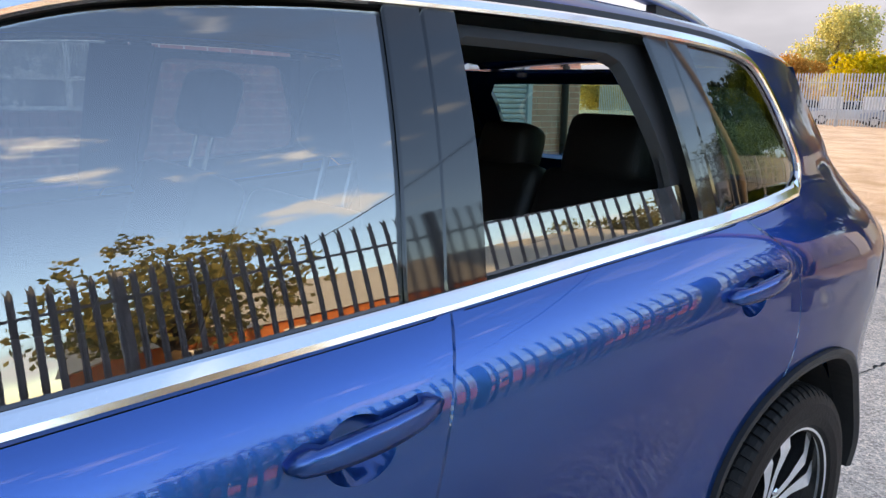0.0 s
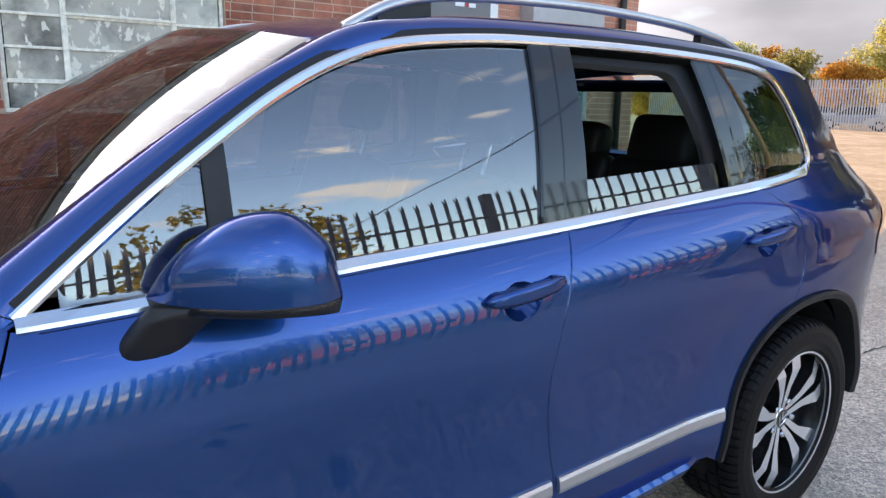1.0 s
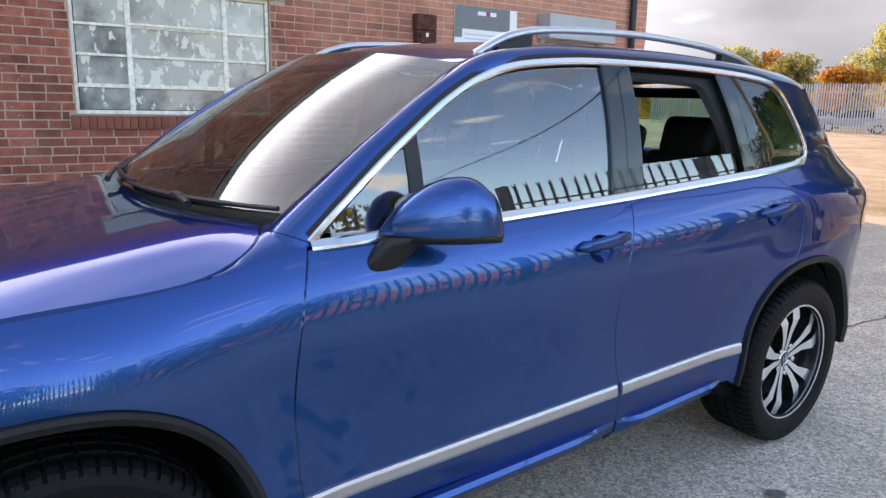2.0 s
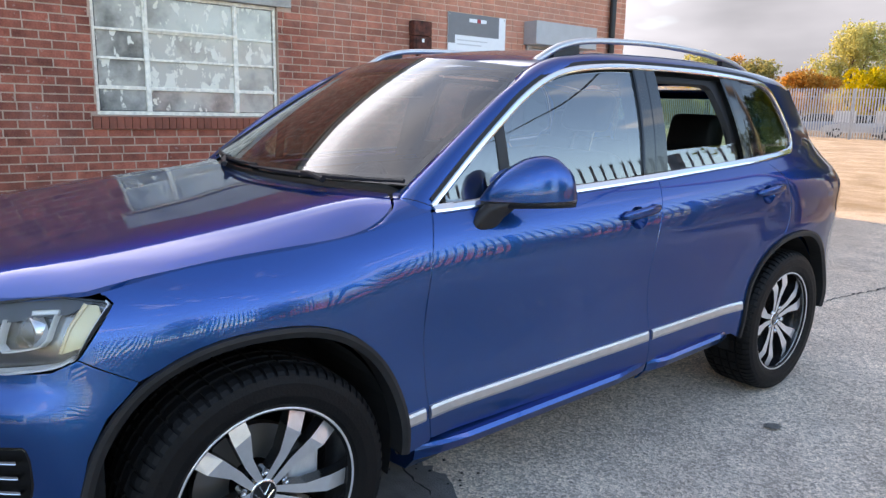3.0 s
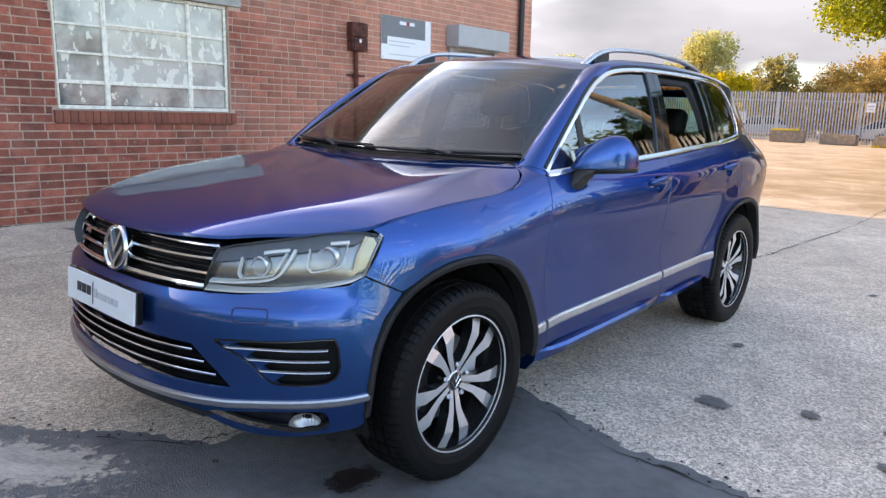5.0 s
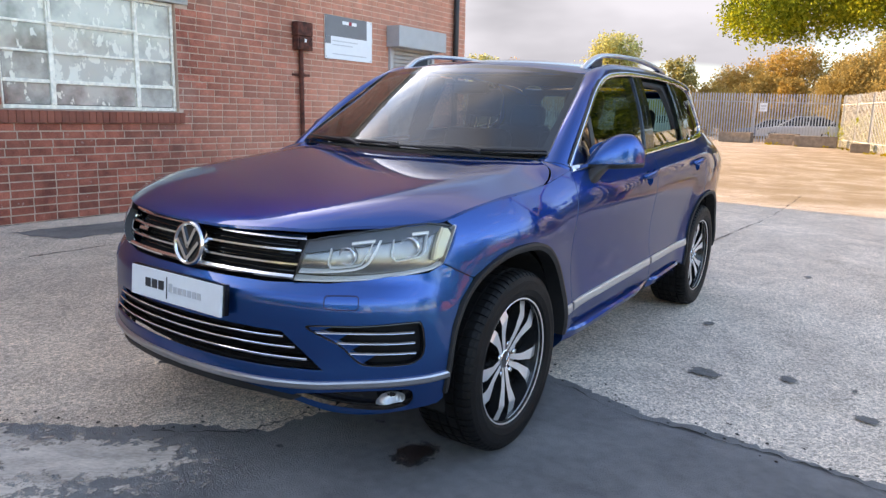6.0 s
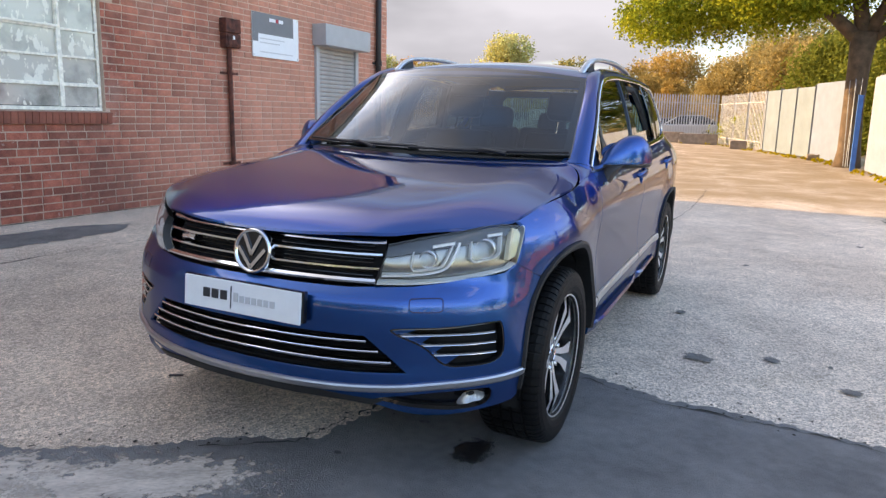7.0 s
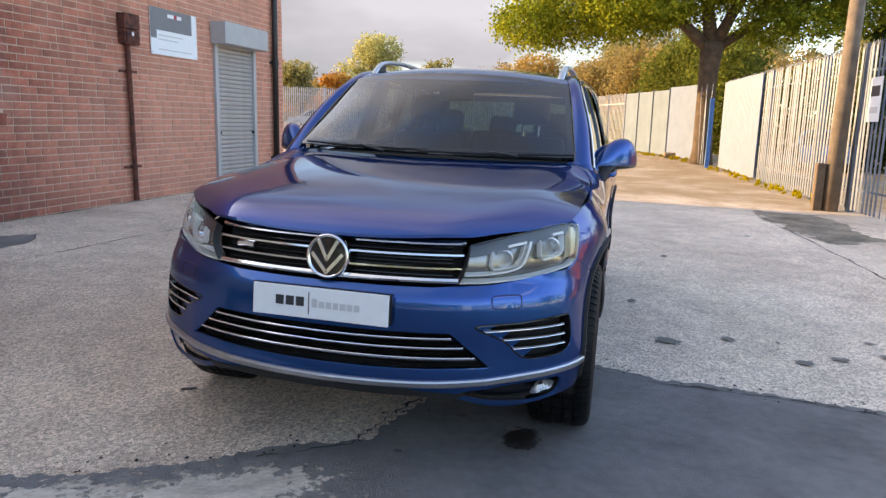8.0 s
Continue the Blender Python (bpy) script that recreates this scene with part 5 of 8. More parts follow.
# lining of the cabin roof and pillars
panel("roof_lining", roof_field, ROOF, mat("grey_lining", (0.10, 0.10, 0.10), 0.9, vary=0.1, scale=20), car, gap=0.01, lip=0.0, lift=-0.03, step=0.08)
for sd in (1, -1):
    panel("pillar_lining", cant, line([(0.25, 0.02), (2.9, 0.02), (2.9, 0.18), (0.25, 0.18), (0.25, 0.03)], 0.05), BLACK, car, side=sd, gap=0.0, lip=0.0, lift=-0.02, step=0.05, out=-1)
    panel("pillar_lining", flank, upright(0.20, 0.40, 0.23, 0.42, 0.0), BLACK, car, side=sd, gap=0.0, lip=0.0, lift=-0.05)
    panel("pillar_lining", flank, upright(0.97, 1.13, 0.90, 1.07, 0.0), BLACK, car, side=sd, gap=0.0, lip=0.0, lift=-0.05)
    d = line([(1.52, 1.27), (1.90, 1.30), (1.76, 1.52), (1.32, 1.60), (1.44, 1.50), (1.52, 1.38), (1.54, 1.33), (1.52, 1.29)], 0.04)
    panel("pillar_lining", flank, d, BLACK, car, side=sd, gap=0.0, lip=0.0, lift=-0.035)

# arch trims and liners, sills, flank mouldings
for sd in (1, -1):
    for spec, lo, hi in ((ARCH_F, -2, 180), (ARCH_R, 0, 180)):
        bm = bmesh.new()
        outer, inner = arch(*spec, n=44), arch(*spec, inset=0.028, n=44)
        rows = []
        for (y0, z0), (y1, z1) in zip(outer, inner):
            xo = flank(y0, z0)[0]
            if spec is ARCH_F and y0 < -1.80:
                xo = min(xo, nose(nose_sy(max(y0, -1.93)), z0)[0] + 0.004)
            rows.append([(xo - 0.004, y0, z0), (xo + 0.012, y0 * 0.999 + y1 * 0.001, z0), (xo + 0.014, y0 * 0.6 + y1 * 0.4, z0 * 0.6 + z1 * 0.4), (xo + 0.006, y1, z1), (xo - 0.06, y1, z1)])
        vs = [[bm.verts.new((p[0] * sd, p[1], p[2])) for p in r] for r in rows]
        for a, b in zip(vs, vs[1:]):
            for k in range(4):
                bm.faces.new((a[k], a[k + 1], b[k + 1], b[k]))
        bmesh.ops.recalc_face_normals(bm, faces=bm.faces)
        part("arch_trim", bm, TRIM, car, "matt black wheel arch edging", smooth=False)
    bm = bmesh.new()
    strip(bm, flank, line([(-1.018, 0.493), (-0.94, 0.496)], 0.03), 0.046, 0.010, sd)
    part("flank_moulding", bm, SATIN, car, "bright aluminium strip")
    bm = bmesh.new()
    strip(bm, flank, line([(-0.918, 0.497), (0.232, 0.528)], 0.05), 0.046, 0.010, sd)
    part("flank_moulding", bm, SATIN, car, "bright aluminium strip")
    bm = bmesh.new()
    strip(bm, flank, line([(0.258, 0.529), (0.955, 0.548)], 0.05), 0.046, 0.010, sd)
    part("flank_moulding", bm, SATIN, car, "bright aluminium strip")
    # sill blade, in two lengths
    for y0, y1, z0, z1 in ((-0.96, 0.245, 0.372, 0.405), (0.262, 0.90, 0.400, 0.428)):
        bm = bmesh.new()
        rings = []
        for k in range(13):
            f = k / 12
            y = y0 + (y1 - y0) * f
            z = z0 + (z1 - z0) * f
            w = min(1.0, f * 8, (1 - f) * 5 + 0.15)
            prof = [(0.93, z + 0.018), (0.945 + 0.028 * w, z + 0.010), (0.948 + 0.034 * w, z - 0.004), (0.940 + 0.022 * w, z - 0.040), (0.90, z - 0.085), (0.80, z - 0.10), (0.80, z + 0.01)]
            rings.append([bm.verts.new((x * sd, y, zz)) for x, zz in prof])
        for a, b in zip(rings, rings[1:]):
            for q in range(6):
                bm.faces.new((a[q], a[q + 1], b[q + 1], b[q]))
        bm.faces.new(rings[0])
        bm.faces.new(rings[-1])
        bmesh.ops.recalc_face_normals(bm, faces=bm.faces)
        part("sill_blade", bm, PAINT, car, "body-coloured sill extension")

# door handles over shallow bowls
for sd in (1, -1):
    for hy, hz in HANDLES:
        def bowl(u, v, hy=hy, hz=hz):
            r2 = min(1.0, ((u - hy - 0.105) / 0.056) ** 2 + ((v - hz + 0.012) / 0.044) ** 2)
            x, y, z = flank(u, v)
            return (x - 0.042 * (1 - r2 * r2), y, z)
        ring = handle_ring(hy, hz)
        panel("handle_bowl", bowl, ring, PAINT, car, side=sd, gap=0.0, lip=0.0, step=0.012)
        bm = bmesh.new()
        rings = []
        for k in range(17):
            f = k / 16
            y = hy - 0.002 + 0.238 * f
            z = hz + 0.022 * f + 0.004 * math.sin(math.pi * f)
            x = flank(y, z)[0]
            rise = 0.014 + 0.030 * math.sin(math.pi * min(1, max(0, f))) ** 0.6
            t = 0.012 if 0.1 < f < 0.9 else 0.006
            h = 0.019 * (0.35 + 0.65 * math.sin(math.pi * f) ** 0.4) if 0 < f < 1 else 0.005
            deep = x - 0.012 if f < 0.14 or f > 0.86 else x + rise - 0.020
            rings.append([bm.verts.new((v[0] * sd, y, v[1])) for v in ((x + rise, z + h * 0.45), (x + rise - 0.003, z + h), (deep, z + h * 0.9), (deep, z - h * 0.9), (x + rise - 0.004, z - h), (x + rise + 0.001, z - h * 0.4))])
        for a, b in zip(rings, rings[1:]):
            for q in range(6):
                bm.faces.new((a[q], a[(q + 1) % 6], b[(q + 1) % 6], b[q]))
        bm.faces.new(rings[0])
        bm.faces.new(rings[-1])
        bmesh.ops.recalc_face_normals(bm, faces=bm.faces)
        part("door_handle", bm, PAINT, car, "body-coloured pull handle", smooth=True)

# roof rails
for sd in (1, -1):
    bm = bmesh.new()
    path = smooth_line([(0.607, -0.16, 1.624), (0.612, -0.08, 1.668), (0.614, 0.02, 1.702), (0.616, 0.2, 1.724), (0.617, 0.6, 1.737), (0.612, 1.0, 1.724), (0.602, 1.2, 1.706), (0.594, 1.32, 1.690), (0.586, 1.44, 1.660)], 0.05)
    rings = []
    for k, (x, y, z) in enumerate(path):
        rings.append([bm.verts.new(((x + a) * sd, y, z + b)) for a, b in ((-0.018, -0.012), (-0.019, 0.004), (-0.008, 0.012), (0.010, 0.010), (0.019, 0.0), (0.017, -0.014))])
    for a, b in zip(rings, rings[1:]):
        for q in range(6):
            bm.faces.new((a[q], a[(q + 1) % 6], b[(q + 1) % 6], b[q]))
    bm.faces.new(rings[0])
    bm.faces.new(rings[-1])
    bmesh.ops.recalc_face_normals(bm, faces=bm.faces)
    part("roof_rail", bm, SATIN, car, "satin aluminium roof rail", smooth=True)
    for y0, y1 in ((-0.13, 0.12), (1.16, 1.42)):
        bm = bmesh.new()
        sel = [p for p in path if y0 <= p[1] <= y1]
        vs = [[bm.verts.new(((x + a) * sd, y, zz)) for a, zz in ((-0.014, z - 0.010), (-0.016, ROOF_EDGE_Z(y) - 0.01), (0.016, ROOF_EDGE_Z(y) - 0.016), (0.014, z - 0.010))] for x, y, z in sel]
        for a, b in zip(vs, vs[1:]):
            for q in range(4):
                bm.faces.new((a[q], a[(q + 1) % 4], b[(q + 1) % 4], b[q]))
        bm.faces.new(vs[0])
        bm.faces.new(vs[-1])
        bmesh.ops.recalc_face_normals(bm, faces=bm.faces)
        part("rail_foot", bm, BLACK, car, "black rail foot")

# tail: rear panel, window and bumper, seen from outside only as an outline
TAIL_Y = spline([0.3, 0.42, 0.6, 0.9, 1.1, 1.18, 1.25, 1.4, 1.52, 1.58], [2.10, 2.17, 2.25, 2.28, 2.24, 2.16, 2.04, 1.93, 1.83, 1.77])


def tail_edge(z):
    return float(np.interp(z, [0.4, 0.6, 0.85, 1.05, 1.15, 1.22, 1.28, 1.38, 1.47, 1.54], [2.10, 2.16, 2.185, 2.175, 2.13, 2.02, 1.945, 1.86, 1.775, 1.69]))


def tail(u, z):
    ye = tail_edge(z)
    q = u / 0.9
    return (flank(ye, z)[0] * q, TAIL_Y(z) - (TAIL_Y(z) - ye) * abs(q) ** 2.3, z)


T = line([(-0.9, 0.34), (0.9, 0.34), (0.9, 1.575), (-0.9, 1.575), (-0.9, 0.36)], 0.05)
RW = smooth_line([(-0.66, 1.22), (0.66, 1.22), (0.74, 1.26), (0.72, 1.49), (0.66, 1.53), (-0.66, 1.53), (-0.72, 1.49), (-0.74, 1.26)], 0.04, closed=True)
panel("tailgate", tail, T, PAINT, car, holes=[RW], gap=0.0, lip=0.02, step=0.06, out=-1)
panel("rear_window", tail, RW, TAIL_GLASS, car, gap=0.0, lip=0.0, step=0.08, lift=-0.004, out=-1)
bm = bmesh.new()
sp = smooth_line([(-0.53, 1.74, 1.592), (-0.3, 1.81, 1.612), (0, 1.84, 1.622), (0.3, 1.81, 1.612), (0.53, 1.74, 1.592)], 0.06)
rings = [[bm.verts.new((x, y + a, z + b)) for a, b in ((-0.10, 0.006), (0.0, 0.014), (0.10, 0.0), (0.09, -0.02), (-0.08, -0.02))] for x, y, z in sp]
for a, b in zip(rings, rings[1:]):
    for q in range(5):
        bm.faces.new((a[q], a[(q + 1) % 5], b[(q + 1) % 5], b[q]))
bm.faces.new(rings[0])
bm.faces.new(rings[-1])
bmesh.ops.recalc_face_normals(bm, faces=bm.faces)
part("roof_spoiler", bm, PAINT, car, smooth=True)
for sd in (1, -1):
    q = smooth_line([(1.98, 0.93), (2.20, 0.93), (2.225, 1.0), (2.19, 1.12), (2.05, 1.10), (1.95, 1.02)], 0.03, closed=True)
    panel("tail_lamp", flank, q, mat("red_lens", (0.30, 0.01, 0.01), 0.1, coat=1.0), car, side=sd, gap=0.0, lip=0.0, lift=0.003)
# ---- nose details ----
# grille: dark core, chrome bars
bm = bmesh.new()
for z, w, h in ((0.920, 0.018, 0.016), (0.876, 0.013, 0.020), (0.833, 0.013, 0.020), (0.786, 0.017, 0.018)):
    bm = bmesh.new()
    e = nose_s(0.520 - (0.925 - z) * 0.22)
    strip(bm, nose, [(float(s), z - 0.004 * (1 - (s / e) ** 2)) for s in np.linspace(-e, e, 41)], w, h, 1, 1, sink=0.02)
    part("grille_bar", bm, CHROME, car, "chrome grille bar")
g = line([(-nose_s(0.515), 0.928), (nose_s(0.515), 0.928), (nose_s(0.487), 0.775), (-nose_s(0.487), 0.775), (-nose_s(0.51), 0.90)], 0.04)
panel("grille_core", nose, g, VOID, car, gap=0.0, lip=0.0, step=0.05, lift=-0.030)
for k in range(9):
    z = 0.793 + k * 0.0145
    bm = bmesh.new()
    e = nose_s(0.47)
    strip(bm, nose, [(float(s), z) for s in np.linspace(-e, e, 15)], 0.004, -0.014, 1, 1, sink=0.028)
    part("grille_slat", bm, BLACK_GLOSS, car)

# badge: ring and plain chevrons on a dark disc
badge = part("badge", lathe(bmesh.new(), [(0.0, -0.022), (0.070, -0.022), (0.073, -0.030), (0.080, -0.030), (0.083, -0.018), (0.083, 0.0)], 48, "Y"), CHROME, car, "round chrome badge", smooth=True)
badge.matrix_basis = pose(0, -2.268, 0.851, -8, 0, 0)
bm = lathe(bmesh.new(), [(0.0, -0.0235), (0.068, -0.0235)], 48, "Y")
part("badge_disc", bm, BLACK_GLOSS, badge)
for pts in (((-0.036, 0.055), (0.0, -0.012), (0.036, 0.055)), ((-0.058, 0.008), (0.0, -0.060), (0.058, 0.008))):
    bm = bmesh.new()
    for a, b in zip(pts, pts[1:]):
        a, b = Vector((a[0], 0, a[1])), Vector((b[0], 0, b[1]))
        d = (b - a).normalized()
        n = Vector((-d.z, 0, d.x)) * 0.0065
        vs = [bm.verts.new((p.x, y, p.z)) for y in (-0.030, -0.022) for p in (a - n - d * 0.003, b - n + d * 0.003, b + n + d * 0.003, a + n - d * 0.003)]
        for f in ((0, 1, 2, 3), (0, 1, 5, 4), (1, 2, 6, 5), (2, 3, 7, 6), (3, 0, 4, 7)):
            bm.faces.new([vs[i] for i in f])
    bmesh.ops.recalc_face_normals(bm, faces=bm.faces)
    part("badge_bar", bm, CHROME, badge)
bm = bmesh.new()
strip(bm, nose, [(-nose_s(0.415), 0.856), (-nose_s(0.375), 0.860), (-nose_s(0.335), 0.856)], 0.020, 0.012)
part("grille_emblem", bm, CHROME, car, "small chrome emblem")

# number plate with bars in place of writing
plate = part("number_plate", boxed(-0.262, 0.262, -0.010, 0.0, -0.057, 0.057, 0.003), PLATE, car, "white plate with dark and pale grey bars")
plate.matrix_basis = pose(0.0, -2.352, 0.690, -4, 0, 0)
part("plate_carrier", boxed(-0.27, 0.27, 0.0, 0.022, -0.052, 0.060, 0.003), BLACK_GLOSS, plate)
for k in range(3):
    part("plate_bar", boxed(-0.170 + 0.040 * k, -0.139 + 0.040 * k, -0.0125, -0.009, -0.014, 0.020), INK, plate, "dark bar")
part("plate_rule", boxed(-0.042, -0.039, -0.0125, -0.009, -0.042, 0.040), INK, plate, "thin dark upright line")
for k in range(7):
    part("plate_bar", boxed(-0.028 + 0.027 * k, -0.008 + 0.027 * k, -0.0125, -0.009, -0.014, 0.018 if k == 0 else 0.010), INK_GREY, plate, "pale grey bar")

# lower grille, side vents
panel("intake_core", nose, [(s, z) for s, z in LOWER_GRILLE], VOID, car, gap=-0.004, lip=0.0, step=0.05, lift=-0.045)
for z, x in ((0.588, 0.475), (0.552, 0.515), (0.514, 0.555)):
    bm = bmesh.new()
    e = nose_s(x)
    strip(bm, nose, [(float(s), z - 0.006 * (1 - (s / e) ** 2)) for s in np.linspace(-e, e, 41)], 0.009, 0.004, 1, 1, sink=0.030)
    part("intake_bar", bm, CHROME, car, "chrome intake bar")
for k in range(8):
    bm = bmesh.new()
    z = 0.482 + k * 0.015
    e = nose_s(0.585 - (z - 0.478) * 0.9)
    strip(bm, nose, [(float(s), z) for s in np.linspace(-e, e, 15)], 0.004, -0.022, 1, 1, sink=0.042)
    part("intake_slat", bm, BLACK, car)
for sd in (1, -1):
    v = [(s * sd, z) for s, z in VENT]
    panel("vent_core", nose, v, VOID, car, gap=-0.003, lip=0.0, lift=-0.050)
    bm = bmesh.new()
    strip(bm, nose, v + v[:1], 0.014, -0.002, 1, 1, sink=0.035)
    part("vent_frame", bm, BLACK_GLOSS, car, "gloss black vent frame")
    inner = spline([0.50, 0.512, 0.572, 0.634], [0.72, 0.708, 0.650, 0.552])
    for z, x0 in ((0.618, 0.588), (0.582, 0.628), (0.546, 0.668)):
        bm = bmesh.new()
        pts = [(sd * float(s), z + 0.020 * (s - nose_s(0.72))) for s in np.linspace(nose_s(x0), nose_s(0.866), 14)]
        strip(bm, nose, pts, 0.0085, -0.003, 1, 1, sink=0.03)
        part("vent_bar", bm, CHROME, car, "chrome vent bar")
    for z0, z1, tip in ((0.636, 0.620, 0.640), (0.616, 0.584, 0.690), (0.580, 0.548, 0.725), (0.544, 0.510, 0.765)):
        o = [(nose_s(inner(z0)) - 0.004, z0), (nose_s(tip), z0 - 0.002), (nose_s(tip - 0.040), z1 + 0.001), (nose_s(inner(z1)) - 0.004, z1)]
        panel("vent_fin", nose, line([(sd * float(a), b) for a, b in o + o[:1]], 0.02)[:-1], PAINT, car, gap=0.0, lip=0.03, lift=-0.010, step=0.02, label="body-coloured stepped fin")
    # lip, fog lamp, washer cover
    panel("fog_recess", nose, [(s * sd, z) for s, z in FOG], BLACK_GLOSS, car, gap=-0.004, lip=0.0, lift=-0.036)
    fl = smooth_line([(nose_s(0.765), 0.352), (nose_s(0.80), 0.346), (nose_s(0.835), 0.354), (nose_s(0.846), 0.375), (nose_s(0.842), 0.394), (nose_s(0.80), 0.399), (nose_s(0.775), 0.384)], 0.01, closed=True)
    fl = [(q * sd, z) for q, z in fl]
    fog = panel("fog_lamp", nose, fl, LENS, car, gap=0.0, lip=0.0, lift=-0.006, step=0.015, label="clear rounded fog lamp")
    fog.visible_shadow = False

    def fog_bowl(u, v, sd=sd):
        p = Vector(nose(u, v))
        d = field_normal(nose, u, v)
        k = max(0.0, 1 - ((abs(u) - nose_s(0.812)) / 0.05) ** 2 - ((v - 0.374) / 0.03) ** 2)
        return tuple(p - d * (0.010 + 0.03 * k + 0.003 * math.sin(abs(u) * 500)))

    panel("fog_reflector", fog_bowl, fl, SATIN, fog, gap=0.0, lip=0.0, step=0.006, label="bright ribbed reflector")
    sq = smooth_line([(nose_s(0.625), 0.742), (nose_s(0.715), 0.744), (nose_s(0.722), 0.738), (nose_s(0.722), 0.706), (nose_s(0.712), 0.698), (nose_s(0.632), 0.698), (nose_s(0.622), 0.705), (nose_s(0.620), 0.735)], 0.012, closed=True)
    bm = bmesh.new()
    strip(bm, nose, [(s * sd, z) for s, z in sq + sq[:1]], 0.004, 0.0012, 1, 1)
    part("washer_cover", bm, mat("seam_blue", (0.004, 0.012, 0.07), 0.5), car)
bm = bmesh.new()
e = nose_sy(-1.915)
LIP_Z = spline([0.0, 0.3, 0.55, 0.8, 1.1], [0.408, 0.412, 0.422, 0.440, 0.458])
strip(bm, nose, [(float(s), LIP_Z(abs(s))) for s in np.linspace(-e, e, 61)], 0.030, 0.012)
part("bumper_lip", bm, mat("brushed_grey_metal", (0.42, 0.43, 0.45), 0.3, 0.9, vary=0.06, scale=30), car, "satin aluminium bumper strip", smooth=False)
panel("lower_skirt", nose, line([(-0.50, 0.352), (-0.4, 0.362), (0.4, 0.362), (0.50, 0.352), (0.54, 0.372), (0.3, 0.390), (-0.3, 0.390), (-0.54, 0.372), (-0.51, 0.355)], 0.03), TRIM, car, gap=0.0, lip=0.01, lift=0.004, label="dark grey skid plate")

# headlamps
BOWL = mat("lamp_bowl_silver", (0.27, 0.265, 0.25), 0.22, 0.85, vary=0.12, scale=25)
SMOKE = mat("lamp_smoke", (0.06, 0.065, 0.07), 0.4, 0.2, vary=0.1, scale=30)
GUIDE = mat("light_guide_white", (0.78, 0.78, 0.74), 0.2, vary=0.03, scale=30)
AMBER = mat("pale_amber", (0.80, 0.66, 0.42), 0.25, vary=0.08, scale=40)
for sd in (1, -1):
    lo = curve([(0.478, -2.232, 0.780), (0.60, -2.165, 0.783), (0.725, -2.058, 0.794), (0.842, -1.939, 0.822), (0.870, -1.884, 0.846)])
    hi = curve([(0.510, -2.192, 0.924), (0.60, -2.123, 0.946), (0.715, -2.011, 0.969), (0.797, -1.911, 0.986), (0.866, -1.800, 0.973)])

    def lens(t, v, lo=lo, hi=hi):
        w = v / 0.15
        p = lo(t / 0.12) * (1 - w) + hi(t / 0.12) * w
        k = w * (1 - w) * (1 - 0.55 * t / 0.48)
        return (p[0] + 0.05 * k, p[1] - 0.07 * k, p[2])

    L = line([(0.0, 0.0), (0.452, 0.0)], 0.02) + smooth_line([(0.476, 0.003), (0.4798, 0.015), (0.4798, 0.130), (0.478, 0.144), (0.468, 0.150)], 0.01) + line([(0.44, 0.15), (0.0, 0.15), (0.0, 0.01)], 0.02)
    lamp = panel("headlamp", lens, L, LENS, car, side=sd, gap=0.0, lip=0.0, step=0.03, label="clear wedge-shaped headlamp with two projectors")
    lamp.visible_shadow = False
    low = line([(0.0, 0.0), (0.452, 0.0)], 0.02) + smooth_line([(0.476, 0.003), (0.4798, 0.015), (0.4798, 0.130), (0.478, 0.144), (0.468, 0.150)], 0.01) + line([(0.44, 0.15), (0.40, 0.118), (0.30, 0.112), (0.0, 0.108), (0.0, 0.01)], 0.02)
    panel("lamp_bowl", lens, low, BOWL, lamp, side=sd, gap=0.0, lip=0.0, step=0.03, lift=-0.034, label="silver lamp bowl")
    hood = line([(0.0, 0.106), (0.30, 0.110), (0.40, 0.116), (0.45, 0.15), (0.0, 0.15), (0.0, 0.12)], 0.02)
    panel("lamp_hood", lens, hood, SMOKE, lamp, side=sd, gap=0.0, lip=0.0, step=0.03, lift=-0.016, label="smoked upper lamp hood")
    for edge, w, mt in ((0.004, 0.007, GUIDE), (0.149, 0.003, BLACK)):
        bm = bmesh.new()
        strip(bm, lens, [(float(t), edge) for t in np.linspace(0.0, 0.462, 25)], w, -0.005, sd, 1, sink=0.03)
        part("lamp_edge", bm, mt, lamp, "white lower light bar" if mt is GUIDE else "")
    bm = bmesh.new()
    rim = L[len(line([(0.0, 0.0), (0.452, 0.0)], 0.02)) - 1:-len(line([(0.44, 0.15), (0.0, 0.15), (0.0, 0.01)], 0.02))]
    strip(bm, lens, rim, 0.004, 0.001, sd, 1, sink=0.03)
    part("lamp_edge", bm, SATIN, lamp)
    bm = bmesh.new()
    strip(bm, lens, [(0.002, float(v)) for v in np.linspace(0.0, 0.148, 8)], 0.004, -0.002, sd, 1, sink=0.03)
    part("lamp_edge", bm, BLACK, lamp)
    # outer marker: pale panel with an amber line
    o = line([(0.400, 0.028), (0.470, 0.030), (0.472, 0.120), (0.455, 0.140), (0.435, 0.140), (0.400, 0.04)], 0.015)
    panel("marker_panel", lens, o, mat("pale_marker", (0.80, 0.70, 0.42), 0.25, vary=0.05, scale=30), lamp, side=sd, gap=0.0, lip=0.01, lift=-0.012, step=0.02, label="pale outer marker panel")
    bm = bmesh.new()
    strip(bm, lens, [(0.396, 0.030), (0.414, 0.085), (0.432, 0.140)], 0.010, -0.008, sd, 1, sink=0.03)
    part("marker_line", bm, AMBER, lamp, "amber marker line")
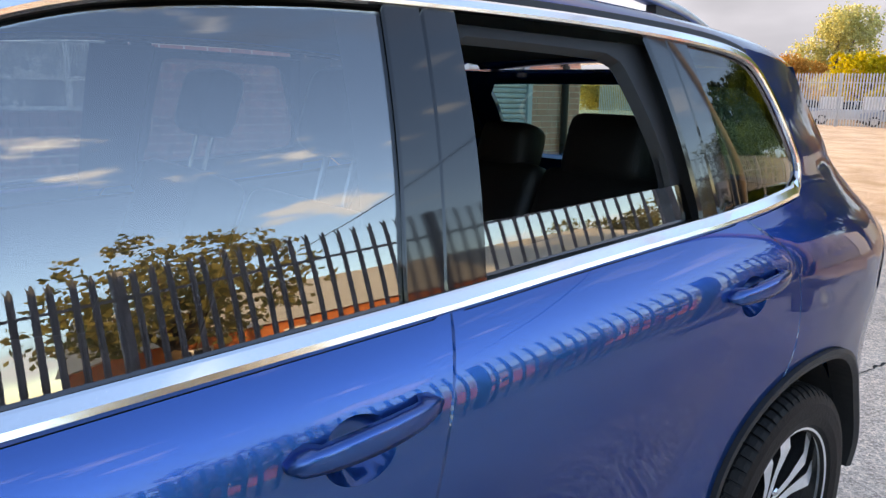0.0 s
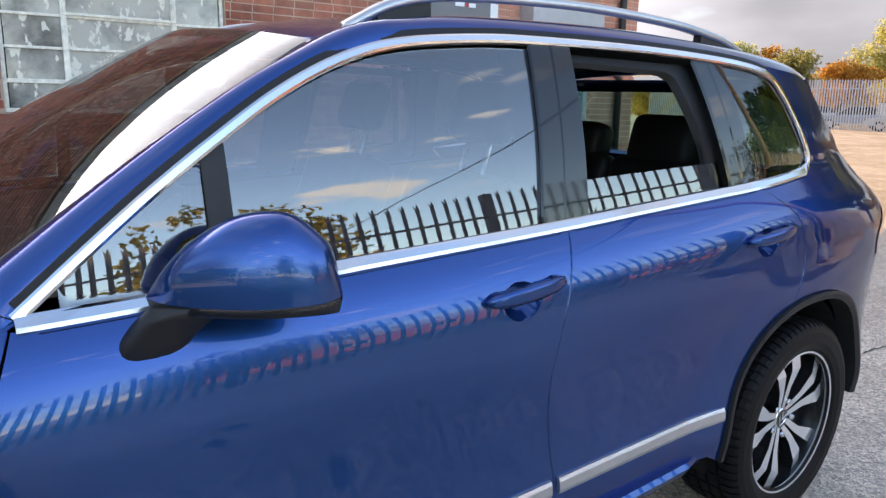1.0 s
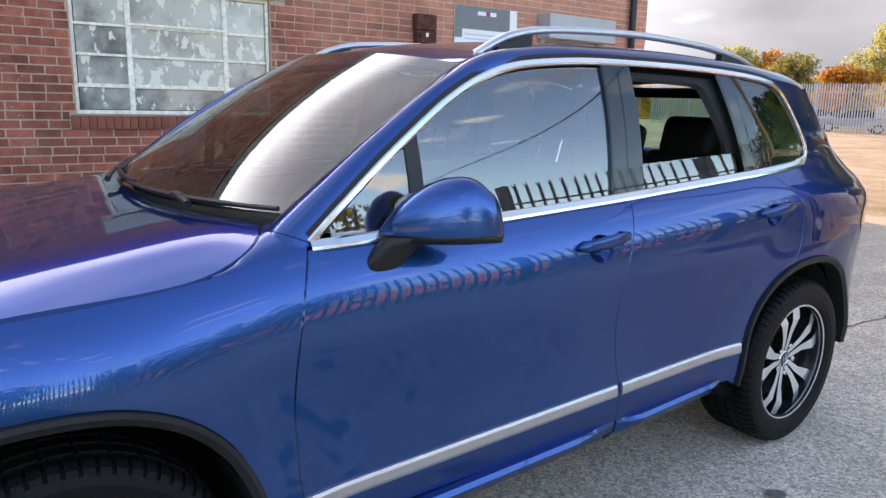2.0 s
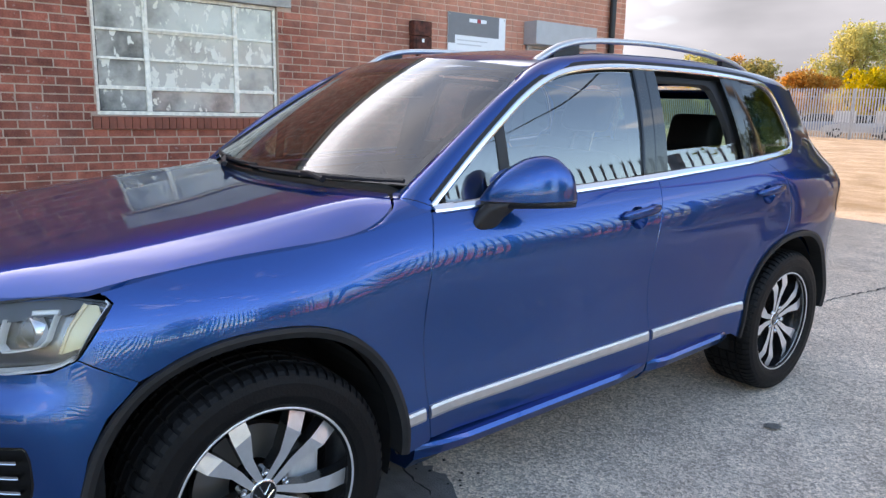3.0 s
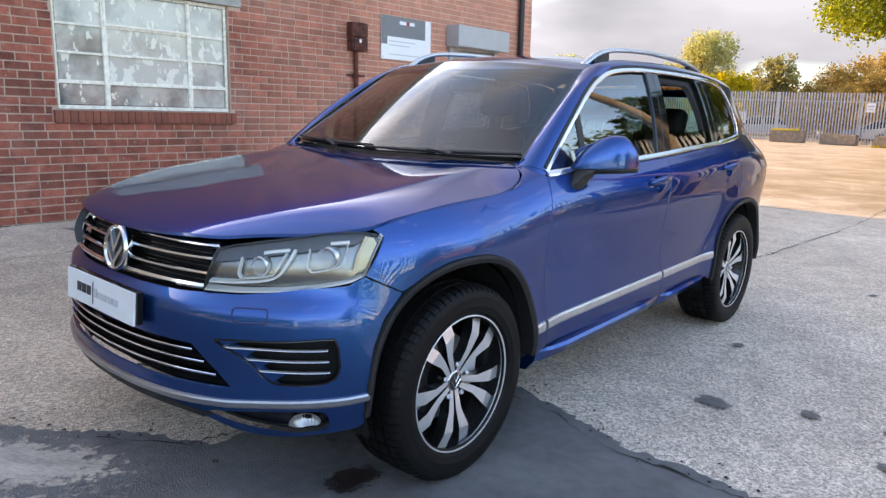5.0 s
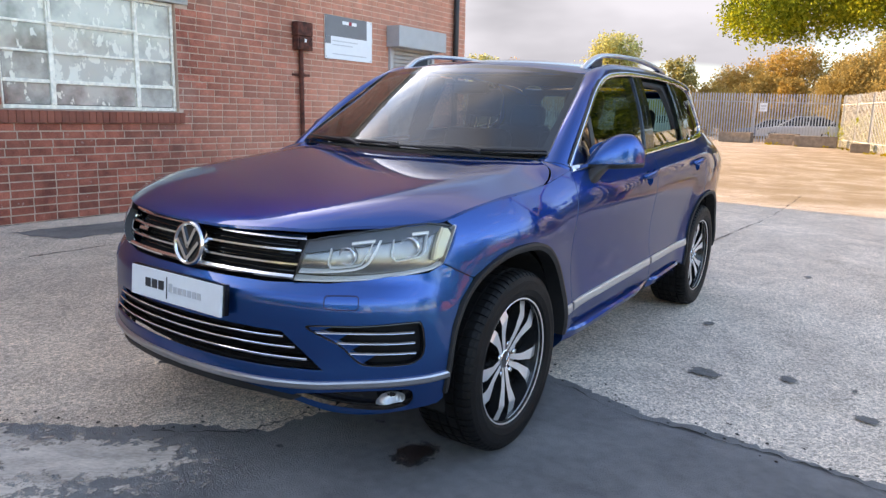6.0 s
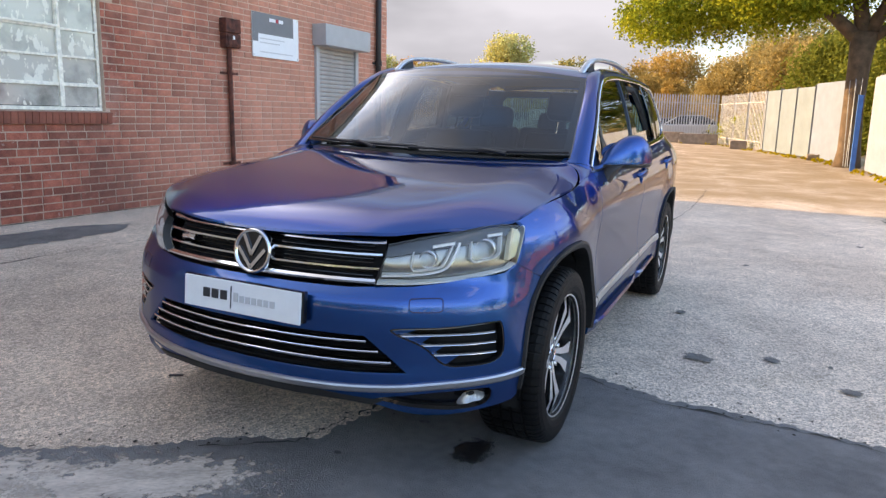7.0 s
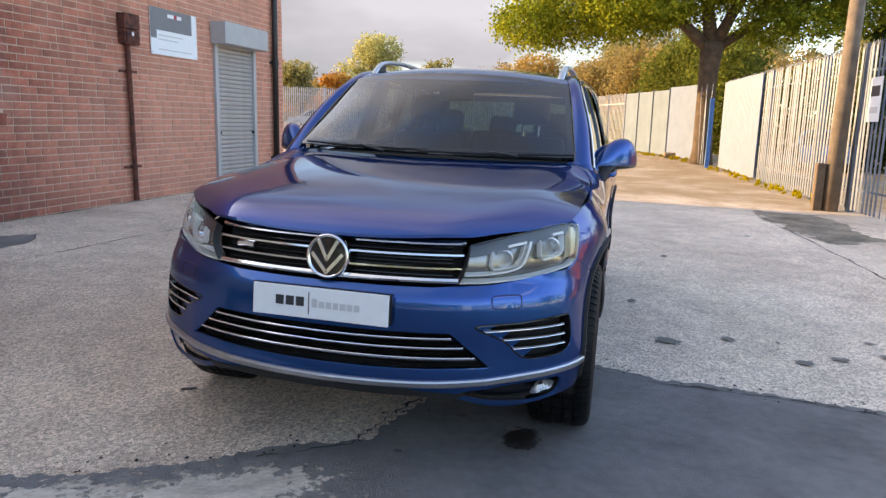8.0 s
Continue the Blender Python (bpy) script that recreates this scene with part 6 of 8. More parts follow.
    for t, v, r in ((0.150, 0.082, 0.026), (0.315, 0.085, 0.030)):
        c = Vector(lens(t, v))
        n = field_normal(lens, t, v)
        f = Vector((0.25, -1, 0.02)).normalized()
        at = c - n * 0.030
        at.x *= sd
        f.x *= sd
        m = Matrix.Translation(at) @ f.to_track_quat("-Y", "Z").to_matrix().to_4x4()
        bm = lathe(bmesh.new(), [(0.0, -0.024), (r * 0.5, -0.021), (r * 0.85, -0.013), (r, -0.003), (r, 0.016)], 28, "Y")
        bmesh.ops.transform(bm, matrix=m, verts=bm.verts)
        part("projector", bm, LENS, lamp, "round glass projector", smooth=True)
        bm = lathe(bmesh.new(), [(0.0, 0.016), (r * 0.5, 0.012), (r * 0.98, -0.002), (r * 1.12, -0.010), (r * 1.28, -0.004), (r * 1.28, 0.02)], 28, "Y")
        bmesh.ops.transform(bm, matrix=m, verts=bm.verts)
        part("projector_ring", bm, REFLECTOR, lamp, smooth=True)
        # bright squared U round the foot of each projector
        bm = bmesh.new()
        u = [(t - 0.050, v + 0.030), (t - 0.050, v - 0.022), (t - 0.040, v - 0.036), (t + 0.026, v - 0.034), (t + 0.042, v - 0.022), (t + 0.060, v + 0.034)]
        strip(bm, lens, smooth_line(u, 0.01), 0.004, -0.010, sd, 1, sink=0.03)
        part("light_guide", bm, GUIDE, lamp, "white squared light guide")
        bm = bmesh.new()
        strip(bm, lens, [(t + 0.006, v + 0.036), (t + 0.064, v + 0.036)], 0.009, -0.008, sd, 1, sink=0.03)
        part("light_guide", bm, GUIDE, lamp, "white light guide")
    bm = bmesh.new()
    strip(bm, lens, smooth_line([(0.012, 0.034), (0.10, 0.034), (0.165, 0.036), (0.200, 0.048), (0.218, 0.085), (0.228, 0.118)], 0.01), 0.008, -0.008, sd, 1, sink=0.03)
    part("light_guide", bm, GUIDE, lamp, "white sweeping light guide")

# door mirrors
CAP_H = spline([-1.0, -0.8, -0.45, -0.1, 0.25, 0.55, 0.8, 0.94, 1.0], [0.006, 0.052, 0.103, 0.133, 0.142, 0.132, 0.098, 0.055, 0.008])
CAP_D = spline([-1.0, -0.8, -0.4, 0.0, 0.4, 0.75, 0.93, 1.0], [0.012, 0.038, 0.066, 0.078, 0.075, 0.055, 0.030, 0.008])


def sheet_between(bm, rings, closed=False):
    for a, b in zip(rings, rings[1:]):
        n = len(a)
        for k in range(n if closed else n - 1):
            bm.faces.new((a[k], a[(k + 1) % n], b[(k + 1) % n], b[k]))


for sd in (1, -1):
    root = Vector((0.978, -0.540, 1.150))
    ax = Vector((0.61, 0.79, 0)).normalized()
    th = Vector((0.79, -0.61, 0)).normalized()

    def at_cap(a, deep, high):
        p = root + ax * 0.160 * a + th * deep + Vector((0, 0, high + 0.006 * a))
        return (p.x * sd, p.y, p.z)

    stops = [-math.cos(math.pi * k / 28) for k in range(29)]
    bm = bmesh.new()
    rings = []
    for a in stops:
        ring = []
        for k in range(17):
            q = math.pi * k / 16
            c, h = math.cos(q), math.sin(q)
            dd = CAP_D(a) if c > 0 else min(CAP_D(a), 0.045)
            ring.append(bm.verts.new(at_cap(a, dd * math.copysign(abs(c) ** 0.8, c), CAP_H(a) * h ** 0.85)))
        rings.append(ring)
    sheet_between(bm, rings)
    bmesh.ops.recalc_face_normals(bm, faces=bm.faces)
    cap = part("door_mirror", bm, PAINT, car, "body-coloured door mirror on a black foot", smooth=True)
    bm = bmesh.new()
    rings = []
    for a in stops:
        ring = []
        for k in range(13):
            q = -math.pi * k / 12
            c, h = math.cos(q), math.sin(q)
            dd = CAP_D(a) * 0.985 if c > 0 else min(CAP_D(a), 0.045)
            ring.append(bm.verts.new(at_cap(a, dd * math.copysign(abs(c) ** 0.6, c), -0.001 + min(0.026, CAP_H(a)) * h)))
        rings.append(ring)
    sheet_between(bm, rings)
    bmesh.ops.recalc_face_normals(bm, faces=bm.faces)
    part("mirror_base", bm, BLACK, cap, "black lower shell", smooth=True)
    bm = bmesh.new()
    tube(bm, [at_cap(a, CAP_D(a) * 0.99, -0.004) for a in np.linspace(-0.30, 0.96, 18)], 0.0045, 6)
    part("side_repeater", bm, LENS, cap, "clear indicator strip")
    bm = bmesh.new()
    rings = []
    for x, y, z, hx, hy in ((0.894, -0.690, 1.026, 0.026, 0.042), (0.898, -0.688, 1.036, 0.034, 0.055), (0.912, -0.664, 1.085, 0.038, 0.062), (0.928, -0.632, 1.118, 0.040, 0.066), (0.944, -0.600, 1.140, 0.045, 0.080)):
        rings.append([bm.verts.new(((x + hx * math.copysign(abs(math.cos(a)) ** 0.7, math.cos(a))) * sd, y + hy * math.copysign(abs(math.sin(a)) ** 0.7, math.sin(a)), z + 0.10 * hx * math.cos(a))) for a in (2 * math.pi * k / 20 for k in range(20))])
    sheet_between(bm, rings, True)
    bm.faces.new(rings[0])
    bm.faces.new(rings[-1])
    bmesh.ops.recalc_face_normals(bm, faces=bm.faces)
    part("mirror_foot", bm, BLACK, cap, "black mirror foot", smooth=True)
    bm = bmesh.new()
    ring = [bm.verts.new(at_cap(0.03 + 0.82 * math.cos(a), -0.047, 0.056 + 0.052 * math.sin(a))) for a in (2 * math.pi * k / 28 for k in range(28))]
    bm.faces.new(ring)
    part("mirror_glass", bm, CHROME, cap, "mirror glass")

# scuttle and wipers
bm = bmesh.new()
rings = []
for k in range(33):
    a = -1 + 2 * k / 32
    x = 0.735 * a
    y = -1.062 + 0.14 * a * a
    rings.append([bm.verts.new(p) for p in ((x, y - 0.01, 1.140), (x, y + 0.02, 1.150), (x * 1.0, y + 0.10 - 0.05 * a * a, 1.166), (x, y + 0.10, 1.10))])
for a, b in zip(rings, rings[1:]):
    for q in range(3):
        bm.faces.new((a[q], a[q + 1], b[q + 1], b[q]))
bmesh.ops.recalc_face_normals(bm, faces=bm.faces)
part("scuttle", bm, BLACK, car, "black plastic scuttle")
for u0, u1, v1, piv in ((-0.02, 0.655, 0.040, 0.30), (-0.62, 0.02, 0.055, -0.30)):
    bm = bmesh.new()
    pts = [Vector(screen(u0 + (u1 - u0) * k / 12, 0.022 + (v1 - 0.045) * k / 12)) + Vector((0, -0.008, 0.010)) for k in range(13)]
    tube(bm, pts, [0.006] * 3 + [0.009] * 7 + [0.007] * 3, 6)
    wiper = part("wiper", bm, BLACK, car, "black wiper resting on the scuttle")
    bm = bmesh.new()
    mid = pts[6]
    base = Vector(screen(piv + 0.12, 0.0)) + Vector((0, -0.03, 0.012))
    tube(bm, [base, base.lerp(mid, 0.5) + Vector((0, -0.006, 0.006)), mid + Vector((0, -0.004, 0.006))], [0.011, 0.008, 0.007], 8)
    part("wiper_arm", bm, BLACK, wiper)
    bm = bmesh.new()
    box(bm, mid.x - 0.03, mid.x + 0.03, mid.y - 0.012, mid.y + 0.012, mid.z - 0.006, mid.z + 0.011, 0.004)
    part("wiper_clip", bm, BLACK, wiper)
# ---- wheels ----
def tyre_mesh():
    bm = bmesh.new()
    prof = [(0.250, -0.118), (0.268, -0.128), (0.300, -0.138), (0.335, -0.137), (0.356, -0.130), (0.366, -0.121), (0.3745, -0.104), (0.3765, -0.084), (0.3765, -0.074), (0.368, -0.073), (0.368, -0.064), (0.377, -0.063), (0.377, -0.028), (0.368, -0.027), (0.368, -0.017), (0.3775, -0.016), (0.3775, 0.016), (0.368, 0.017), (0.368, 0.027), (0.377, 0.028), (0.377, 0.063), (0.368, 0.064), (0.368, 0.073), (0.3765, 0.074), (0.3765, 0.084), (0.3745, 0.104), (0.366, 0.121), (0.356, 0.130), (0.335, 0.137), (0.300, 0.138), (0.275, 0.131), (0.268, 0.124), (0.262, 0.121), (0.250, 0.112)]
    turns = [2 * math.pi * (j + f) / 72 for j in range(72) for f in (0.0, 0.70, 0.72, 0.98)]
    seg = len(turns)
    rings = []
    for r, h in prof:
        ring = []
        for k, a in enumerate(turns):
            rr = r
            cut = k % 4 >= 2
            if cut and abs(h) > 0.07 and r > 0.345:
                rr -= 0.007 if r > 0.36 else 0.002
            if cut and abs(h) < 0.07 and r > 0.372 and k % 8 < 4:
                rr -= 0.005
            ring.append(bm.verts.new((h, rr * math.cos(a), rr * math.sin(a))))
        rings.append(ring)
    for a, b in zip(rings, rings[1:]):
        for k in range(seg):
            bm.faces.new((a[k], a[(k + 1) % seg], b[(k + 1) % seg], b[k]))
    bmesh.ops.recalc_face_normals(bm, faces=bm.faces)
    return bm


def spoke_mesh(hand, base):
    """One blade of a pair: a bright cut face over black sides."""
    pts = [(0.0035, 0.033), (0.0065, 0.110), (0.020, 0.190), (0.040, 0.257), (0.064, 0.252), (0.090, 0.243), (0.072, 0.188), (0.037, 0.118), (0.0215, 0.033)]
    bm = bmesh.new()
    top, bot, mid = [], [], []
    for t, r in pts:
        a = base + hand * math.atan2(t, r)
        rr = math.hypot(t, r)
        y, z = rr * math.cos(a), rr * math.sin(a)
        x = 0.078 + 0.026 * min(1, (rr - 0.05) / 0.16) - 0.016 * max(0, (rr - 0.205) / 0.05)
        ey, ez = (y * 0.975, z * 0.975)
        top.append(bm.verts.new((x, y, z)))
        mid.append(bm.verts.new((x - 0.006, y, z)))
        bot.append(bm.verts.new((x - 0.045, y, z)))
    n = len(pts)
    for q in ((0, 1, 7, 8), (1, 2, 6, 7), (2, 3, 4, 5, 6)):
        bm.faces.new([top[i] for i in q]).material_index = 0
    for a, b, i in ((top, mid, 1), (mid, bot, 1)):
        for k in range(n):
            q = bm.faces.new((a[k], a[(k + 1) % n], b[(k + 1) % n], b[k]))
            q.material_index = i
    bmesh.ops.recalc_face_normals(bm, faces=bm.faces)
    bmesh.ops.triangulate(bm, faces=[x for x in bm.faces if len(x.verts) > 4])
    return bm


RIM_PROFILE = [(0.257, 0.121), (0.263, 0.124), (0.2655, 0.118), (0.2635, 0.108), (0.2585, 0.102)]
BARREL = [(0.2585, 0.102), (0.250, 0.06), (0.235, 0.02), (0.235, -0.09), (0.252, -0.12)]


def build_wheel():
    w = part("wheel", lathe(bmesh.new(), BARREL, 72), RIM_DARK, car, "black and machined alloy wheel with five paired spokes", smooth=True)
    part("tyre", tyre_mesh(), RUBBER, w, "black road tyre", smooth=False)
    part("rim_edge", lathe(bmesh.new(), RIM_PROFILE, 72), RIM_FACE, w, "bright machined rim edge", smooth=True)
    for j in range(5):
        base = radians(-90 + 72 * j)
        for hand in (1, -1):
            part("spoke", spoke_mesh(hand, base), [RIM_FACE, RIM_DARK], w, "machined spoke blade with black flanks")
    part("hub", lathe(bmesh.new(), [(0.0, 0.072), (0.050, 0.072), (0.056, 0.066), (0.058, 0.03)], 40), RIM_DARK, w, smooth=True)
    part("hub_cap", lathe(bmesh.new(), [(0.0, 0.080), (0.032, 0.080), (0.038, 0.080), (0.041, 0.076), (0.042, 0.068)], 32), CHROME, w, "chrome-edged centre cap", smooth=True)
    part("hub_disc", lathe(bmesh.new(), [(0.0, 0.0815), (0.034, 0.0815), (0.035, 0.079)], 32), RIM_DARK, w)
    for pts in (((-0.016, 0.026), (0.0, -0.004), (0.016, 0.026)), ((-0.027, 0.004), (0.0, -0.029), (0.027, 0.004))):
        bm = bmesh.new()
        tube(bm, [(0.082, y, z) for y, z in pts], 0.0032, 5)
        part("cap_bar", bm, CHROME, w)
    for j in range(5):
        a = radians(-54 + 72 * j)
        bm = lathe(bmesh.new(), [(0.0, 0.080), (0.0055, 0.080), (0.0062, 0.084), (0.009, 0.084), (0.0115, 0.080), (0.0115, 0.05)], 14)
        bmesh.ops.translate(bm, vec=(0.004, 0.066 * math.cos(a), 0.066 * math.sin(a)), verts=bm.verts)
        part("wheel_bolt", bm, CHROME, w)
    part("brake_disc", lathe(bmesh.new(), [(0.07, 0.0), (0.172, 0.0), (0.172, -0.03), (0.07, -0.03)], 48), mat("cast_steel", (0.25, 0.25, 0.25), 0.4, 0.9), w)
    bm = bmesh.new()
    box(bm, -0.045, 0.022, 0.10, 0.20, -0.07, 0.09, 0.012)
    part("brake_caliper", bm, LAMP_GREY, w)
    return w


wheel = build_wheel()
wheel.matrix_basis = pose(0.832, -1.452, 0.377, -2.5, 0, 0)
for x, y, turn, spin in ((0.832, 1.452, 0, -26), (-0.832, -1.452, 180, 20), (-0.832, 1.452, 180, 40)):
    c = copy_thing(wheel, pose(x, y, 0.377, spin if turn == 0 else 0, 0, turn))
for sd in (1, -1):
    for wy in (-1.46, 1.44):
        bm = bmesh.new()
        vs = [[bm.verts.new((x * sd, wy + 0.44 * math.cos(a), 0.40 + 0.44 * math.sin(a))) for x in (0.45, 0.905)] for a in np.linspace(-0.25, math.pi + 0.25, 24)]
        for a, b in zip(vs, vs[1:]):
            bm.faces.new((a[0], a[1], b[1], b[0]))
        bm.faces.new([v[0] for v in vs])
        part("arch_liner", bm, VOID, car)

# ---- cabin ----
def cushion(name, x0, x1, y0, y1, z0, z1, tilt=0.0, parent=car, label="", bevel=0.045, mt=SEAT):
    bm = boxed(-(x1 - x0) / 2, (x1 - x0) / 2, -(y1 - y0) / 2, (y1 - y0) / 2, -(z1 - z0) / 2, (z1 - z0) / 2)
    bmesh.ops.bevel(bm, geom=bm.edges[:], offset=bevel, segments=3, affect="EDGES", profile=0.55)
    ob = part(name, bm, mt, parent, label, smooth=True)
    ob.matrix_basis = pose((x0 + x1) / 2, (y0 + y1) / 2, (z0 + z1) / 2, tilt, 0, 0)
    return ob


for sx in (0.37, -0.37):
    s = cushion("front_seat", sx - 0.25, sx + 0.25, -0.30, 0.24, 0.60, 0.76, -6, label="black leather front seat")
    b = cushion("seat_back", -0.25, 0.25, 0.22, 0.36, 0.0, 0.62, -16, s)
    h = cushion("headrest", -0.13, 0.13, 0.355, 0.455, 0.705, 0.895, -12, s)
    for dx in (-0.055, 0.055):
        bm = bmesh.new()
        tube(bm, [(dx, 0.375, 0.58), (dx, 0.405, 0.74)], 0.008, 8)
        part("headrest_post", bm, CHROME, s, "chrome headrest post")
bench = cushion("rear_seat", -0.68, 0.68, 0.62, 1.10, 0.62, 0.78, -4, label="black leather rear bench")
for x0, x1 in ((-0.68, -0.23), (-0.22, 0.22), (0.23, 0.68)):
    cushion("seat_back", x0, x1, 0.22, 0.38, 0.02, 0.60, -18, bench)
for hx, w, hh in ((-0.45, 0.14, 0.20), (0.03, 0.11, 0.16), (0.43, 0.145, 0.20)):
    cushion("headrest", hx - w, hx + w, 0.32, 0.45, 0.56, 0.56 + hh, -10, bench, bevel=0.05)
bm = bmesh.new()
rings = []
for k in range(13):
    a = -1 + 2 * k / 12
    x = 0.74 * a
    rings.append([bm.verts.new(p) for p in ((x, -0.95, 1.10), (x, -0.80, 1.125), (x, -0.58, 1.115 + 0.02 * math.cos(5 * a)), (x, -0.48, 1.06), (x, -0.45, 0.75), (x, -0.70, 0.60))])
for a, b in zip(rings, rings[1:]):
    for q in range(5):
        bm.faces.new((a[q], a[q + 1], b[q + 1], b[q]))
bmesh.ops.recalc_face_normals(bm, faces=bm.faces)
part("dashboard", bm, mat("dash_grey", (0.05, 0.052, 0.055), 0.65, vary=0.15, scale=30, bump=0.1, bump_scale=300), car, "dark moulded dashboard", smooth=True)
bm = bmesh.new()
tube(bm, [(-0.37 + 0.185 * math.cos(a), 0.04 * math.sin(a), 0.185 * math.sin(a)) for a in np.linspace(0, 2 * math.pi, 33)], 0.016, 8, cap=False)
bmesh.ops.transform(bm, matrix=Matrix.Translation((0, -0.36, 0.985)) @ Matrix.Rotation(radians(-22), 4, "X"), verts=bm.verts)
sw = part("steering_wheel", bm, SEAT, car, "black steering wheel", smooth=True)
bm = bmesh.new()
box(bm, -0.44, -0.30, -0.40, -0.36, 0.93, 1.04, 0.015)
box(bm, -0.55, -0.19, -0.385, -0.37, 0.975, 1.0, 0.005)
part("wheel_boss", bm, SEAT, sw)
bm = bmesh.new()
box(bm, -0.11, 0.11, -0.36, -0.31, 1.47, 1.54, 0.02)
part("rear_view_mirror", bm, BLACK, car)
bm = boxed(-0.72, 0.72, -0.45, 2.0, 0.40, 0.45)
part("cabin_floor", bm, VOID, car)
bm = boxed(-0.68, 0.68, 1.25, 2.05, 0.92, 0.95, 0.01)
part("load_cover", bm, BLACK, car)

# ---- palisade fences ----
def pale_bm(h):
    """A folded steel pale with a three-pointed, splayed head."""
    bm = bmesh.new()
    prof = [(-0.036, 0.0), (-0.023, 0.013), (-0.009, 0.001), (0.009, 0.001), (0.023, 0.013), (0.036, 0.0)]
    heads = [(0.0, -0.012, -0.01), (-0.085, 0, 0), (0.012, 0, 0.012), (0.012, 0, 0.012), (-0.085, 0, 0), (0.0, 0.012, -0.01)]
    rows = []
    for d in (0.0, -0.004):
        lo = [bm.verts.new((x + d, y, 0.06)) for y, x in prof]
        mid = [bm.verts.new((x + d, y, h - 0.09)) for y, x in prof]
        hi = [bm.verts.new((x + d + c, y + b, h + a)) for (y, x), (a, b, c) in zip(prof, heads)]
        rows.append((lo, mid, hi))
    for lo, mid, hi in rows:
        for k in range(5):
            bm.faces.new((lo[k], lo[k + 1], mid[k + 1], mid[k]))
            bm.faces.new((mid[k], mid[k + 1], hi[k + 1], hi[k]))
    for k in (0, 5):
        bm.faces.new((rows[0][0][k], rows[1][0][k], rows[1][1][k], rows[0][1][k]))
    bmesh.ops.recalc_face_normals(bm, faces=bm.faces)
    return bm


def fence_x(y):
    if y > 8.0:
        return 4.90 - 0.063 * (y - 11.44)
    return 5.117 + 0.30 * min(13.0, 8.0 - y)


FH = 2.92
lane = thing("fence", pose(0, 0, 0), "tall galvanised steel palisade fence along the yard", "fence")
proto = None
rng = random.Random(2)
y = -15.0
count = 0
while y < 20.6 and count < 295:
    if proto is None:
        proto = part("pale", pale_bm(FH), GALV, lane)
        p = proto
    else:
        p = new("pale", proto.data)
        p.parent = lane
    x = fence_x(y)
    p.matrix_basis = pose(x - 0.03, y, ground_z(x) + rng.uniform(-0.012, 0.012), rng.uniform(-0.6, 0.6), rng.uniform(-0.5, 0.5), 180 if y > 8 else 163)
    y += 0.1625
    count += 1
ypost = [-14.2, -11.1, -8.0, -4.9, -1.8, 1.3, 4.4, 7.3, 9.35, 11.44, 15.58, 20.5]
for y in ypost:
    x = fence_x(y)
    bm = bmesh.new()
    box(bm, -0.005, 0.125, -0.05, 0.05, 0.0, FH + 0.02)
    box(bm, -0.012, 0.0, -0.055, 0.055, 0.0, FH + 0.02)
    p = part("post", bm, GALV, lane)
    p.matrix_basis = pose(x + 0.0, y, ground_z(x) - 0.02)
for a, b in zip(ypost, ypost[1:]):
    for z in (0.42, 2.46):
        xa, xb = fence_x(a), fence_x(b)
        bm = bmesh.new()
        tube(bm, [(xa - 0.004, a, ground_z(xa) + z), (xb - 0.004, b, ground_z(xb) + z)], 0.026, 4)
        part("rail", bm, GALV, lane)

# white sheeting on the fence, the leaning white board and the cream panels beyond
sheet = thing("fence_sheeting", pose(0, 0, 0), "white profiled sheeting fixed to the palisade fence", "fence panel")
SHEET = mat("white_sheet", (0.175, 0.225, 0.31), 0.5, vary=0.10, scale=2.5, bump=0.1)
bm = bmesh.new()
prev = None
for k in range(121):
    y = 15.75 + 4.85 * k / 120
    x = fence_x(y) - 0.085 - (0.034 if k % 4 < 2 else 0.0)
    q = [bm.verts.new((x, y, ground_z(x) + 0.10)), bm.verts.new((x, y, ground_z(x) + 2.86)), bm.verts.new((x + 0.004, y, ground_z(x) + 2.86)), bm.verts.new((x + 0.004, y, ground_z(x) + 0.10))]
    if prev:
        for i in range(4):
            bm.faces.new((prev[i], prev[(i + 1) % 4], q[(i + 1) % 4], q[i]))
    prev = q
bmesh.ops.recalc_face_normals(bm, faces=bm.faces)
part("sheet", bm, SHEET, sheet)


def panel_x(y):
    return 3.85 - (y - 25.8) * 0.31


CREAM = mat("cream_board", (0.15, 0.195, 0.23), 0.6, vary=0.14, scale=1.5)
boards = thing("panel_fence", pose(0, 0, 0), "row of cream and white boards on grey posts", "fence")
y = 25.2
k = 0
while y < 34:
    w = 2.0 if k else 3.4
    xa, xb = panel_x(y), panel_x(y + w)
    bm = bmesh.new()
    vs = []
    for x, yy in ((xa, y + 0.05), (xb, y + w - 0.05)):
        for d in (0.0, 0.06):
            for z in (0.08, 2.95 if k else 3.05):
                vs.append(bm.verts.new((x + d, yy, ground_z(x) + z)))
    for f in ((0, 1, 5, 4), (2, 3, 7, 6), (0, 1, 3, 2), (4, 5, 7, 6), (1, 3, 7, 5), (0, 2, 6, 4)):
        bm.faces.new([vs[i] for i in f])
    bmesh.ops.recalc_face_normals(bm, faces=bm.faces)
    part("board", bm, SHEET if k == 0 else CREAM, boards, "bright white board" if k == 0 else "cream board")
    bm = boxed(-0.06, 0.10, -0.05, 0.05, 0.0, 3.0)
    p = part("post", bm, GALV, boards)
    p.matrix_basis = pose(xa, y, ground_z(xa))
    y += w
    k += 1
gate = thing("gate_post", pose(3.97, 21.65, ground_z(3.97)), "blue painted steel gate post beside the tree", "post")
BLUE = mat("blue_gate_paint", (0.03, 0.14, 0.38), 0.5, vary=0.2, scale=6)
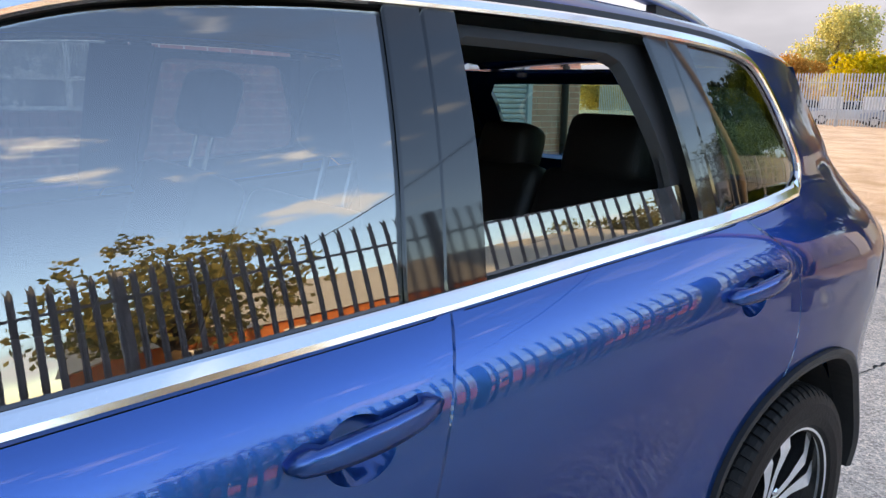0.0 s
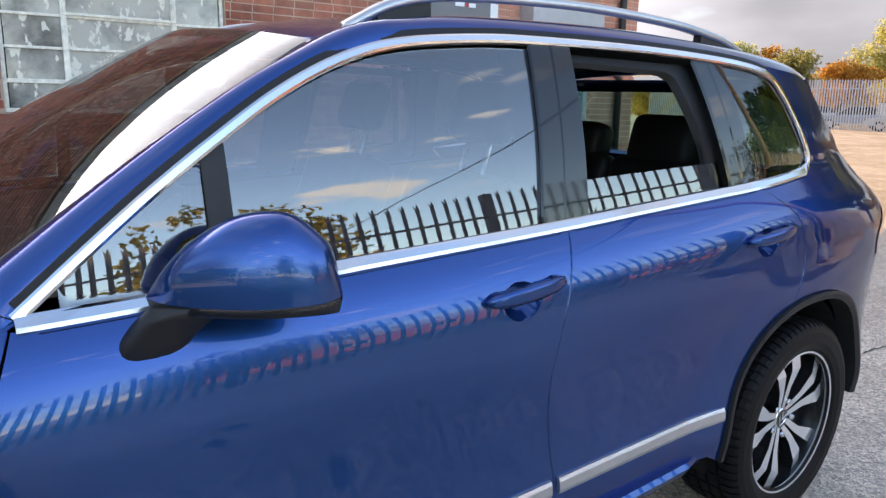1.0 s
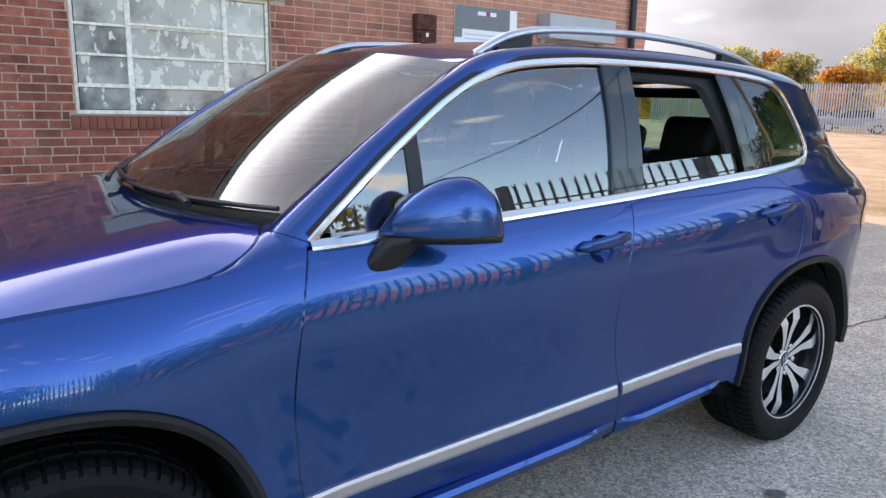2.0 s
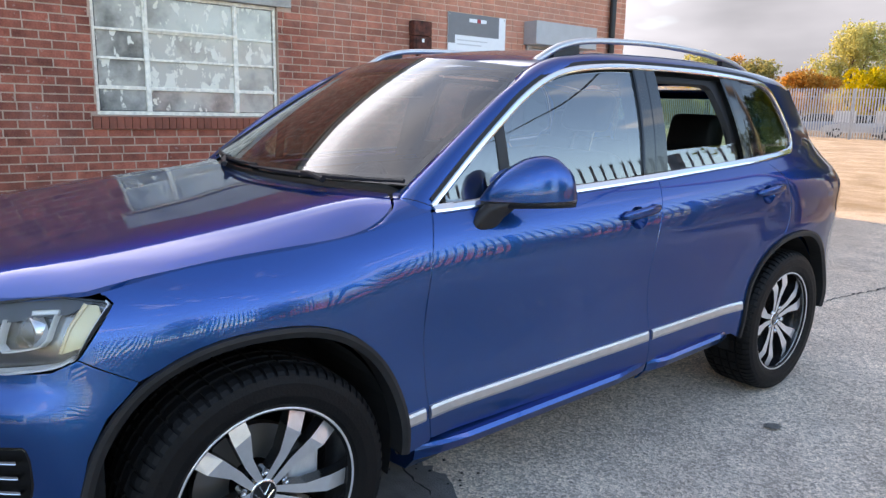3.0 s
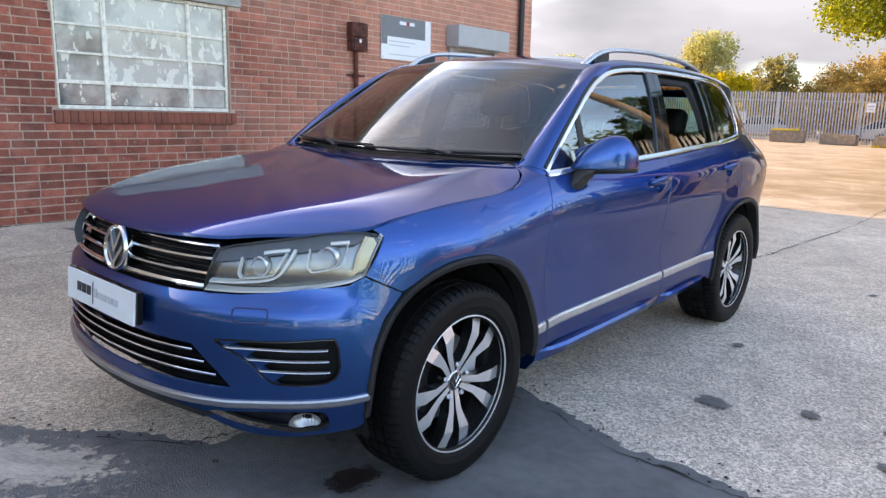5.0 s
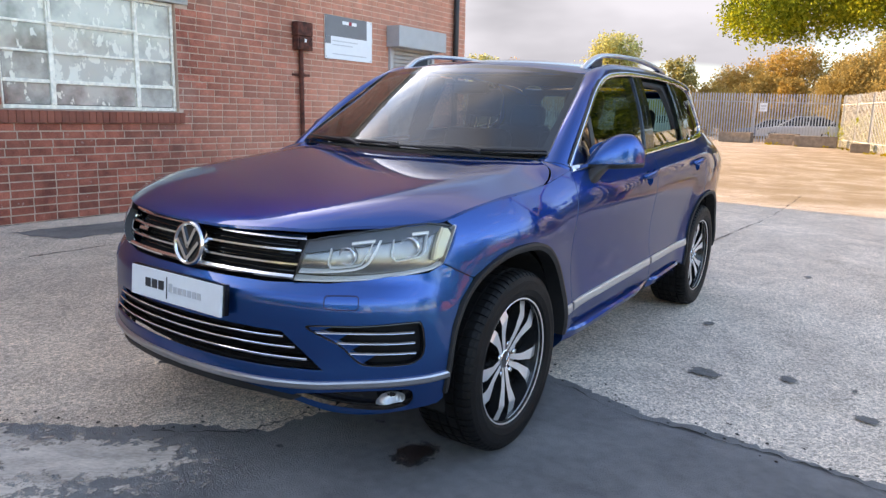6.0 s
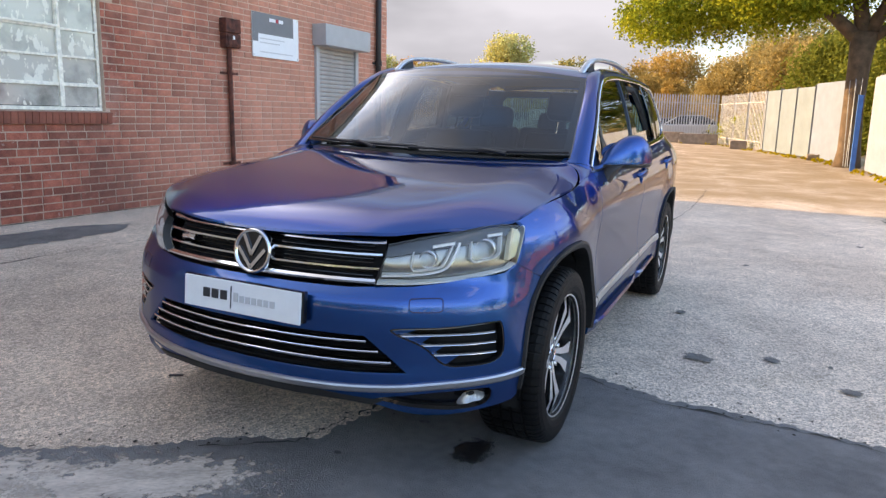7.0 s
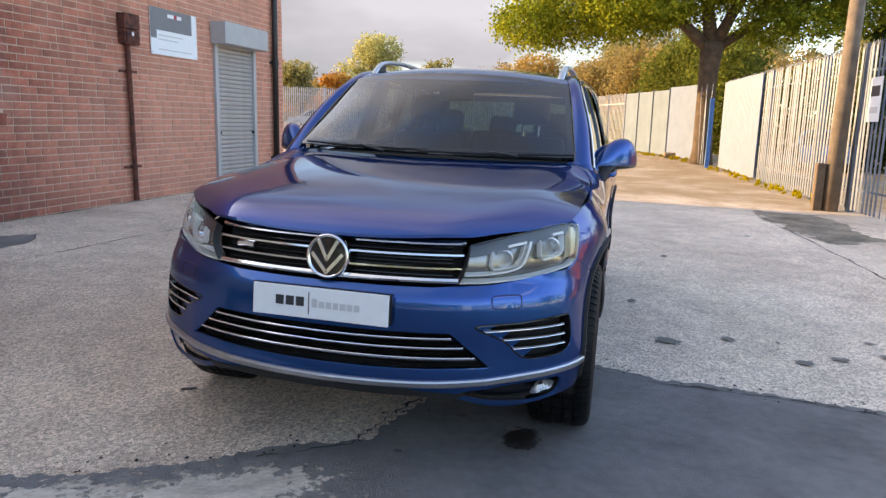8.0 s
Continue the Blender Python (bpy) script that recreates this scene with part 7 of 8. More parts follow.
part("post", boxed(-0.07, 0.07, -0.07, 0.07, 0.0, 2.35, 0.006), BLUE, gate)
part("cap", boxed(-0.08, 0.08, -0.08, 0.08, 2.35, 2.38, 0.004), BLUE, gate)
loose = thing("fence", pose(0, 0, 0), "short leaning run of rusty palisade in front of the tree", "fence")
for k in range(7):
    p = new("pale", proto.data)
    p.parent = loose
    yy = 22.0 + 0.42 * k
    xx = 3.93 - 0.03 * k
    p.matrix_basis = pose(xx, yy, ground_z(xx), 0, rng.uniform(-3, 3), 180 + rng.uniform(-8, 8))


def joined_fence(name, p0, p1, h, label, step=0.1625, posts=4.6, steel=GALV):
    """A far palisade: pales in one mesh, posts and rails on their own."""
    f = thing(name, pose(0, 0, 0), label, "fence")
    a, b = Vector(p0), Vector(p1)
    d = (b - a).normalized()
    n = int((b - a).length / step)
    verts, faces = [], []
    for k in range(n):
        c = a + d * step * k
        z = ground_z(c.x) + 0.05
        s = d * 0.036
        o = Vector((-d.y, d.x)) * 0.012
        hh = h + rng.uniform(-0.02, 0.02)
        i = len(verts)
        for e in (-s, s):
            for q in (o, -o):
                for zz in (z, z + hh - 0.08):
                    verts.append((c.x + e.x + q.x, c.y + e.y + q.y, zz))
        verts.append((c.x, c.y, z + hh))
        faces += [(i, i + 1, i + 5, i + 4), (i + 2, i + 3, i + 7, i + 6), (i, i + 1, i + 3, i + 2), (i + 4, i + 5, i + 7, i + 6), (i + 1, i + 5, i + 8), (i + 5, i + 7, i + 8), (i + 7, i + 3, i + 8), (i + 3, i + 1, i + 8)]
    me = bpy.data.meshes.new("palework")
    me.from_pydata(verts, [], faces)
    me.materials.append(steel)
    o = new("palework", me)
    o.parent = f
    o["kind"] = "stuff"
    m = int((b - a).length / posts)
    for k in range(m + 1):
        c = a + d * posts * k
        p = part("post", boxed(-0.06, 0.06, 0.03, 0.16, 0.0, h + 0.02), steel, f)
        p.matrix_basis = pose(c.x, c.y, ground_z(c.x))
    for z in (0.45, h - 0.5):
        bm = bmesh.new()
        tube(bm, [(a.x, a.y + 0.02, ground_z(a.x) + z), (b.x, b.y + 0.02, ground_z(b.x) + z)], 0.03, 4)
        part("rail", bm, steel, f)
    return f


joined_fence("fence", (-1.85, 44.0), (-33.0, 44.0), 3.0, "long galvanised palisade fence across the end of the yard", steel=PALE_STEEL)
joined_fence("fence", (panel_x(34.8), 34.8), (-1.7, 43.8), 2.95, "pale painted palisade fence running on from the boards", step=0.25, posts=2.9, steel=PALE_STEEL)
s = thing("fence_sign", pose(-5.95, 43.965, 2.3), "small white warning sign tied to the palisade", "sign")
part("board", boxed(-0.22, 0.22, -0.01, 0.01, -0.26, 0.26, 0.003), PLATE, s)
part("lettering_bar", boxed(-0.15, 0.15, -0.014, -0.0105, 0.03, 0.13), INK_GREY, s)
part("lettering_bar", boxed(-0.13, 0.11, -0.014, -0.0105, -0.13, -0.06), INK_GREY, s)
for x, w in ((-16.0, 0.6), (-13.6, 0.7)):
    s = thing("fence_sign", pose(x, 44.06, 1.65), "white notice board fixed behind the pales of the fence", "sign")
    part("board", boxed(-w, w, -0.01, 0.01, -0.36, 0.36, 0.003), PLATE, s)
s = thing("fence_sign", pose(fence_x(8.6) - 0.09, 8.45, 1.85), "white warning sign tied to the palisade", "sign")
part("board", boxed(-0.006, 0.006, -0.28, 0.28, -0.36, 0.36, 0.003), PLATE, s)
part("lettering_bar", boxed(-0.009, -0.0065, -0.20, 0.20, 0.05, 0.22), INK, s)
part("lettering_bar", boxed(-0.009, -0.0065, -0.20, 0.20, -0.22, -0.12), INK_GREY, s)

# telegraph pole with its cable
pole = thing("telegraph_pole", pose(4.72, 9.25, ground_z(4.72)), "weathered brown wooden telegraph pole leaning slightly", "pole")
WOOD = mat("weathered_wood", (0.17, 0.135, 0.105), 0.85, vary=0.3, scale=5, bump=0.4, bump_scale=60)
bm = bmesh.new()
tube(bm, [(0, 0, -0.2), (0.02, -0.08, 3.0), (0.05, -0.2, 8.6)], [0.145, 0.125, 0.095], 18)
part("shaft", bm, WOOD, pole, smooth=True)
part("stub", boxed(-0.30, -0.15, -0.12, 0.06, -0.1, 0.85, 0.02), mat("stub_wood", (0.13, 0.09, 0.06), 0.9, vary=0.3, scale=6, bump=0.4), pole, "short dark stub post bolted to the pole")
part("cross_arm", boxed(-0.6, 0.7, -0.24, -0.14, 8.1, 8.2, 0.01), WOOD, pole)
bm = bmesh.new()
tube(bm, [(0.05 + 34.2 * t, -0.2 + 1.5 * t, 8.2 - 10.0 * t + 9.6 * t * t) for t in np.linspace(0, 1, 24)], 0.022, 5)
part("cable", bm, BLACK, pole)

# slender poles far behind the bushes
far_pole = thing("telegraph_pole", pose(-11.3, 70.0, ground_z(-11.3)), "distant wooden telegraph pole with a short cross arm", "pole")
bm = bmesh.new()
tube(bm, [(0, 0, -0.2), (0, 0, 7.2)], [0.14, 0.10], 10)
part("shaft", bm, WOOD, far_pole, smooth=True)
part("cross_arm", boxed(-0.7, 0.7, -0.06, 0.06, 6.75, 6.88, 0.01), WOOD, far_pole)
far_lamp = thing("street_lamp", pose(-21.4, 70.0, ground_z(-21.4)), "distant grey street lamp with a flat lantern", "street lamp")
bm = bmesh.new()
tube(bm, [(0, 0, -0.2), (0, 0, 5.6), (0.15, 0, 5.95), (0.5, 0, 6.05)], [0.09, 0.06, 0.05, 0.045], 10)
part("column", bm, GALV, far_lamp, smooth=True)
part("lantern", boxed(0.42, 1.05, -0.13, 0.13, 6.0, 6.14, 0.03), GALV, far_lamp)

# kerb stones and blocks
BLOCK = mat("old_block", (0.24, 0.19, 0.15), 0.9, vary=0.3, scale=4, bump=0.5, bump_scale=40)
YELLOW = mat("yellow_block_paint", (0.62, 0.42, 0.04), 0.7, vary=0.2, scale=5)
rng = random.Random(6)
for x, y, l, h in ((-7.2, 42.9, 1.9, 0.62), (-4.4, 42.5, 2.0, 0.35), (-4.4, 42.55, 1.6, 0.65), (-2.6, 41.3, 2.2, 0.62), (-0.1, 36.4, 0.8, 0.45), (-9.9, 42.6, 1.9, 0.70), (3.1, 27.8, 0.5, 0.25)):
    bm = boxed(-l / 2, l / 2, -0.3, 0.3, 0.0, h, 0.04)
    for v in bm.verts:
        v.co += Vector((rng.uniform(-0.02, 0.02), rng.uniform(-0.02, 0.02), rng.uniform(-0.015, 0.015)))
    b = tagged(link("concrete_block", bm, BLOCK), "rough brown concrete block lying before the fence", "block", "blocks along the end fence")
    b.matrix_world = pose(x, y, ground_z(x), 0, 0, rng.uniform(-3, 3))
    if x == -9.9:
        part("painted_top", boxed(-l / 2 + 0.05, l / 2 - 0.3, -0.28, 0.28, h + 0.002, h + 0.12, 0.02), YELLOW, b, "yellow painted top")


# ---- parked cars beyond the fence ----
def parked_car(m, colour, label, length=4.2, height=1.46):
    c = thing("car", m, label, "car", "cars parked beyond the fence")
    paint = mat("far_paint", colour, 0.35, 0.3, coat=0.8)
    k = length / 4.2
    body = [(-2.08, 0.35), (-2.10, 0.62), (-1.95, 0.80), (-1.10, 0.93), (1.75, 0.98), (2.02, 0.92), (2.10, 0.60), (2.05, 0.33)]
    roof_l = [(-1.05, 0.93), (-0.35, 1.38), (0.2, height), (1.0, height - 0.02), (1.65, 1.25), (1.92, 0.97)]
    for name, prof, w0, w1, mt in (("body", body, 0.84, 0.84, paint), ("cabin", roof_l, 0.78, 0.60, BLACK_GLOSS)):
        bm = bmesh.new()
        zs = [z for _, z in prof]
        lo, hi = min(zs), max(zs)
        rings = []
        for s in (-1, -0.93, 0.93, 1):
            rings.append([bm.verts.new((x * k, s * (w0 + (w1 - w0) * (z - lo) / (hi - lo)) * (1.0 if abs(s) < 1 else 1.0), z - (0.05 if abs(s) == 1 and z > hi - 0.1 else 0))) for x, z in prof])
        n = len(prof)
        for a, b in zip(rings, rings[1:]):
            for i in range(n):
                bm.faces.new((a[i], a[(i + 1) % n], b[(i + 1) % n], b[i]))
        bm.faces.new(rings[0])
        bm.faces.new(rings[-1])
        bmesh.ops.recalc_face_normals(bm, faces=bm.faces)
        part(name, bm, mt, c)
    part("roof_panel", boxed(-0.25 * k, 1.15 * k, -0.60, 0.60, height - 0.02, height + 0.02, 0.015), paint, c)
    for sx in (-0.72, 0.72):
        for a, b, z0, z1 in ((-1.02, -0.32, 0.95, 1.38), (0.42, 0.50, 0.95, 1.42), (1.45, 1.62, 0.95, 1.3)):
            bm = bmesh.new()
            tube(bm, [(a * k, sx * 1.08, z0), (b * k, sx * 0.88, z1)], 0.035, 6)
            part("pillar", bm, paint, c)
    for wx in (-1.28, 1.30):
        for sy in (-0.74, 0.74):
            bm = lathe(bmesh.new(), [(0.0, 0.10), (0.20, 0.10), (0.22, 0.11), (0.31, 0.10), (0.32, 0.0), (0.31, -0.10), (0.0, -0.10)], 20, "Y")
            w = part("wheel", bm, RUBBER, c)
            w.location = (wx * k, sy, 0.32)
            bm = lathe(bmesh.new(), [(0.0, 0.115), (0.17, 0.112), (0.19, 0.10)], 16, "Y")
            h = part("hub", bm, SATIN, w)
            if sy < 0:
                h.matrix_basis = pose(0, 0, 0, 0, 0, 180)
    for sy in (-0.62, 0.62):
        part("headlamp", boxed(-2.10 * k, -1.98 * k, sy - 0.16, sy + 0.16, 0.62, 0.76, 0.02), LENS, c)
        part("tail_lamp", boxed(2.03 * k, 2.11 * k, sy - 0.12, sy + 0.12, 0.66, 0.88, 0.02), mat("tail_red", (0.35, 0.02, 0.02), 0.2), c)
    return c


for x, y, turn, col, lab in ((-4.2, 47.2, 4, (0.55, 0.57, 0.60), "tall silver estate car parked behind the palisade"), (-6.4, 49.8, 6, (0.20, 0.23, 0.29), "grey saloon parked behind the palisade"), (-13.4, 47.4, 20, (0.30, 0.36, 0.45), "pale blue hatchback parked behind the palisade"), (-16.6, 47.8, 25, (0.50, 0.53, 0.56), "silver hatchback parked behind the palisade"), (-19.8, 48.2, 25, (0.24, 0.30, 0.40), "blue-grey hatchback parked behind the palisade"), (-23.2, 48.6, 28, (0.45, 0.48, 0.52), "silver hatchback parked behind the palisade"), (8.3, 24.5, 80, (0.06, 0.16, 0.42), "blue hatchback parked beyond the gateway")):
    parked_car(pose(x, y, ground_z(max(-30, min(30, x))), 0, 0, turn) @ Matrix.Scale(1.17 if "tall" in lab else 1.0, 4), col, lab)


# ---- trees, hedges ----
def leaf_material(name, c1, c2):
    m = bpy.data.materials.new(name)
    m.use_nodes = True
    n, l = m.node_tree.nodes, m.node_tree.links
    n.clear()
    out = n.new("ShaderNodeOutputMaterial")
    g = n.new("ShaderNodeNewGeometry")
    r = n.new("ShaderNodeValToRGB")
    r.color_ramp.elements[0].color, r.color_ramp.elements[1].color = (*c1, 1), (*c2, 1)
    tc = n.new("ShaderNodeTexCoord")
    t = n.new("ShaderNodeTexNoise")
    t.inputs["Scale"].default_value = 0.5
    l.new(tc.outputs["Object"], t.inputs["Vector"])
    a = n.new("ShaderNodeMath")
    a.operation = "MULTIPLY_ADD"
    a.inputs[1].default_value = 0.55
    l.new(g.outputs["Random Per Island"], a.inputs[0])
    s = n.new("ShaderNodeMath")
    s.operation = "MULTIPLY"
    s.inputs[1].default_value = 0.5
    l.new(t.outputs["Fac"], s.inputs[0])
    l.new(s.outputs[0], a.inputs[2])
    l.new(a.outputs[0], r.inputs["Fac"])
    d, tr = n.new("ShaderNodeBsdfDiffuse"), n.new("ShaderNodeBsdfTranslucent")
    l.new(r.outputs["Color"], d.inputs["Color"])
    l.new(r.outputs["Color"], tr.inputs["Color"])
    mx = n.new("ShaderNodeMixShader")
    mx.inputs["Fac"].default_value = 0.5
    l.new(d.outputs[0], mx.inputs[1])
    l.new(tr.outputs[0], mx.inputs[2])
    l.new(mx.outputs[0], out.inputs["Surface"])
    return m


def leaves(name, blobs, count, size, material, parent, seed, label=""):
    """Many small folded leaves, gathered in clumps inside uneven blobs."""
    r = np.random.RandomState(seed)
    vol = np.array([b[3] * b[4] * b[5] for b in blobs]) ** 0.75
    pts = []
    for b, share in zip(blobs, vol / vol.sum()):
        k = max(4, int(count * share / 14))
        d = r.normal(size=(k, 3))
        d /= np.linalg.norm(d, axis=1)[:, None]
        rad = 0.45 + 0.6 * r.rand(k) ** 0.6
        c = np.array(b[:3]) + d * rad[:, None] * np.array(b[3:6])
        clump = np.repeat(c, 14, 0) + r.normal(size=(k * 14, 3)) * min(b[3:6]) * 0.17
        pts.append(clump)
    p = np.concatenate(pts)
    n = len(p)
    a = r.normal(size=(n, 3))
    a /= np.linalg.norm(a, axis=1)[:, None]
    b = np.cross(a, r.normal(size=(n, 3)))
    b /= np.linalg.norm(b, axis=1)[:, None]
    s = size * (0.6 + 0.8 * r.rand(n))[:, None]
    v = np.stack([p - a * s, p + b * s * 0.55, p + a * s, p - b * s * 0.55], 1).reshape(-1, 3)
    f = np.arange(n * 4).reshape(-1, 4)
    me = bpy.data.meshes.new(name)
    me.from_pydata(v.tolist(), [], f.tolist())
    me.materials.append(material)
    ob = new(name, me)
    ob.parent = parent
    if label:
        ob["label"] = label
    return ob


GREEN = leaf_material("green_leaf", (0.07, 0.11, 0.014), (0.29, 0.32, 0.04))
LIME = leaf_material("lime_leaf", (0.14, 0.20, 0.02), (0.56, 0.54, 0.07))
AUTUMN = leaf_material("autumn_leaf", (0.20, 0.145, 0.05), (0.50, 0.385, 0.165))
PALE_GREEN = leaf_material("pale_green_leaf", (0.24, 0.26, 0.09), (0.62, 0.58, 0.26))
OLIVE = leaf_material("olive_leaf", (0.16, 0.15, 0.06), (0.44, 0.40, 0.17))
ORANGE_LEAF = leaf_material("orange_leaf", (0.36, 0.15, 0.03), (0.66, 0.36, 0.10))
TAN_LEAF = leaf_material("tan_leaf", (0.30, 0.19, 0.055), (0.60, 0.41, 0.14))
YELLOW_LEAF = leaf_material("yellow_leaf", (0.26, 0.22, 0.015), (0.58, 0.46, 0.03))
EVERGREEN = leaf_material("evergreen_leaf", (0.03, 0.05, 0.012), (0.10, 0.12, 0.03))
DARK_LEAF = leaf_material("dark_leaf", (0.07, 0.10, 0.02), (0.24, 0.26, 0.06))
BARK = mat("bark", (0.10, 0.068, 0.045), 0.9, vary=0.4, scale=5, bump=0.8, bump_scale=30)


def tree(x, y, trunk, limbs, crown, leaf, label, seed, z=None):
    t = thing("tree", pose(x, y, ground_z(max(-30, min(30, x))) if z is None else z), label, "tree")
    bm = bmesh.new()
    tube(bm, trunk[0], trunk[1], 14)
    part("trunk", bm, BARK, t, smooth=True)
    for pts, rad in limbs:
        bm = bmesh.new()
        tube(bm, pts, rad, 8)
        part("limb", bm, BARK, t, smooth=True)
    for blobs, count, size, mt in crown:
        leaves("crown", blobs, count, size, mt, t, seed + count, "")
    return t


r2 = random.Random(31)
big_blobs = [(-6.6, -0.6, 5.1, 1.5, 1.6, 0.9), (-5.0, 0.3, 5.7, 2.0, 2.0, 1.3), (-3.2, -0.8, 5.6, 2.0, 2.2, 1.1), (-1.2, 0.2, 6.7, 2.2, 2.4, 1.5), (1.2, -0.6, 6.9, 2.0, 2.2, 1.3), (3.4, 0.4, 6.4, 1.9, 2.0, 1.2), (5.0, -0.4, 5.8, 1.4, 1.6, 1.0), (1.8, -0.4, 5.0, 1.0, 1.2, 0.7), (-3.0, 0.5, 8.6, 2.6, 2.4, 1.5), (1.0, 0.2, 9.2, 2.8, 2.6, 1.6), (-0.5, 0.0, 10.6, 2.2, 2.2, 1.2), (4.0, 0.5, 8.2, 2.0, 2.0, 1.3), (-5.6, 0.0, 8.0, 1.8, 1.8, 1.1), (-2.2, -1.6, 5.4, 1.2, 1.3, 0.55), (3.0, -1.3, 4.9, 1.1, 1.0, 0.6)]
tree(3.98, 23.85, ([(0, 0, -0.1), (0.02, 0, 0.6), (-0.02, 0.02, 2.0), (0.0, 0, 3.4), (0.05, 0, 4.5)], [0.46, 0.36, 0.32, 0.34, 0.42]),
     [([(0.0, 0, 4.2), (-1.0, -0.1, 5.1), (-2.6, -0.2, 6.0), (-4.6, 0.1, 6.7)], [0.26, 0.19, 0.13, 0.05]), ([(0.05, 0, 4.3), (-0.2, 0.1, 5.6), (-0.6, 0.2, 7.4), (-0.4, 0.1, 9.6)], [0.28, 0.22, 0.15, 0.05]), ([(0.1, 0, 4.3), (0.6, -0.1, 5.4), (1.4, 0.0, 6.8), (2.2, 0.2, 8.6)], [0.24, 0.19, 0.13, 0.05]), ([(0.1, 0, 4.2), (1.4, 0.2, 5.1), (3.0, 0.1, 5.9), (4.6, 0.0, 6.2)], [0.20, 0.15, 0.10, 0.04]), ([(-1.0, -0.1, 5.1), (-1.8, 0.4, 6.6), (-2.8, 0.5, 8.2)], [0.13, 0.09, 0.04])],
     [(big_blobs, 84000, 0.066, GREEN), (big_blobs, 54000, 0.066, LIME)], GREEN, "broad green roadside tree with a forked grey trunk", 40)


def back_tree(x, y, h, w, mt, label, seed, trunk=0.25, low=0.25, count=7000, size=0.15):
    q = random.Random(seed)
    blobs = [(q.uniform(-0.5, 0.5) * w, q.uniform(-0.4, 0.4) * w, h * q.uniform(low + 0.12, 0.9), w * q.uniform(0.30, 0.48), w * q.uniform(0.3, 0.45), h * q.uniform(0.10, 0.18)) for _ in range(10)] + [(0, 0, h * 0.85, w * 0.35, w * 0.35, h * 0.13)]
    limbs = [([(0, 0, h * 0.3), (bx * 0.5, by * 0.5, (h * 0.3 + bz) / 2), (bx, by, bz)], [trunk * 0.5, trunk * 0.3, trunk * 0.1]) for bx, by, bz, *_ in blobs[:5]]
    return tree(x, y, ([(0, 0, -0.2), (0, 0, h * 0.35), (0.05, 0, h * 0.8)], [trunk, trunk * 0.75, trunk * 0.2]), limbs, [(blobs, count, size, mt)], mt, label, seed)


back_tree(-23.0, 61.5, 8.2, 4.0, PALE_GREEN, "light green tree standing behind the car park", 51, count=10000, size=0.12)
back_tree(-15.4, 57.5, 6.2, 2.2, OLIVE, "slim olive green tree behind the palisade", 52, count=5000, size=0.12)
back_tree(-17.7, 53.5, 4.8, 3.8, YELLOW_LEAF, "rounded bright yellow bush behind the fence", 53, low=0.05, size=0.12)
back_tree(-31.0, 58.0, 6.5, 3.2, ORANGE_LEAF, "orange autumn tree behind the car park", 54, size=0.12)
back_tree(-28.2, 57.0, 6.0, 3.4, OLIVE, "olive green tree behind the car park", 55, size=0.12)
back_tree(-34.0, 58.5, 6.8, 2.6, PALE_GREEN, "pale green tree at the edge of the car park", 56, size=0.12)
back_tree(-24.4, 56.0, 4.6, 3.6, ORANGE_LEAF, "rusty autumn bush behind the car park", 57, low=0.05, size=0.12)


def hedge(name, p0, p1, h0, h1, depth, mt, label, seed, count, size=0.16):
    t = thing(name, pose(0, 0, 0), label, "hedge")
    q = random.Random(seed)
    a, b = Vector(p0), Vector(p1)
    n = max(3, int((b - a).length / 2.2))
    blobs = []
    for k in range(n + 1):
        c = a.lerp(b, k / n)
        h = (h0 + (h1 - h0) * k / n) * q.uniform(0.78, 1.08)
        z = ground_z(max(-30, min(30, c.x)))
        blobs.append((c.x + q.uniform(-0.5, 0.5), c.y + q.uniform(-0.5, 0.5) * depth, z + h * 0.45, 1.7, depth * 0.6, h * 0.5))
        blobs.append((c.x + q.uniform(-0.9, 0.9), c.y + q.uniform(-0.5, 0.5) * depth, z + h * 0.8, 1.2, depth * 0.4, h * 0.2))
    ob = leaves("foliage", blobs, int(count * 5.2), size * 0.66, mt, t, seed)
    ob["kind"] = "stuff"
    tagged(t, kind="stuff")
    return t


hedge("hedge", (-20, 60), (-6, 58), 4.3, 5.0, 3.0, TAN_LEAF, "golden tan bushes behind the palisade", 61, 9000)
hedge("hedge", (-12, 63), (1.0, 60), 5.6, 9.0, 3.0, TAN_LEAF, "tall golden tan bushes behind the palisade", 62, 9000)
hedge("hedge", (-3.0, 54), (2.0, 52), 5.2, 8.0, 3.0, AUTUMN, "tall russet autumn bushes behind the boards", 63, 6000)
hedge("hedge", (-0.5, 58), (6.0, 54), 9.0, 10.4, 3.0, OLIVE, "tall olive green bushes behind the boards", 68, 5000)
hedge("hedge", (3.2, 43), (7.2, 36), 6.8, 6.2, 3.0, DARK_LEAF, "dark green bushes behind the boards", 64, 6500)
hedge("hedge", (1.6, 47), (4.0, 44), 6.4, 7.0, 2.2, AUTUMN, "russet bushes behind the boards", 69, 3500)
hedge("hedge", (-0.6, 45.0), (1.9, 38.0), 1.9, 2.3, 1.0, LIME, "yellow-green scrub growing behind the palisade", 75, 1500, 0.12)
hedge("hedge", (7.0, 48), (24.0, 40), 6.6, 6.4, 4.0, AUTUMN, "autumn bushes on the bank beyond the fence", 65, 8000)
hedge("hedge", (9.0, 60), (40.0, 45), 9.6, 9.0, 5.0, OLIVE, "wooded bank in the distance", 66, 8000, 0.24)
hedge("hedge", (-60, 75), (-18, 72), 4.2, 4.6, 4.0, TAN_LEAF, "distant line of tan bushes", 67, 7000, 0.24)
hedge("hedge", (-30, -42), (24, -46), 9.0, 9.5, 4.0, DARK_LEAF, "line of dark green trees behind the yard", 70, 8000, 0.28)
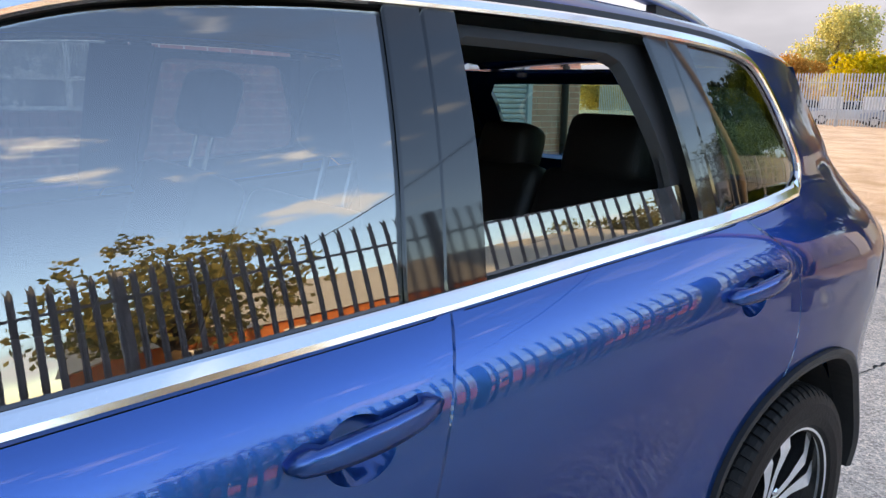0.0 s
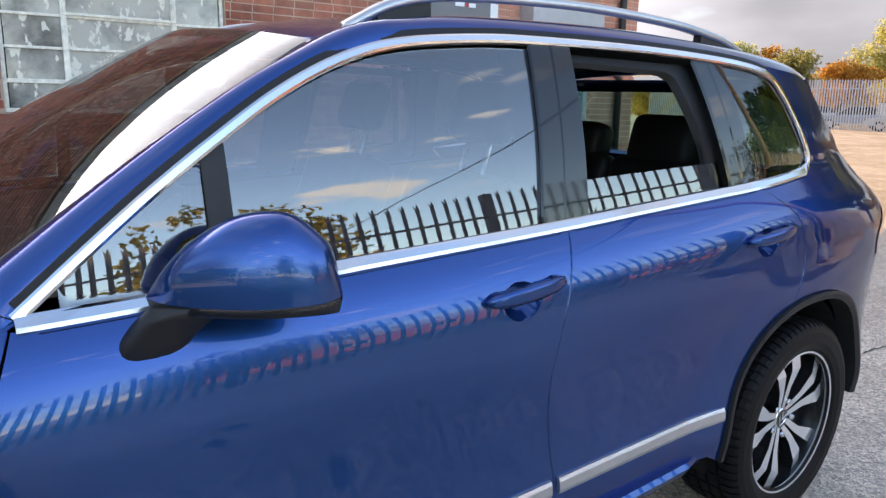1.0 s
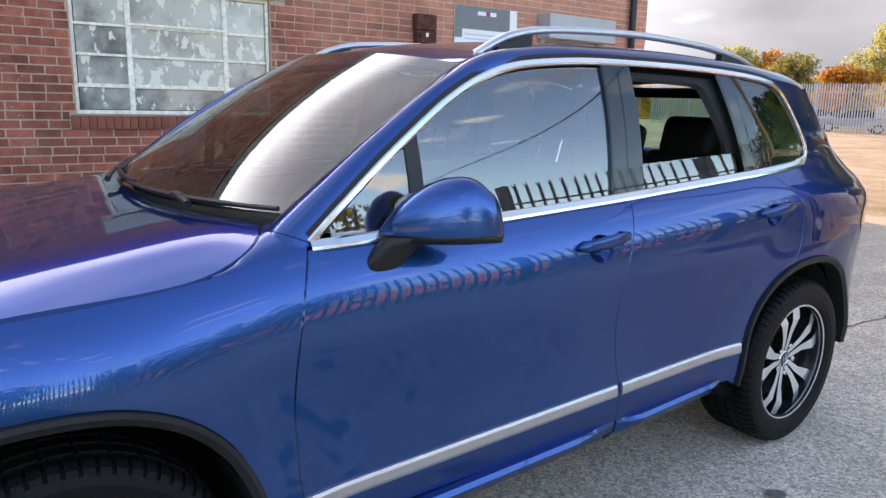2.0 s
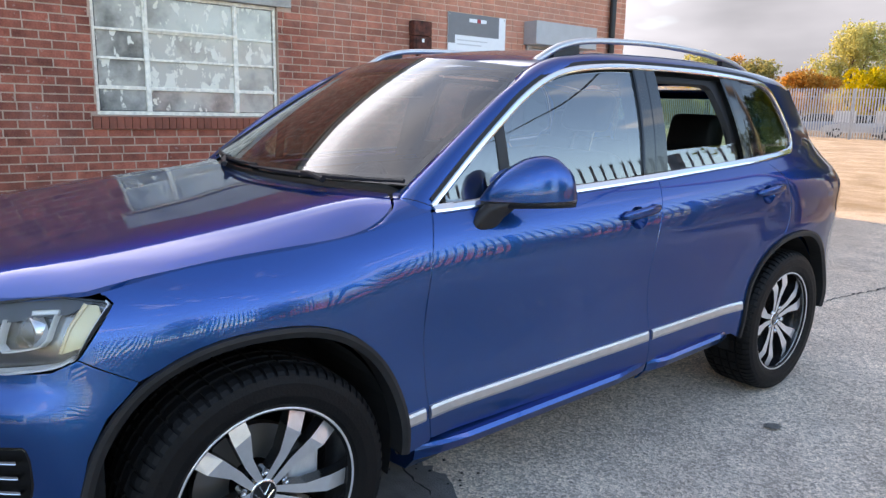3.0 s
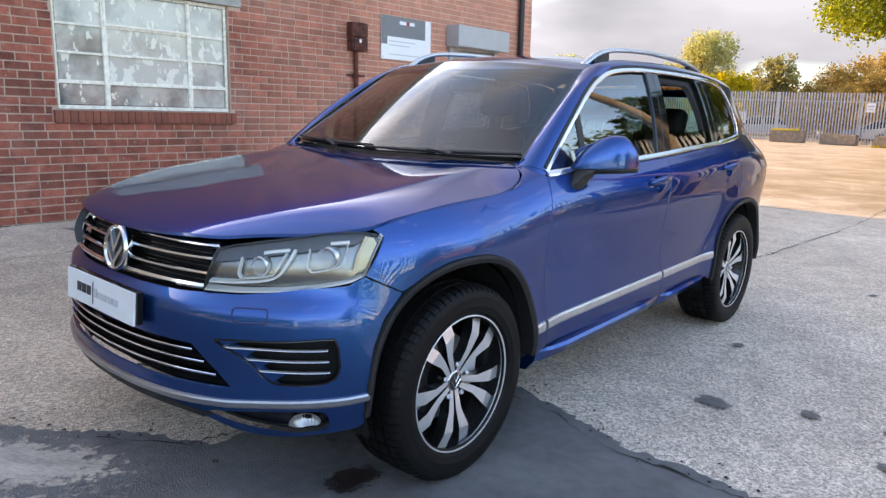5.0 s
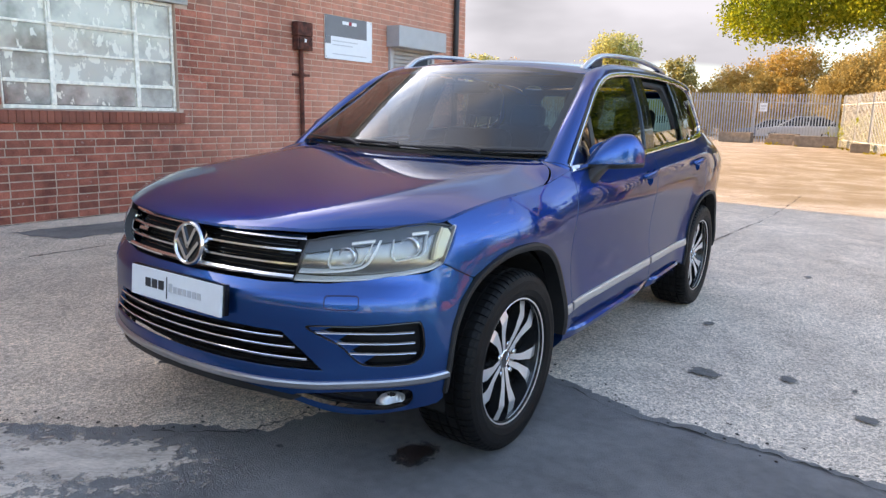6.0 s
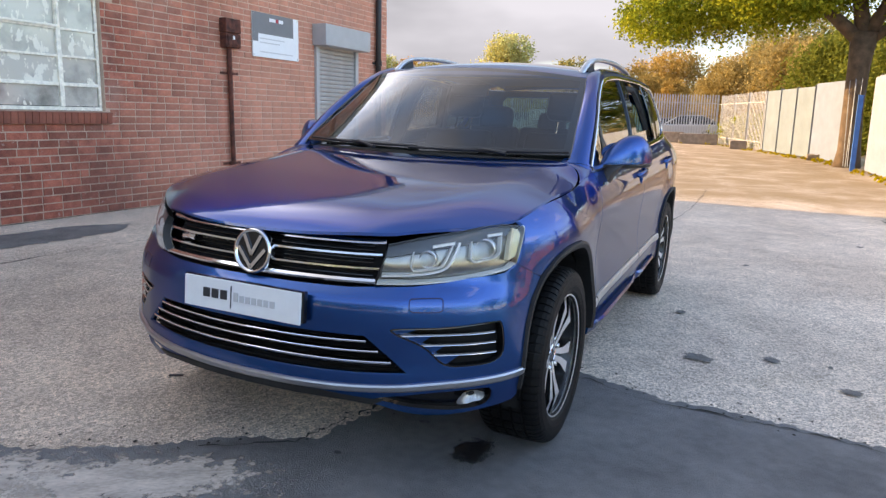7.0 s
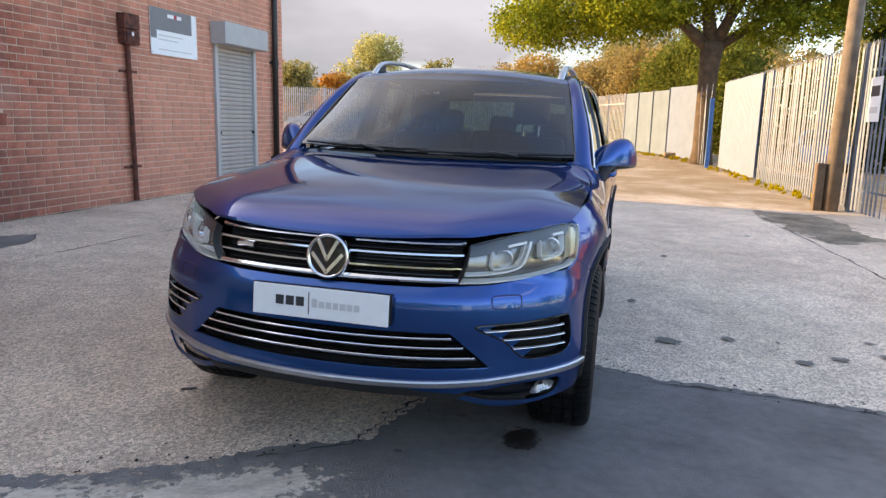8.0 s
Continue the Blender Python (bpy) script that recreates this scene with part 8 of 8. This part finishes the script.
back_tree(19.5, 5.2, 8.0, 6.4, OLIVE, "spreading olive tree beyond the palisade", 71, low=0.35, count=4500)
# added tree, there only to darken the reflections in the car's side glass
back_tree(10.7, 24.0, 11.0, 2.6, EVERGREEN, "tall dark green tree added beyond the palisade for the glass reflections", 74, low=0.05, count=14000, size=0.15)
back_tree(24.0, -6.0, 8.5, 6.0, GREEN, "green tree beyond the palisade", 72, low=0.3)
back_tree(15.0, 30.0, 9.0, 6.5, DARK_LEAF, "dark green tree beyond the palisade", 73, low=0.25, count=4000)

# weeds along the fence foot
weeds = thing("weeds", pose(0, 0, 0), "yellow-green weeds and dead leaves along the fence foot", "weeds", kind="stuff")
q = random.Random(9)
wb = [(fence_x(y) - q.uniform(0.0, 0.35), y, ground_z(5) + 0.05, 0.20, 0.35, 0.08) for y in np.arange(9.8, 21, 0.55)] + [(panel_x(y) - q.uniform(0.1, 0.6), y, ground_z(3) + 0.05, 0.25, 0.5, 0.09) for y in np.arange(25, 43, 0.7)] + [(q.uniform(-5, -2), q.uniform(41, 43.5), 0.12, 0.3, 0.3, 0.15) for _ in range(14)]
o = leaves("blades", wb, 6500, 0.045, YELLOW_LEAF, weeds, 77)
o["kind"] = "stuff"

# ---- low workshop across the lane ----
shed = thing("workshop", pose(27, 19, 0), "low orange brick workshop with a pale sheet roof across the lane", "building")
ORANGE = mat("orange_brick", (0.50, 0.16, 0.06), 0.9, vary=0.2, scale=3, bump=0.3)
PALE_ROOF = mat("pale_roof_sheet", (0.62, 0.60, 0.50), 0.7, vary=0.1, scale=2)
part("wall", boxed(-3, 8, -14, 14, -1.0, 2.6), ORANGE, shed, "orange brick wall")
bm = bmesh.new()
vs = [bm.verts.new(p) for p in ((-3.4, -14.4, 2.6), (-3.4, 14.4, 2.6), (2.5, 14.4, 5.4), (2.5, -14.4, 5.4), (8.4, -14.4, 2.6), (8.4, 14.4, 2.6))]
for f in ((0, 1, 2, 3), (3, 2, 5, 4), (0, 3, 4), (1, 5, 2), (0, 4, 5, 1)):
    bm.faces.new([vs[i] for i in f])
bmesh.ops.recalc_face_normals(bm, faces=bm.faces)
part("roof", bm, PALE_ROOF, shed, "pale sheet roof")
for y in np.arange(-12, 13, 4.0):
    w = part("window", boxed(-3.06, -2.98, y - 0.7, y + 0.7, 0.9, 2.1, 0.01), WHITE_PAINT, shed, "white framed window")
    part("pane", boxed(-3.07, -3.05, y - 0.6, y - 0.04, 1.0, 2.0), BLACK_GLOSS, w)
    part("pane", boxed(-3.07, -3.05, y + 0.04, y + 0.6, 1.0, 2.0), BLACK_GLOSS, w)
    part("sill", boxed(-3.12, -3.0, y - 0.8, y + 0.8, 0.82, 0.89), STONE, w)

# ---- bricks of the long wall ----
COURSE, BRICK_L, JOINT = 0.0885, 0.243, 0.0082


def brick_mesh(l):
    bm = bmesh.new()
    h = COURSE - JOINT
    b = 0.004
    front = [(0.0, b, b), (0.0, l - b, b), (0.0, l - b, h - b), (0.0, b, h - b)]
    back = [(-0.016, 0, 0), (-0.016, l, 0), (-0.016, l, h), (-0.016, 0, h)]
    f = [bm.verts.new(p) for p in front]
    k = [bm.verts.new(p) for p in back]
    bm.faces.new(f)
    for i in range(4):
        bm.faces.new((f[i], k[i], k[(i + 1) % 4], f[(i + 1) % 4]))
    bmesh.ops.recalc_face_normals(bm, faces=bm.faces)
    me = bpy.data.meshes.new("brick")
    bm.to_mesh(me)
    bm.free()
    me.materials.append(BRICK)
    return me


sizes = {}
rng = random.Random(17)
jv, jf = [], []
singles = 0
holes = ((WIN_Y0 - 0.005, WIN_Y1 + 0.005, WIN_Z0 - 0.005, WIN_Z1), (WIN_Y0 - 0.125, WIN_Y1 + 0.185, WIN_Z1 - 0.02, WIN_Z1 + 0.305), (WIN_Y0 - 0.06, WIN_Y1 + 0.06, 1.176, WIN_Z0), (DOOR_Y0 - 0.01, DOOR_Y1 + 0.01, 0, DOOR_Z1 + 0.01))
row = 0
z = 0.0275
while z < WALL_TOP - 0.1:
    y = -4.2 + (0.0 if row % 2 else -BRICK_L / 2) + rng.uniform(-0.015, 0.015)
    while y < CORNER:
        l = BRICK_L if rng.random() > 0.035 else BRICK_L / 2
        a, b = max(y, -4.2), min(y + l, CORNER + 0.003)
        segs = [(a, b)]
        for y0, y1, z0, z1 in holes:
            if z + COURSE - JOINT > z0 and z < z1:
                segs = [s for p, q in segs for s in ((p, min(q, y0)), (max(p, y1), q)) if s[1] - s[0] > 0.03]
        for p, q in segs:
            w = round((q - p - JOINT) / 0.01) * 0.01 if abs(q - p - BRICK_L) > 1e-3 else BRICK_L - JOINT
            if w < 0.03:
                continue
            x = WX - rng.uniform(0.0, 0.005)
            if 1.9 < p < 5.9 and 0.25 < z < 2.2 and singles < 300:
                key = round(w, 3)
                if key not in sizes:
                    sizes[key] = brick_mesh(w)
                o = new("brick", sizes[key])
                o.parent = wall_east
                o.location = (x, p, z)
                singles += 1
            else:
                i = len(jv)
                h, e = COURSE - JOINT, 0.004
                jv += [(x, p + e, z + e), (x, p + w - e, z + e), (x, p + w - e, z + h - e), (x, p + e, z + h - e), (x - 0.016, p, z), (x - 0.016, p + w, z), (x - 0.016, p + w, z + h), (x - 0.016, p, z + h)]
                jf += [(i, i + 1, i + 2, i + 3), (i + 1, i, i + 4, i + 5), (i + 2, i + 1, i + 5, i + 6), (i + 3, i + 2, i + 6, i + 7), (i, i + 3, i + 7, i + 4)]
        y += l
    row += 1
    z += COURSE
me = bpy.data.meshes.new("brickwork")
me.from_pydata(jv, [], jf)
me.materials.append(BRICK)
rest = new("brickwork", me)
rest.parent = wall_east
rest["kind"] = "stuff"
